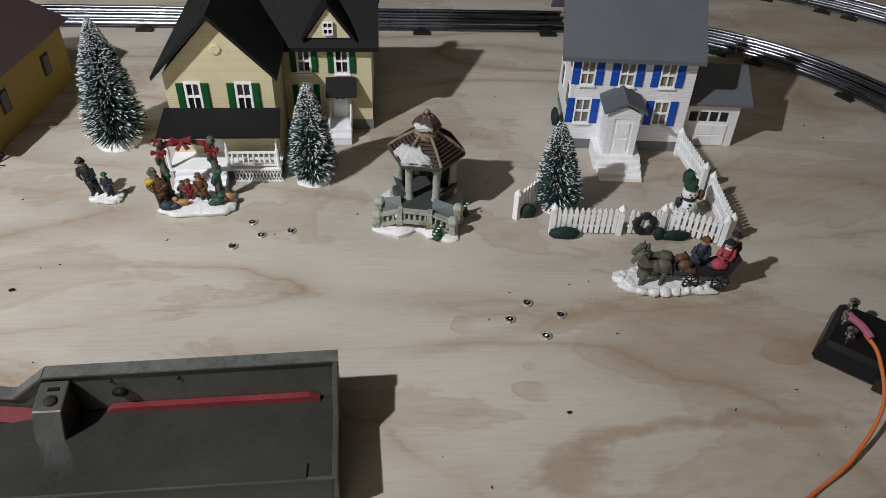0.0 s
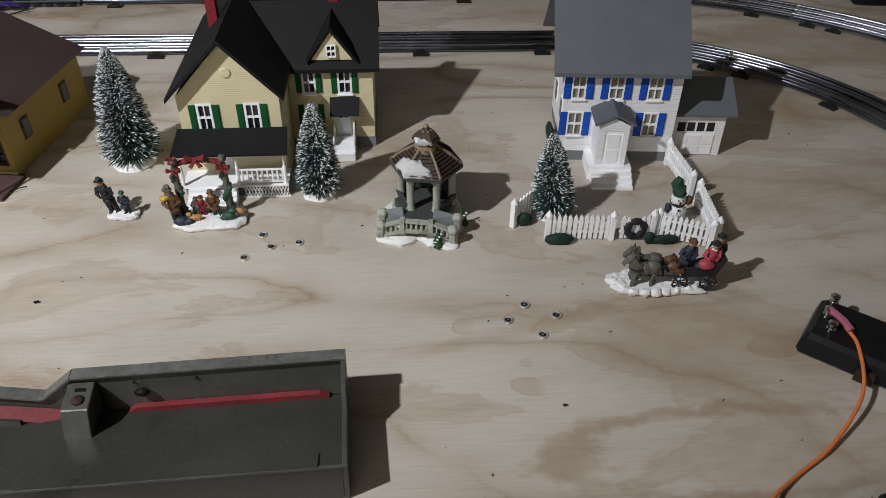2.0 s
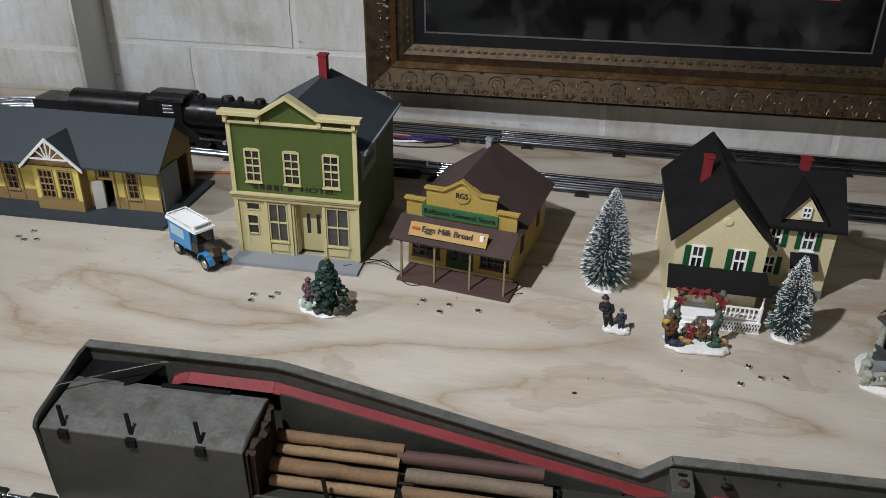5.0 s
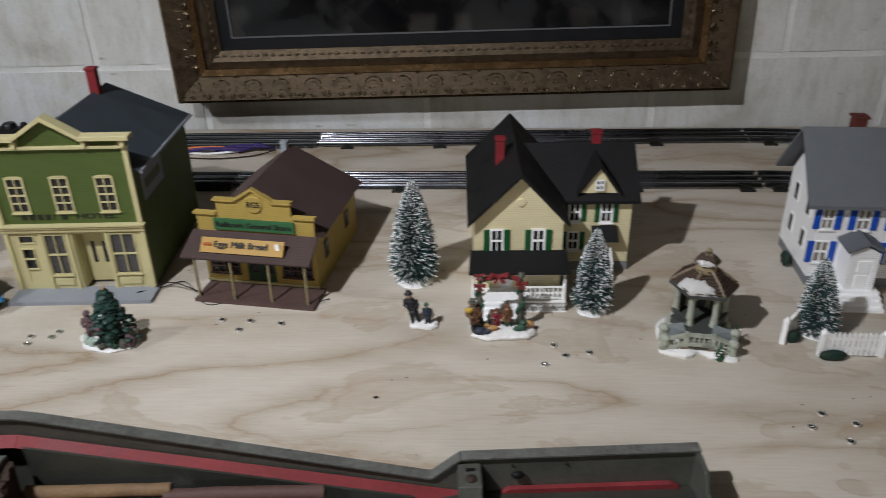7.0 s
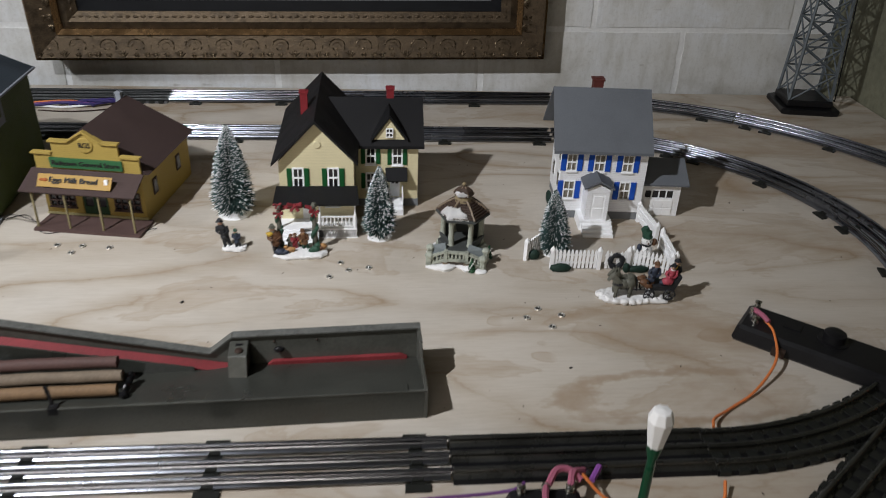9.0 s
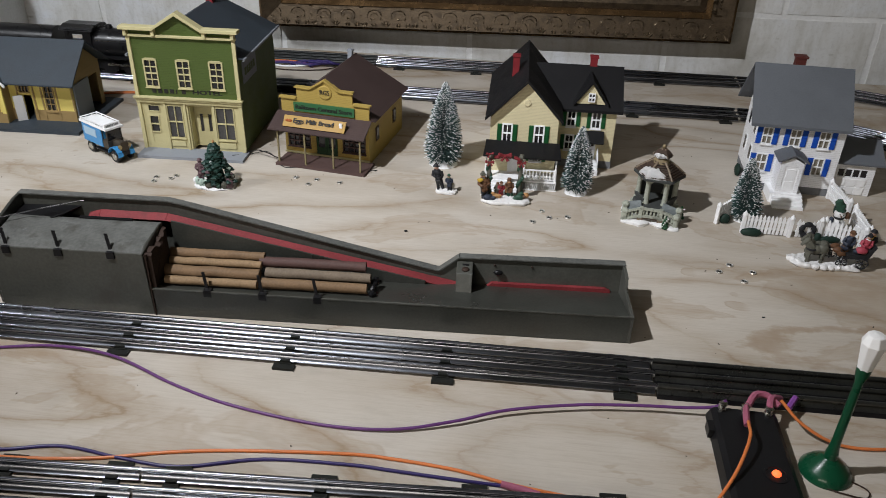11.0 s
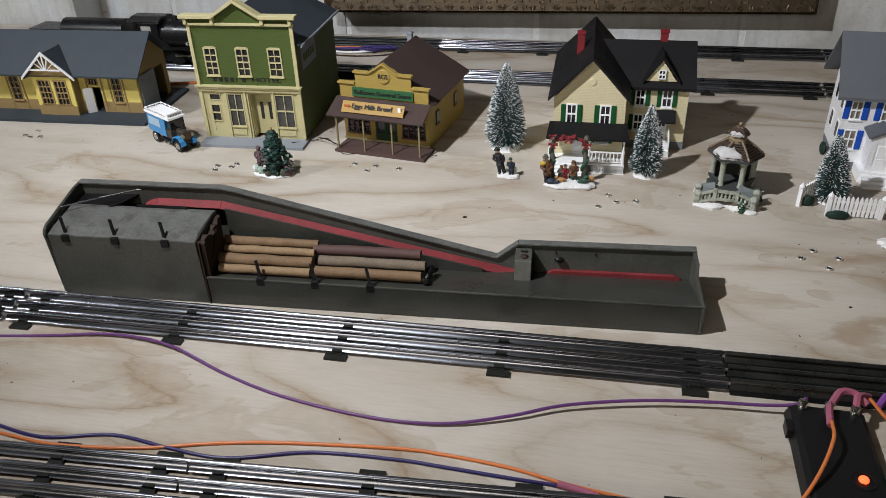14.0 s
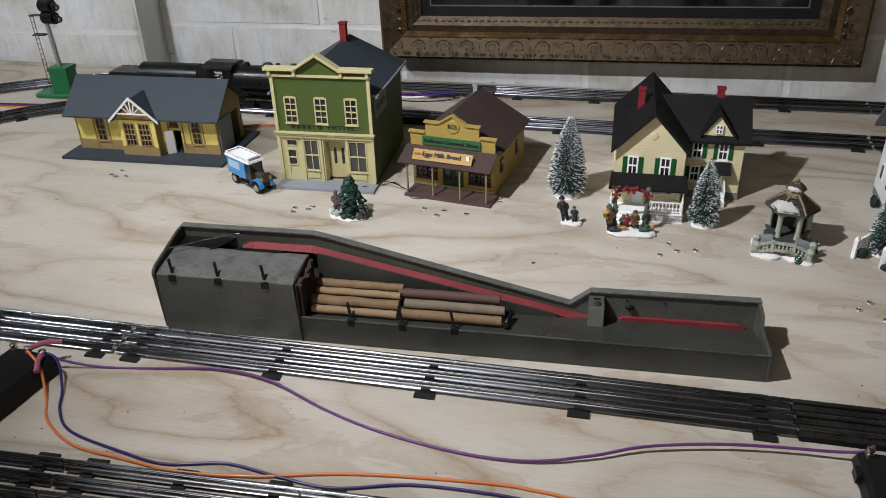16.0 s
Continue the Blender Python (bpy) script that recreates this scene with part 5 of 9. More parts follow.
def build_white_house():
    root = thing("white_house", pose(0.165, 0.604, 0, 0, 0, -3.4), "white clapboard model house with grey roof and bright blue shutters", "model house")
    W, D = 0.101, 0.092
    up = [(0.0040, 0.0140), (0.0372, 0.0482), (0.0718, 0.0828)]
    lo = [(0.0030, 0.0145), (0.0722, 0.0832)]
    zu, zl = (0.0655, 0.0855), (0.0285, 0.0500)
    part("front_wall", wall_holes(bm_new(), 0.0, W, 0.0105, 0.0935, 0.0, 0.002, [(*u, *zu) for u in up] + [(*u, *zl) for u in lo]), WHITESIDE, root)
    bm = bm_new()
    for u in (0.0, W - 0.002):
        prism(bm, [(0.002, 0.0105), (D, 0.0105), (D, 0.0935), (0.046, 0.1460), (0.002, 0.0935)], "x", u, u + 0.002)
    bx(bm, 0.002, W - 0.002, D - 0.002, D, 0.0105, 0.0935)
    part("side_wall", bm, WHITESIDE, root)
    part("foundation", bx(bm_new(), 0.0006, W - 0.0006, 0.0006, D - 0.0006, 0.0, 0.0105), FOUND, root, "grey foundation")
    for v in (0.022, 0.060):
        for z in (0.030, 0.066):
            w = part("window", bx(bm_new(), -0.0010, 0.0006, v, v + 0.012, z, z + 0.021), WHITE, root)
            part("pane", bx(bm_new(), -0.0014, -0.0009, v + 0.0016, v + 0.0104, z + 0.0016, z + 0.0194), GLASS, w)
    for ws, zs in ((up, zu), (lo, zl)):
        for p, q in ws:
            window(root, p, q, *zs, 0.0, WHITE, 2, 2, 0.0015, pane=CURTAIN)
            shutter(root, p - 0.0020 - 0.0062, p - 0.0016, zs[0] - 0.001, zs[1] + 0.001, 0.0, SHUTBLUE)
            shutter(root, q + 0.0016, q + 0.0020 + 0.0062, zs[0] - 0.001, zs[1] + 0.001, 0.0, SHUTBLUE)
    zr, ze, o = 0.1505, 0.0900, 0.0105
    gable_roof(root, [[(-0.0155, -o, ze), (W + 0.0025, -o, ze), (W + 0.0025, 0.046, zr), (-0.0155, 0.046, zr)], [(W + 0.0025, D + o, ze), (-0.0155, D + o, ze), (-0.0155, 0.046, zr), (W + 0.0025, 0.046, zr)]], 0.0026, ROOFGREY)
    chimney(root, 0.0385, 0.052, 0.143, 0.1655, 0.0120, CHIMBROWN)
    # vestibule and steps
    bm = bm_new()
    wall_holes(bm, 0.0265, 0.0535, 0.0125, 0.0530, -0.0290, -0.0270, [(0.0325, 0.0485, 0.0130, 0.0480)])
    bx(bm, 0.0265, 0.0285, -0.0270, 0.0, 0.0125, 0.0530)
    bx(bm, 0.0515, 0.0535, -0.0270, 0.0, 0.0125, 0.0530)
    prism(bm, [(0.0265, 0.0530), (0.0535, 0.0530), (0.0400, 0.0600)], "y", -0.0290, -0.0270)
    ves = part("vestibule", bm, WHITESIDE, root, "white entrance vestibule")
    bm = bx(bm_new(), 0.0325, 0.0485, -0.0284, -0.0272, 0.0130, 0.0480)
    for z in (0.016, 0.032):
        bx(bm, 0.0350, 0.0460, -0.0290, -0.0284, z, z + 0.0125)
    part("door", bm, WHITE, ves, "white panelled door")
    gable_roof(ves, [[(0.0220, -0.0325, 0.0540), (0.0400, -0.0325, 0.0632), (0.0400, 0.0, 0.0632), (0.0220, 0.0, 0.0540)], [(0.0400, -0.0325, 0.0632), (0.0580, -0.0325, 0.0540), (0.0580, 0.0, 0.0540), (0.0400, 0.0, 0.0632)]], 0.0020, ROOFGREY, "vestibule_roof")
    bm = bx(bm_new(), 0.0205, 0.0595, -0.0330, 0.0, 0.0, 0.0125)
    for k in range(3):
        bx(bm, 0.0230, 0.0595, -0.0330 - 0.0060 * (k + 1), -0.0330 - 0.0060 * k, 0.0, 0.0095 - 0.0032 * k)
    part("steps", bm, WHITE, root, "white entrance steps", bevel=0.0004)
    part("wall_lamp", ball(bx(bm_new(), 0.0590, 0.0608, -0.0018, 0.0, 0.0455, 0.0475), (0.0600, -0.0028, 0.0440), 0.0016), BLACK, root)
    # garage
    g0, g1, gy, gD = 0.1015, 0.1525, 0.0130, 0.0780
    wp = [(0.1085 + k * 0.0092, 0.1085 + k * 0.0092 + 0.0075) for k in range(4)]
    part("garage_front", wall_holes(bm_new(), g0, g1, 0.0, 0.0415, gy, gy + 0.002, [(*p, 0.0250, 0.0350) for p in wp]), WHITESIDE, root)
    bm = bm_new()
    bx(bm, g1 - 0.002, g1, gy + 0.002, gD, 0.0, 0.0415)
    bx(bm, g0, g1, gD - 0.002, gD, 0.0, 0.0415)
    part("garage_wall", bm, WHITESIDE, root)
    for p in wp:
        part("pane", bx(bm_new(), *p, gy + 0.0010, gy + 0.0016, 0.0250, 0.0350), GLASS, root)
    door = part("garage_door", bx(bm_new(), 0.1080, 0.1450, gy - 0.0004, gy + 0.0002, 0.0008, 0.0240), WHITE, root, "white panelled garage door")
    for k in range(3):
        for r in range(2):
            part("door_panel", bx(bm_new(), 0.1090 + k * 0.0121, 0.1090 + k * 0.0121 + 0.0109, gy - 0.0012, gy - 0.0003, 0.0015 + r * 0.0110, 0.0110 + r * 0.0110), WHITE, door, bevel=0.0003)
    gable_roof(root, [[(0.1015, gy - 0.0055, 0.0432), (0.1605, gy - 0.0055, 0.0432), (0.1605, 0.0455, 0.0640), (0.1015, 0.0455, 0.0640)], [(0.1605, gD + 0.006, 0.0430), (0.1015, gD + 0.006, 0.0430), (0.1015, 0.0455, 0.0640), (0.1605, 0.0455, 0.0640)]], 0.0020, ROOFGREY, "garage_roof")
    part("garage_gable", prism(bm_new(), [(gy, 0.0415), (gD, 0.0415), (0.0455, 0.0615)], "x", g1 - 0.002, g1), WHITESIDE, root)


build_station()
build_hotel()
build_store()
build_cream_house()
build_white_house()
# ---- log loader ----


def build_loader():
    root = thing("log_loader", pose(-0.612, 0.208, 0, 0, 0, 3.1), "old grey metal toy log loader with a red inclined belt", "toy loader")
    # deck sloping back, with a low front
    part("deck", prism(bm_new(), [(0.0, 0.0), (0.0, 0.0292), (0.0700, 0.0105), (0.0700, 0.0)], "x", 0.149, 0.5935), GREYWOOD, root, "worn grey deck", bevel=0.0008)
    part("deck_edge", bx(bm_new(), 0.149, 0.5935, -0.0004, 0.0016, 0.0285, 0.0298), GREYEDGE, root, "pale worn front edge")
    lip = [(0.0, 0.0290), (0.0, 0.0304), (0.0125, 0.0272), (0.0125, 0.0255)]
    part("deck_lip", prism(bm_new(), lip, "x", 0.4180, 0.5800), GREYWOOD, root, "worn raised lip along the deck", bevel=0.0004)
    # shed at the high end
    bm = prism(bm_new(), [(0.0, 0.0), (0.0, 0.0668), (0.0120, 0.0700), (0.0430, 0.0742), (0.0500, 0.0730), (0.0500, 0.0)], "x", 0.0, 0.1475)
    bmesh.ops.subdivide_edges(bm, edges=[e for e in bm.edges if abs(e.verts[0].co.x - e.verts[1].co.x) > 0.1], cuts=14)
    bm.normal_update()
    for v in bm.verts:
        if v.co.x > 0.130 and v.co.z > 0.03:
            v.co.x += 0.006 * noise.noise(Vector((v.co.y * 210, v.co.z * 160, 0))) - 0.002
    # upward faces get the lighter grey, so their light is in the colour
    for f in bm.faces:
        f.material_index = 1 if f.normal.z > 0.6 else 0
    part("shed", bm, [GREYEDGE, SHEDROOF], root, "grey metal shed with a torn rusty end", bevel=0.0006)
    rng = random.Random(4)
    torn = [(0.002 + 0.046 * k / 14, 0.0655 + 0.0050 * k / 14 - rng.uniform(0.0, 0.0055)) for k in range(15)]
    bm = prism(bm_new(), [(0.040, 0.030), (0.002, 0.030)] + torn, "x", 0.1455, 0.1512)
    for v in bm.verts:
        if v.co.x > 0.15:
            v.co.x += rng.uniform(-0.0022, 0.0026)
    part("torn_edge", bm, RUST, root, "rusty torn end")
    part("seam", bx(bm_new(), 0.1478, 0.1490, -0.0008, 0.002, 0.0, 0.0660), RUST, root)
    # back plate with the long incline
    prof = [(-0.0045, 0.030), (-0.0045, 0.078), (-0.0040, 0.0855), (0.1445, 0.0855), (0.158, 0.0830), (0.4105, 0.0243), (0.4135, 0.0243), (0.4330, 0.0405), (0.5960, 0.0425), (0.5960, 0.0), (-0.0045, 0.0)]
    # plate painted lighter to look lit on its inner face
    part("back_plate", prism(bm_new(), prof, "y", 0.0705, 0.0740), GREYEDGE, root, "tall grey back plate with a long incline")
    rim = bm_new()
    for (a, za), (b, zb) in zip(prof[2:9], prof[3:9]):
        # the rim takes the same light-tinted grey as the shed roof
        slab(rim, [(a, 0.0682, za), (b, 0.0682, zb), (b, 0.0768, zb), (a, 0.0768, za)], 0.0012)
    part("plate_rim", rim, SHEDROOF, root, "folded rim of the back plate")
    part("inner_plate", prism(bm_new(), [(0.150, 0.012), (0.150, 0.0690), (0.4000, 0.0165), (0.4000, 0.012)], "y", 0.0600, 0.0618), GREYWOOD, root, "grey plate below the belt")
    bm = bm_new()
    for (a, za), (b, zb) in zip([(0.066, 0.0705), (0.078, 0.0742), (0.144, 0.0740)], [(0.078, 0.0742), (0.144, 0.0740), (0.4320, 0.0140)]):
        slab(bm, [(a, 0.0620, za - 0.0068), (b, 0.0620, zb - 0.0068), (b, 0.0700, zb - 0.0026), (a, 0.0700, za - 0.0026)], 0.0014)
    part("belt", bm, LOADRED, root, "faded red conveyor belt")
    part("lower_belt", prism(bm_new(), [(0.4580, 0.0085), (0.4660, 0.0150), (0.5780, 0.0160), (0.5840, 0.0130), (0.5840, 0.0085)], "y", 0.0660, 0.0700), LOADRED, root, "faded red belt along the deck")
    part("slot", bx(bm_new(), 0.066, 0.118, 0.0475, 0.0512, 0.0705, 0.0748), BLACK, root)
    # left end cowl; a thin steel tube stands for the bright edge of its sheet
    cowl = [(0.004, 0.0), (0.0005, 0.060), (-0.0005, 0.0665), (0.0015, 0.0705), (0.0055, 0.0735), (0.0600, 0.0858), (0.0705, 0.0862), (0.0705, 0.0)]
    part("end_cowl", prism(bm_new(), cowl, "x", -0.0045, -0.0012), GREYWOOD, root, "dark sheet end cowl", bevel=0.0005)
    part("cowl_floor", slab(bm_new(), [(-0.005, 0.006, 0.0675), (0.050, 0.052, 0.0745), (0.058, 0.070, 0.0745), (-0.005, 0.070, 0.0725)], 0.0010), BLACK, root)
    part("sheet_edge", tube(bm_new(), [(-0.004, 0.030, 0.0790), (0.030, 0.048, 0.0820), (0.062, 0.062, 0.0850), (0.066, 0.063, 0.0848)], 0.0007), STEEL, root, "bright edge of the cowl sheet, drawn as a steel tube")
    # gearbox and right end
    bm = prism(bm_new(), [(0.0415, 0.0150), (0.0500, 0.0345), (0.0700, 0.0368), (0.0700, 0.0150)], "x", 0.4308, 0.4466)
    gear = part("gearbox", bm, GREYEDGE, root, "small grey gearbox housing", bevel=0.0006)
    part("gear_knob", ball(bm_new(), (0.4395, 0.0565, 0.0356), 0.0038, (1, 1, 0.5), 14, 8), RUST, gear, "rusty round knob", smooth=True)
    part("gear_slot", bx(bm_new(), 0.4362, 0.4424, 0.0628, 0.0652, 0.0358, 0.0367), BLACK, gear)
    part("bearing", ball(bm_new(), (0.472, 0.0680, 0.0265), 0.0034, (1.4, 0.7, 0.9), 10, 6), BLACK, root)
    part("end_plate", prism(bm_new(), [(0.0, 0.0), (0.0, 0.0300), (0.044, 0.0290), (0.050, 0.0410), (0.0740, 0.0425), (0.0740, 0.0)], "x", 0.5930, 0.5960), GREYEDGE, root, "grey end plate", bevel=0.0004)
    for u, z in ((0.468, 0.034), (0.505, 0.034)):
        part("rivet", ball(bm_new(), (u, 0.0700, z), 0.0011), RUST, root)
    # stakes along the shed roof and deck
    for u, v, z in ((0.0180, 0.0030, 0.0610), (0.0670, 0.0030, 0.0610), (0.1160, 0.0030, 0.0610), (0.2010, 0.0040, 0.0245), (0.2530, 0.0040, 0.0245), (0.3045, 0.0040, 0.0245)):
        bm = bm_new()
        slab(bm, [(u - 0.0014, v, z), (u + 0.0014, v, z), (u - 0.0034, v + 0.0050, z + 0.0210), (u - 0.0060, v + 0.0050, z + 0.0210)], 0.0014)
        bx(bm, u - 0.0036, u + 0.0036, v - 0.0046, v + 0.0016, z - 0.0005, z + 0.0062)
        part("stake", bm, BLACK, root, "black bent stake")
    return root


build_loader()


def build_logs():
    base = pose(-0.612, 0.208, 0, 0, 0, 3.1)
    # start, end, depth, height, radius, wood
    rows = [(0.150, 0.2440, 0.0490, 0.0410, 0.0047, 0), (0.153, 0.2430, 0.0395, 0.0372, 0.0042, 1), (0.150, 0.2440, 0.0275, 0.0335, 0.0058, 0), (0.156, 0.2440, 0.0155, 0.0308, 0.0040, 1),
            (0.2400, 0.3430, 0.0465, 0.0375, 0.0052, 2), (0.2480, 0.3500, 0.0325, 0.0338, 0.0052, 3), (0.2480, 0.3440, 0.0430, 0.0262, 0.0048, 3), (0.2480, 0.3480, 0.0190, 0.0306, 0.0050, 0)]
    for k, (a, b, v, z, r, m) in enumerate(rows):
        bm = cyl(bm_new(), (a, v, z), (b, v, z), r, r * 0.97, 12)
        bmesh.ops.subdivide_edges(bm, edges=[e for e in bm.edges if abs(e.verts[0].co.x - e.verts[1].co.x) > 0.05], cuts=5)
        jitter(bm, 0.0009, 70.0, k)
        what = ("tan", "pale", "dark brown", "greyish")[m]
        solid("log", bm, LOGS[m], f"{what} wooden dowel log lying on the loader deck", "log", base, "logs on the loader", smooth=True)
    bm = bm_new()
    for v in (0.016, 0.024, 0.032, 0.040):
        ball(bm, (0.3535, v, 0.0275), 0.0042, (0.8, 1.1, 0.9), 8, 5)
    jitter(bm, 0.0015, 200.0)
    solid("log_stop", bm, BLACK, "black rusty log stop on the loader deck", "log stop", base)


build_logs()

# ---- small metal buttons in fours ----


def build_buttons():
    bm = lathe(bm_new(), [(0.0036, 0.0), (0.0039, 0.0006), (0.0035, 0.0014), (0.0027, 0.0015), (0.0024, 0.0008)], n=18)
    first = thing("metal_button", pose(0, 0, -5), "small shiny metal button lying on the plywood", "button", "loose metal buttons")
    part("rim", bm, paint("button_chrome", (0.78, 0.77, 0.74), 0.30, 0.8, big=300.0), first, smooth=True)
    part("centre", lathe(bm_new(), [(0.0026, 0.0006), (0.0024, 0.0010), (0.0008, 0.0012)], n=14), BLACK, first, "dark centre")
    part("stud", ball(bm_new(), (0, 0, 0.0013), 0.0010, (1, 1, 0.6), 8, 5), SCREW, first, "bright stud")
    places = [(-0.101, 0.493), (-0.092, 0.477), (-0.070, 0.482), (-0.1115, 0.4635), (0.104, 0.400), (0.090, 0.384), (0.126, 0.388), (0.113, 0.368),
              (-0.594, 0.503), (-0.592, 0.491), (-0.574, 0.502), (-0.571, 0.511), (-0.419, 0.533), (-0.398, 0.516), (-0.391, 0.531), (-0.360, 0.527), (-0.915, 0.558), (-0.907, 0.575), (-0.904, 0.553), (-0.890, 0.557)]
    rng = random.Random(3)
    for k, (x, y) in enumerate(places):
        m = pose(x, y, 0, 0, 0, rng.uniform(0, 360))
        if k == 0:
            first.matrix_world = m
        else:
            copy_thing(first, m)


build_buttons()

# ---- snowy bottle-brush trees ----
NEEDLE = paint("needle_green", (0.040, 0.080, 0.076), 0.7, vary=0.4, big=120.0)
FLOCK = paint("snow_flock", (0.74, 0.76, 0.78), 0.85, vary=0.08, big=200.0, fine=900.0, bump=0.6)
SNOWBASE = paint("snow_base", (0.74, 0.75, 0.76), 0.8, vary=0.08, big=90.0, bump=0.7)


def snowy_tree(x, y, height, radius, seed, snow, label, lean=0.0):
    root = thing("snowy_tree", pose(x, y, 0, 0, lean, 0), label, "toy tree", "snowy bottle brush trees")
    rng = random.Random(seed)
    part("trunk", cyl(bm_new(), (0, 0, 0), (0, 0, height * 0.96), 0.0016, 0.0006, 7), RUST, root)
    verts, faces, mats = [], [], []
    count = int(4200 * height / 0.1)
    for k in range(count):
        t = (k + rng.random()) / count
        z = height * (0.10 + 0.89 * t)
        rad = radius * (1 - t ** 1.75) ** 0.9 * min(1.0, 0.72 + 3.2 * t) * rng.choice((rng.uniform(0.70, 0.92), rng.uniform(0.86, 1.08))) + 0.0020
        a = k * 2.39996 + rng.uniform(-0.5, 0.5)
        d = Vector((math.cos(a), math.sin(a), rng.uniform(0.0, 0.75) - 0.50 * (1 - t) ** 3))
        foot_p = Vector((0, 0, z - 0.12 * rad))
        tip = foot_p + d.normalized() * rad
        snowy = rng.random() < snow * (0.70 + 0.70 * t)
        side = Vector((-math.sin(a), math.cos(a), 0)) * rng.uniform(0.00036, 0.00066)
        upv = Vector((0, 0, rng.uniform(0.0006, 0.0010)))
        mid = foot_p.lerp(tip, rng.uniform(0.78, 0.90))
        w1, w2 = (1.0, 0.70) if snowy else (0.9, 0.45)
        i = len(verts)
        for p, w in ((foot_p, 0.8), (mid, w1), (tip, w2)):
            verts += [p - side * w, p + side * w, p + upv * w]
        for q in (i, i + 3):
            faces += [(q, q + 1, q + 4, q + 3), (q + 1, q + 2, q + 5, q + 4), (q + 2, q, q + 3, q + 5)]
        faces.append((i + 6, i + 7, i + 8))
        mats += [0, 0, 0] + [1 if snowy else 0] * 4
    me = bpy.data.meshes.new("crown")
    me.from_pydata(verts, [], faces)
    me.materials.append(NEEDLE)
    me.materials.append(FLOCK)
    me.polygons.foreach_set("material_index", mats)
    crown = new("crown", me)
    crown.parent, crown["label"] = root, "dark green bristles with white snow tips"
    bm = lathe(bm_new(), [(radius * 0.78, 0.0), (radius * 0.70, 0.003), (radius * 0.42, 0.0085), (0.003, 0.0125)], n=18)
    jitter(bm, 0.0016, 160.0, seed)
    for v in bm.verts:
        v.co.z = max(v.co.z, 0.0)
    part("snow_mound", bm, SNOWBASE, root, "white snowy foot", smooth=True)


snowy_tree(-0.236, 0.613, 0.1145, 0.0255, 1, 0.42, "tall snow-tipped green bottle brush tree on the plywood")
snowy_tree(-0.0585, 0.5545, 0.0890, 0.0190, 2, 0.40, "snow-tipped green bottle brush tree beside the farmhouse")
snowy_tree(0.1435, 0.515, 0.0800, 0.0178, 3, 0.33, "snow-tipped green bottle brush tree inside the picket fence", -5.0)

# ---- gazebo ----
STONE = paint("gazebo_stone", (0.35, 0.37, 0.31), 0.6, vary=0.25, big=110.0, bump=0.5, dirt=(0.12, 0.13, 0.11), dirt_at=0.55)
STONEBLUE = paint("gazebo_blue_grey", (0.17, 0.195, 0.20), 0.6, vary=0.2, big=110.0, bump=0.5)
STONEDARK = paint("gazebo_dark", (0.055, 0.060, 0.058), 0.6, vary=0.2, big=110.0, bump=0.5)
SHINGLE = paint("gazebo_shingle", (0.062, 0.042, 0.032), 0.55, vary=0.25, big=140.0, bump=0.4)
RIBTAN = paint("gazebo_rib", (0.20, 0.155, 0.11), 0.5, vary=0.2, big=140.0)
GILT = paint("gazebo_gilt", (0.24, 0.19, 0.11), 0.45, vary=0.25, big=160.0)
ROOFSNOW = paint("white_enamel_snow", (0.87, 0.87, 0.87), 0.35, vary=0.05, big=140.0, bump=0.3)
RESINSNOW = paint("resin_snow", (0.74, 0.74, 0.735), 0.42, vary=0.08, big=140.0, bump=0.6, dirt=(0.42, 0.41, 0.40), dirt_at=0.58)
PINE = paint("pine_green", (0.020, 0.065, 0.030), 0.55, vary=0.3, big=200.0, bump=0.5)


def jb(bm, amount, scale=200.0):
    jitter(bm, amount, scale)
    return bm


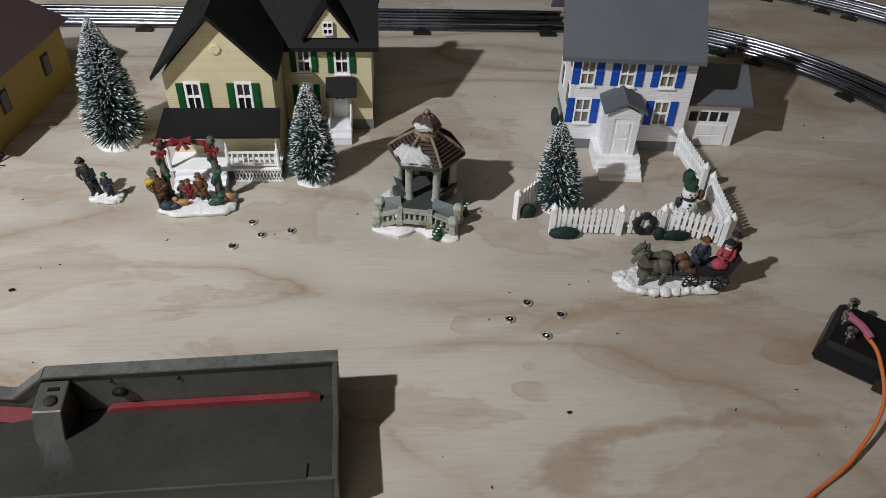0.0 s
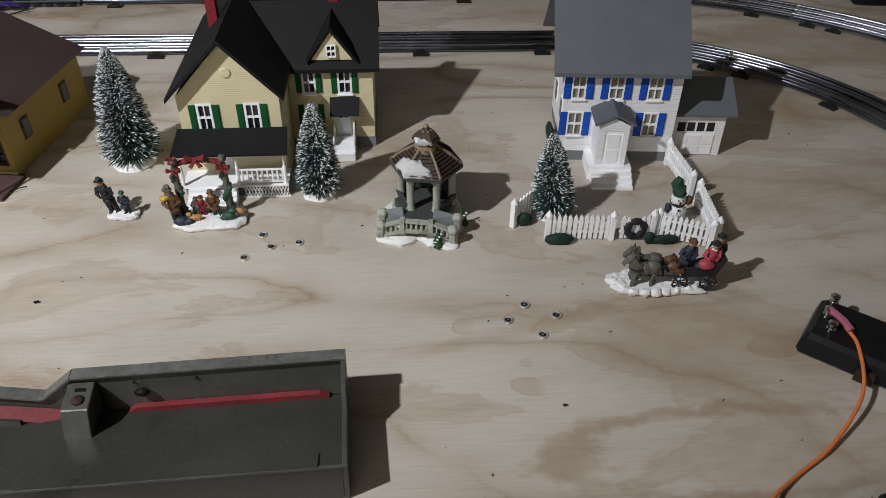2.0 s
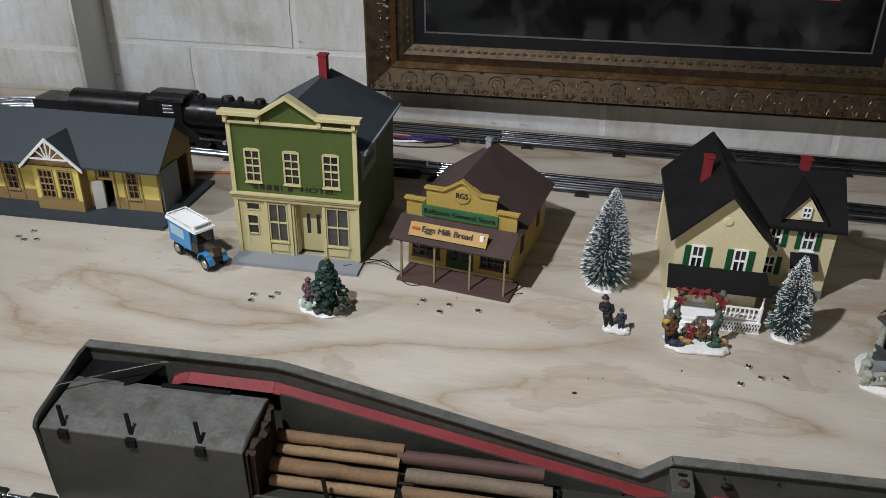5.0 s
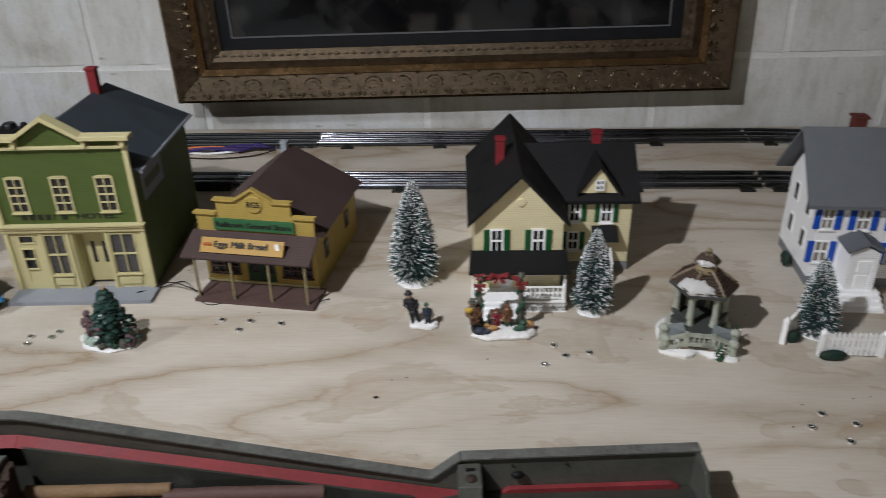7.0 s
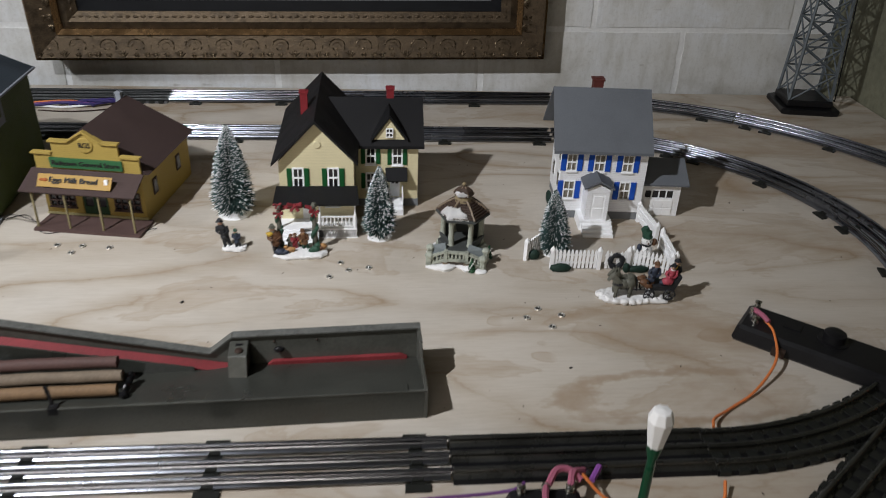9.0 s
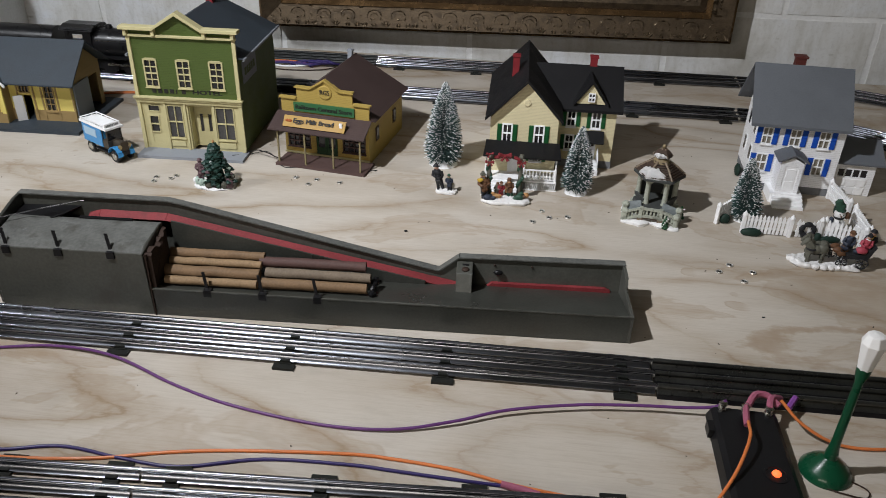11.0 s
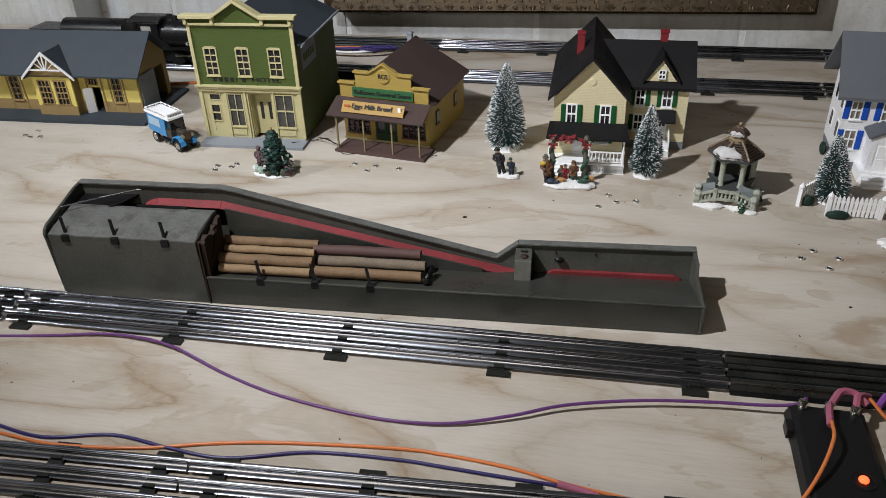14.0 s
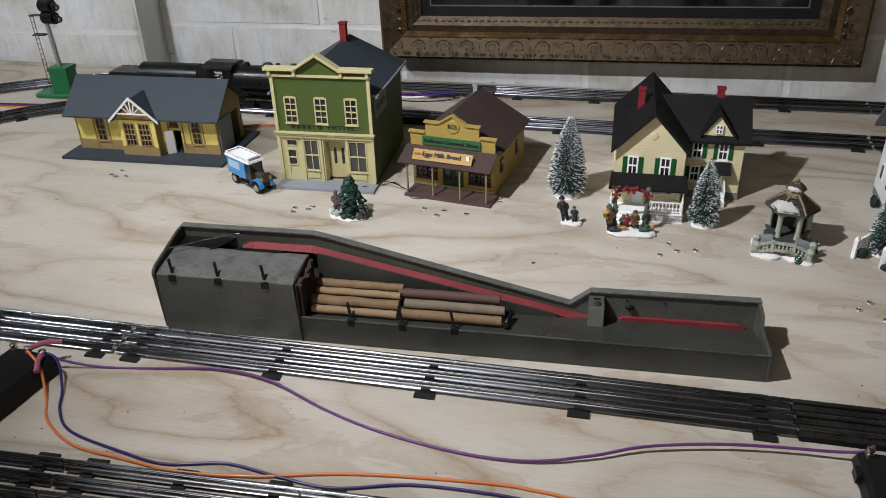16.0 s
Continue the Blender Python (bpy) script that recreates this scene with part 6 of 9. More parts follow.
def build_gazebo():
    root = thing("gazebo", pose(0.0310, 0.5130, 0, 0, 0, -9) @ Matrix.Scale(0.965, 4), "resin ornament gazebo with brown shingle roof, snow and stone bridge", "gazebo")
    # snowy foot in two lobes with a gap below the bridge
    bm = lathe(bm_new(), [(0.0365, 0.0), (0.0372, 0.0028), (0.0345, 0.0048), (0.002, 0.0060)], n=36)
    for v in bm.verts:
        v.co.y = v.co.y * 1.13 - 0.0065
        if v.co.y < -0.022:
            v.co.y += 0.016 * math.exp(-((v.co.x - 0.002) / 0.0085) ** 2)
    jitter(bm, 0.0026, 85.0)
    for v in bm.verts:
        v.co.z = max(v.co.z, 0.0)
    part("snow_foot", bm, RESINSNOW, root, "white snowy foot", smooth=True)
    for c, s in (((-0.0215, -0.0350, 0.0008), (1.30, 0.62, 0.34)), ((0.0250, -0.0370, 0.0008), (1.10, 0.62, 0.34))):
        bm = jb(ball(bm_new(), c, 0.0105, s, 18, 9), 0.0022, 140.0)
        for v in bm.verts:
            v.co.z = max(v.co.z, 0.0)
        part("snow_lobe", bm, RESINSNOW, root, "white snow in front of the bridge", smooth=True)
    bm = lathe(bm_new(), [(0.0312, 0.003), (0.0306, 0.0150), (0.0290, 0.0168), (0.001, 0.0168)], n=6)
    part("plinth", jb(bm, 0.0006), STONE, root, "grey-green stone plinth", bevel=0.0010)
    part("floor_disc", prism(bm_new(), [(-0.0110, -0.0330), (0.0110, -0.0330), (0.0125, -0.0180), (0.0240, 0.0), (0.0115, 0.0200), (-0.0115, 0.0200), (-0.0240, 0.0), (-0.0125, -0.0180)], "z", 0.0120, 0.0186), STONEDARK, root, "dark slab floor")
    RC = 0.0222
    for k in range(6):
        a = radians(60 * k)
        c = (RC * math.cos(a), RC * math.sin(a), 0)
        bm = lathe(bm_new(), [(0.0044, 0.0165), (0.0046, 0.0200), (0.0036, 0.0225), (0.0031, 0.0330), (0.0032, 0.0490), (0.0044, 0.0515), (0.0046, 0.0560)], c=c, n=11)
        part("column", jb(bm, 0.0004), STONE, root, "pale stone column", smooth=True)
    for k in range(6):
        a0, a1 = radians(60 * k), radians(60 + 60 * k)
        p0, p1 = Vector((math.cos(a0), math.sin(a0), 0)) * RC, Vector((math.cos(a1), math.sin(a1), 0)) * RC
        bm = bm_new()
        n = 9
        for i in range(n):
            t0, t1 = i / n, (i + 1) / n
            z0, z1 = 0.0455 + 0.0070 * math.sin(math.pi * t0), 0.0455 + 0.0070 * math.sin(math.pi * t1)
            q0, q1 = p0.lerp(p1, t0), p0.lerp(p1, t1)
            slab(bm, [(q0.x, q0.y, z0), (q1.x, q1.y, z1), (q1.x, q1.y, 0.0560), (q0.x, q0.y, 0.0560)], 0.0026)
        part("arch", bm, STONE, root, "pale stone arch")
        if k != 4:
            bm = bm_new()
            slab(bm, [(*p0.xy, 0.0165), (*p1.xy, 0.0165), (*(p1 * 1.10).xy, 0.0275), (*(p0 * 1.10).xy, 0.0275)], 0.0026)
            part("parapet", jb(bm, 0.0004), STONEDARK if k in (3, 5) else STONE, root, "sloping stone parapet")
    # dark panels at the back stand in for the shade inside the pavilion
    for k in (0, 1, 2):
        p0, p1 = [Vector((math.cos(radians(60 * q)), math.sin(radians(60 * q)), 0)) * RC * 0.93 for q in (k, k + 1)]
        bm = slab(bm_new(), [(*p0.xy, 0.0165), (*p1.xy, 0.0165), (*p1.xy, 0.0560 if k == 1 else 0.0400), (*p0.xy, 0.0560 if k == 1 else 0.0400)], 0.0012)
        part("back_screen", bm, STONEDARK, root, "inside wall, dark in place of the interior's shade")
    # roof of six shingled faces with ribs
    R, ze, rt, zt = 0.0306, 0.0550, 0.0080, 0.0722
    part("eave", lathe(bm_new(), [(0.0230, 0.0520), (R + 0.0008, 0.0532), (R + 0.0012, 0.0560), (R - 0.002, 0.0574)], n=6), STONEDARK, root, "dark eave rim")
    part("roof", lathe(bm_new(), [(R - 0.001, ze + 0.0010), (rt + 0.0120, 0.0646), (rt, zt - 0.0012), (0.001, zt)], n=6), SHINGLE, root, "brown roof body")
    rng = random.Random(9)
    tile_me = mesh_of("shingle", bx(bm_new(), -0.00175, 0.00175, -0.0019, 0.0017, -0.0002, 0.0009), SHINGLE, bevel=0.0003)
    c30 = math.cos(radians(30))
    for k in range(6):
        rot = Matrix.Rotation(radians(30 + 60 * k), 4, "Z")
        for row in range(8):
            t = row / 8 + 0.04
            r = (R * (1 - t) + rt * t) * c30
            z = ze + 0.0016 + (zt - ze - 0.0016) * (t ** 0.93)
            half = r * math.tan(radians(30)) - 0.0014
            n = max(1, int(2 * half / 0.0038))
            for i in range(n):
                w = -half + (i + 0.5 + (0.25 if row % 2 else -0.1)) * 2 * half / n
                ob = new("shingle", tile_me)
                ob.parent = root
                ob.matrix_basis = rot @ Matrix.Translation((r, w, z)) @ Matrix.Rotation(radians(90), 4, "Z") @ Matrix.Rotation(radians(-33 + rng.uniform(-5, 5)), 4, "X")
        b = radians(60 * k)
        bm = tube(bm_new(), [(R * math.cos(b), R * math.sin(b), ze + 0.0018), ((rt + 0.0120) * math.cos(b), (rt + 0.0120) * math.sin(b), 0.0657), (rt * math.cos(b), rt * math.sin(b), zt + 0.0008)], 0.0014, 7)
        part("rib", jb(bm, 0.0003), RIBTAN, root, "tan roof rib")
    part("collar", lathe(bm_new(), [(0.0100, 0.0695), (0.0098, 0.0735), (0.0076, 0.0765), (0.0070, 0.0785)], n=12), GILT, root, "gilt cupola collar", smooth=True)
    part("cupola", lathe(bm_new(), [(0.0078, 0.0760), (0.0118, 0.0774), (0.0119, 0.0792), (0.0104, 0.0828), (0.0064, 0.0862), (0.0020, 0.0880)], n=6), SHINGLE, root, "small shingled cupola", bevel=0.0005)
    for k in range(6):
        b = radians(60 * k)
        part("rib", cyl(bm_new(), (0.0120 * math.cos(b), 0.0120 * math.sin(b), 0.0792), (0.0030 * math.cos(b), 0.0030 * math.sin(b), 0.0878), 0.0009, n=6), RIBTAN, root)
    part("finial", ball(cyl(bm_new(), (0, 0, 0.0865), (0, 0, 0.0895), 0.0012), (0, 0, 0.0905), 0.0024), GILT, root, smooth=True)
    # snow lying on the front left roof and the cupola: one thin melting sheet each
    def sheet(a0, a1, low, high, thick, seed, surface):
        bm, nu, nv = bm_new(), 26, 14
        grid = []
        for i in range(nu + 1):
            row = []
            for j in range(nv + 1):
                u, v = i / nu, j / nv
                a = radians(a0 + (a1 - a0) * u)
                lo = low + 0.10 * noise.noise(Vector((u * 5.0, seed, 0)))
                hi = high * (0.45 + 0.55 * math.sin(math.pi * min(max(u * 1.05, 0.0), 1.0))) + 0.16 * noise.noise(Vector((u * 6.5, seed + 3.0, 0)))
                t = lo + max(hi - lo, 0.03) * v
                e = min(min(u, 1 - u) * 7, min(v, 1 - v) * 5, 1.0)
                h = -0.0006 + (thick + 0.0006) * e ** 0.5 + 0.0004 * noise.noise(Vector((u * 9, v * 6, seed)))
                rad, z = surface(t)
                fold = math.cos(radians(30)) / math.cos((a % radians(60)) - radians(30))
                row.append(bm.verts.new(((rad * fold + h * 0.5) * math.cos(a), (rad * fold + h * 0.5) * math.sin(a), z + h)))
            grid.append(row)
        for i in range(nu):
            for j in range(nv):
                bm.faces.new((grid[i][j], grid[i + 1][j], grid[i + 1][j + 1], grid[i][j + 1]))
        bmesh.ops.solidify(bm, geom=list(bm.faces), thickness=0.0006)
        return bm
    part("roof_snow", sheet(200, 288, -0.02, 0.62, 0.0028, 2.0, lambda t: (R * (1 - t) + rt * t + 0.0002, ze + 0.0020 + (zt - ze - 0.0016) * max(t, 0.0) ** 0.93)), ROOFSNOW, root, "melting patch of white snow", smooth=True)
    part("cupola_snow", sheet(196, 300, -0.02, 0.55, 0.0020, 5.0, lambda t: (0.0121 * (1 - t) + 0.0050 * t, 0.0785 + 0.0075 * max(t, 0.0))), ROOFSNOW, root, "thin white snow on the cupola", smooth=True)
    # humped bridge in front: balustrade, posts, wing walls
    line = [(-0.0290, 0.0130), (-0.0120, 0.0195), (0.0120, 0.0195), (0.0290, 0.0130)]
    for (u0, h0), (u1, h1) in zip(line, line[1:]):
        bridge = part("bridge_rail", jb(prism(bm_new(), [(u0, h0), (u1, h1), (u1, h1 + 0.0024), (u0, h0 + 0.0024)], "y", -0.0360, -0.0318), 0.0003), STONE, root, "pale stone bridge rail")
        part("bridge_wall", jb(prism(bm_new(), [(u0, h0 - 0.0098), (u1, h1 - 0.0098), (u1, h1 - 0.0068), (u0, h0 - 0.0068)], "y", -0.0360, -0.0315), 0.0003), STONE, root)
    for i in range(13):
        u = -0.0260 + i * 0.00433
        h = 0.0195 if abs(u) < 0.012 else 0.0195 - (abs(u) - 0.012) * 0.38
        part("baluster", lathe(bm_new(), [(0.0012, h - 0.0072), (0.0015, h - 0.0045), (0.0010, h - 0.0020), (0.0013, h + 0.0003)], c=(u, -0.0340, 0), n=6), STONE, bridge)
    for u in (-0.0120, 0.0120):
        part("bridge_post", bx(bm_new(), u - 0.0019, u + 0.0019, -0.0366, -0.0312, 0.0085, 0.0228), STONE, bridge, bevel=0.0005)
    for u, y, h in ((-0.0305, -0.0335, 0.0165), (0.0305, -0.0335, 0.0165), (-0.0310, -0.0200, 0.0195), (0.0330, -0.0195, 0.0195)):
        part("pier", jb(lathe(bm_new(), [(0.0044, 0.002), (0.0042, h - 0.004), (0.0054, h - 0.003), (0.0054, h - 0.0005), (0.0022, h + 0.0020)], c=(u, y, 0), n=6), 0.0004), STONE, root, bevel=0.0004)
    for s in (-1, 1):
        bm = slab(bm_new(), [(s * 0.0115, -0.0225, 0.0170), (s * 0.0305, -0.0215, 0.0050), (s * 0.0315, -0.0180, 0.0190), (s * 0.0130, -0.0180, 0.0240)], 0.0024 * s)
        part("wing_wall", jb(bm, 0.0004), STONEBLUE, root, "blue-grey sloping wing wall")
        part("brick_pier", bx(bm_new(), s * 0.0120 - 0.0034, s * 0.0120 + 0.0034, -0.0350, -0.0240, 0.001, 0.0092), RIBTAN, root)
    part("bridge_arch", prism(bm_new(), [(-0.0090, 0.0065), (0.0, 0.0082), (0.0090, 0.0065), (0.0090, 0.0095), (-0.0090, 0.0095)], "y", -0.0350, -0.0240), SHINGLE, root, "brown brick arch")
    for c, h, r in (((0.0185, -0.0390, 0.002), 0.0150, 0.0052), ((0.0365, -0.0060, 0.002), 0.0150, 0.0052)):
        bm = bm_new()
        for k in range(4):
            lathe(bm, [(r * (1 - 0.22 * k), h * 0.22 * k), (r * (0.95 - 0.24 * k), h * (0.22 * k + 0.10)), (0.001, h * (0.22 * k + 0.36))], c=c, n=9)
        part("little_tree", jb(bm, 0.0009, 400.0), PINE, root, "tiny green pine")
        for q in range(5):
            part("tree_snow", ball(bm_new(), (c[0] - 0.003 + 0.0015 * q, c[1] - 0.0045 + 0.0006 * q, c[2] + 0.003 + 0.0025 * q), 0.0010, (1.2, 0.8, 0.8), 6, 4), RESINSNOW, root)
    # the pavilion stands towards the back of the foot
    for ob in root.children:
        if ob.name.split(".")[0] in ("plinth", "column", "arch", "parapet", "back_screen", "eave", "roof", "shingle", "rib", "collar", "cupola", "finial", "roof_snow", "cupola_snow"):
            ob.matrix_basis = Matrix.Translation((0.0030, 0.0070, -0.0022)) @ ob.matrix_basis


build_gazebo()

# ---- resin figurines: plain shapes, one mesh each ----
FIG = {
    "snow": RESINSNOW,
    "dark": paint("resin_dark", (0.022, 0.023, 0.026), 0.5, vary=0.3, big=200.0),
    "brown": paint("resin_brown", (0.12, 0.060, 0.032), 0.5, vary=0.3, big=200.0),
    "red": paint("resin_red", (0.20, 0.028, 0.034), 0.4, vary=0.2, big=200.0),
    "rose": paint("resin_rose", (0.36, 0.060, 0.085), 0.4, vary=0.2, big=200.0),
    "green": paint("resin_green", (0.030, 0.075, 0.050), 0.5, vary=0.3, big=200.0),
    "grey": paint("resin_grey", (0.105, 0.105, 0.085), 0.55, vary=0.25, big=200.0, bump=0.5),
    "blue": paint("resin_blue", (0.030, 0.038, 0.058), 0.5, vary=0.25, big=200.0),
    "tan": paint("resin_tan", (0.40, 0.22, 0.09), 0.5, vary=0.25, big=200.0),
    "skin": paint("resin_pale", (0.34, 0.21, 0.15), 0.5, vary=0.1, big=200.0),
    "gold": paint("resin_yellow", (0.50, 0.33, 0.05), 0.5, vary=0.2, big=200.0),
}
FIG_KEYS = list(FIG)
FIG_MATS = [FIG[k] for k in FIG_KEYS]


def foot(bm, rx, ry, h, seed=0.0):
    rings = lathe(bm, [(0.95, 0.0), (1.02, h * 0.35), (1.03, h * 0.75), (0.96, h * 1.1), (0.78, h * 1.25), (0.4, h * 1.3), (0.001, h * 1.35)], n=48)
    for v in bm.verts:
        a = math.atan2(v.co.y, v.co.x)
        k = 1 + 0.15 * noise.noise(Vector((3.2 * math.cos(a) + seed, 3.2 * math.sin(a), seed))) + 0.07 * noise.noise(Vector((9 * math.cos(a) + seed, 9 * math.sin(a), seed + 4)))
        sq = 1.0 / max(abs(math.cos(a)) ** 3 + abs(math.sin(a)) ** 3, 0.1) ** (1 / 3)
        k = k * (0.25 * sq + 0.75 * sq * sq) if sq > 1 else k
        v.co.x, v.co.y = v.co.x * rx * k, v.co.y * ry * k
        if v.co.z > h * 0.9:
            v.co.z += 0.0012 * noise.noise(Vector((v.co.x * 260, v.co.y * 260, seed)))
    mark(bm, FIG_KEYS.index("snow"))
    return rings


def figure(bm, x, y, z, h, coat, hat=None, legs="dark", lean=0.0, trim=None):
    """A plain standing doll shape: legs, coat, head and hat, leaning to one side."""
    def m(k):
        mark(bm, FIG_KEYS.index(k))

    def at(dx, dy, f):
        return (x + (dx + lean * f) * h, y + dy * h, z + f * h)
    for s in (-1, 1):
        cyl(bm, at(s * 0.08, 0.0, 0.0), at(s * 0.06, 0.0, 0.42), h * 0.060, h * 0.085, 8)
        ball(bm, at(s * 0.09, -0.05, 0.03), h * 0.062, (0.9, 1.5, 0.7), 7, 5)
    m(legs)
    for f, rr, sx in ((0.36, 0.150, 1.0), (0.46, 0.140, 1.0), (0.57, 0.130, 1.0), (0.67, 0.130, 1.12), (0.74, 0.105, 1.25)):
        ball(bm, at(0, 0, f), h * rr, (sx, 0.85, 0.9), 10, 7)
    for s in (-1, 1):
        cyl(bm, at(s * 0.14, 0.0, 0.73), at(s * 0.19, -0.05, 0.56), h * 0.060, h * 0.050, 7)
        cyl(bm, at(s * 0.19, -0.05, 0.57), at(s * 0.07, -0.17, 0.53), h * 0.050, h * 0.040, 7)
    m(coat)
    ball(bm, at(0, -0.01, 0.87), h * 0.088, (1, 1, 1.1), 10, 7)
    m("skin")
    lathe(bm, [(h * 0.085, h * 0.765), (h * 0.105, h * 0.785), (h * 0.080, h * 0.81)], c=(x + lean * 0.78 * h, y, z), n=9)
    m(trim or coat)
    if hat:
        c = (x + lean * 0.92 * h, y, z)
        lathe(bm, [(h * 0.115, h * 0.915), (h * 0.118, h * 0.930), (h * 0.088, h * 0.945), (h * 0.080, h * 0.99), (h * 0.050, h * 1.015), (0.0, h * 1.02)], c=c, n=10)
        m(hat)


def finish(name, bm, m, label, category):
    jitter(bm, 0.0009, 380.0)
    jitter(bm, 0.0005, 900.0, 3.0)
    for v in bm.verts:
        v.co.z = max(v.co.z, 0.0)
    return solid(name, bm, FIG_MATS, label, category, m, smooth=True)


def build_figurines():
    # two walkers on a snowy foot
    bm = bm_new()
    foot(bm, 0.0120, 0.0070, 0.0032, 1.0)
    figure(bm, -0.0075, 0.0020, 0.003, 0.0335, "dark", "dark", "dark", -0.22)
    figure(bm, 0.0045, 0.0000, 0.003, 0.0225, "blue", "green", "dark", -0.10, "green")
    finish("couple_figurine", bm, pose(-0.2215, 0.5245, 0, 0, 0, -4), "dark painted figurine of two walkers on a snowy foot", "figurine")
    # arch with red bows and carollers
    bm = bm_new()
    foot(bm, 0.0275, 0.0140, 0.0042, 2.0)

    def m(k):
        mark(bm, FIG_KEYS.index(k))

    def bow(x, y, z, w):
        for q in (-1, 1):
            cyl(bm, (x, y, z), (x + q * w, y - 0.0010, z + w * 0.22), w * 0.12, w * 0.42, 8)
            ball(bm, (x + q * w * 0.95, y - 0.0010, z + w * 0.22), w * 0.40, (0.5, 0.7, 1.0), 8, 5)
            cyl(bm, (x, y - 0.0004, z), (x + q * w * 0.55, y - 0.0016, z - w * 0.85), w * 0.12, w * 0.26, 6)
        ball(bm, (x, y - 0.0008, z), w * 0.26, (1, 1, 1), 8, 5)
        m("red")
    for x, y in ((-0.0220, 0.0050), (0.0165, 0.0075)):
        cyl(bm, (x, y, 0.003), (x + 0.0004, y, 0.0520), 0.0034, 0.0024, 10)
        ball(bm, (x + 0.0004, y, 0.0570), 0.0033, (1, 1, 1), 10, 7)
        m("grey")
        for k in range(14):
            z, a = 0.008 + 0.0030 * k, 0.85 * k
            ball(bm, (x + 0.0024 * math.cos(a), y - 0.0012 + 0.0018 * math.sin(a), z), 0.0027 - 0.00005 * k, (1.1, 0.9, 1.2), 7, 5)
        m("green")
    bow(-0.0220, 0.0020, 0.0500, 0.0050)
    bow(-0.0225, 0.0040, 0.0600, 0.0040)
    bow(0.0168, 0.0045, 0.0495, 0.0050)
    bow(-0.0040, 0.0045, 0.0585, 0.0074)
    for k in range(22):
        a = math.pi * (k + 0.5) / 22
        ball(bm, (-0.0030 + 0.0185 * math.cos(a), 0.0068, 0.0505 + 0.0065 * math.sin(a)), 0.0024, (1, 1, 1), 7, 5)
        m("green" if k % 5 == 2 else "red")
    figure(bm, -0.0245, -0.0020, 0.004, 0.0345, "brown", "grey", "dark", -0.16, "grey")
    ball(bm, (-0.0325, -0.0050, 0.0290), 0.0032, (1.2, 0.9, 0.8))
    m("gold")
    for c, rr, col in (((-0.0220, -0.0070, 0.0075), 0.0046, "blue"), ((-0.0170, -0.0075, 0.0070), 0.0036, "blue")):
        ball(bm, c, rr, (1.4, 0.9, 0.8))
        m(col)
    figure(bm, -0.0120, 0.0050, 0.004, 0.0190, "grey", "brown", "grey", 0.1)
    figure(bm, -0.0060, 0.0035, 0.004, 0.0205, "red", "brown", "red", 0.0, "grey")
    figure(bm, 0.0060, 0.0020, 0.004, 0.0265, "brown", "brown", "green", -0.12, "tan")
    figure(bm, 0.0010, 0.0055, 0.004, 0.0190, "tan", "brown", "dark", 0.1)
    ball(bm, (-0.0110, -0.0050, 0.0090), 0.0032, (1.9, 0.8, 0.9))
    ball(bm, (-0.0160, -0.0052, 0.0122), 0.0021, (1.2, 0.9, 1))
    for x in (-0.0145, -0.0080):
        cyl(bm, (x, -0.0058, 0.004), (x, -0.0055, 0.0085), 0.0009, 0.0012, 6)
    m("tan")
    ball(bm, (0.0245, 0.0010, 0.0085), 0.0040, (1.2, 0.9, 0.8))
    m("tan")
    ball(bm, (0.0220, -0.0020, 0.0080), 0.0030, (1.2, 0.9, 0.8))
    m("brown")
    for c, rr in (((0.0165, -0.0040, 0.0080), 0.0044), ((0.0125, -0.0050, 0.0065), 0.0036), ((0.0190, -0.0010, 0.0110), 0.0030)):
        ball(bm, c, rr, (1.2, 0.9, 0.85))
    m("green")
    finish("arch_figurine", bm, pose(-0.1465, 0.5140, 0, 0, 0, 4), "resin figurine of carollers under an arch with red bows", "figurine")
    # horse-drawn carriage
    bm = bm_new()
    foot(bm, 0.0365, 0.0125, 0.0040, 7.0)
    for k in range(26):
        a = 2 * math.pi * k / 26
        ball(bm, (0.0335 * math.cos(a) * (1.0 + 0.10 * math.sin(5 * a)), 0.0120 * math.sin(a) * (1.0 + 0.14 * math.cos(3 * a)), 0.0028), 0.0046, (1.0, 0.9, 0.75), 8, 5)
    mark(bm, FIG_KEYS.index("snow"))
    for y, dx in ((-0.0045, -0.0010), (0.0045, 0.0015)):
        ball(bm, (-0.0185 + dx, y, 0.0205), 0.0058, (1.05, 0.85, 1.1), 10, 7)
        ball(bm, (-0.0125 + dx, y, 0.0200), 0.0056, (1.35, 0.85, 0.95), 10, 7)
        ball(bm, (-0.0060 + dx, y, 0.0208), 0.0060, (1.05, 0.88, 1.0), 10, 7)
        for x, lift in ((-0.0205, 0.0), (-0.0185, 0.0045), (-0.0060, 0.0), (-0.0035, 0.0)):
            s = 1 if lift or x == -0.0035 else -1
            knee = (x + dx - (0.004 if lift else 0.0), y + s * 0.0020, 0.0105 + lift * 0.5)
            cyl(bm, (x + dx + 0.001, y + s * 0.0020, 0.0180), knee, 0.0026, 0.0017, 7)
            cyl(bm, knee, (x + dx - (0.002 if lift else 0.0), y + s * 0.0020, 0.0045 + lift), 0.0016, 0.0019, 7)
        cyl(bm, (-0.0195 + dx, y, 0.0225), (-0.0235 + dx, y, 0.0292), 0.0050, 0.0036, 9)
        ball(bm, (-0.0240 + dx, y, 0.0300), 0.0036, (1.1, 0.85, 1.0), 8, 6)
        cyl(bm, (-0.0245 + dx, y, 0.0300), (-0.0288 + dx, y, 0.0252), 0.0031, 0.0021, 8)
        ball(bm, (-0.0288 + dx, y, 0.0252), 0.0022, (1, 1, 0.9), 7, 5)
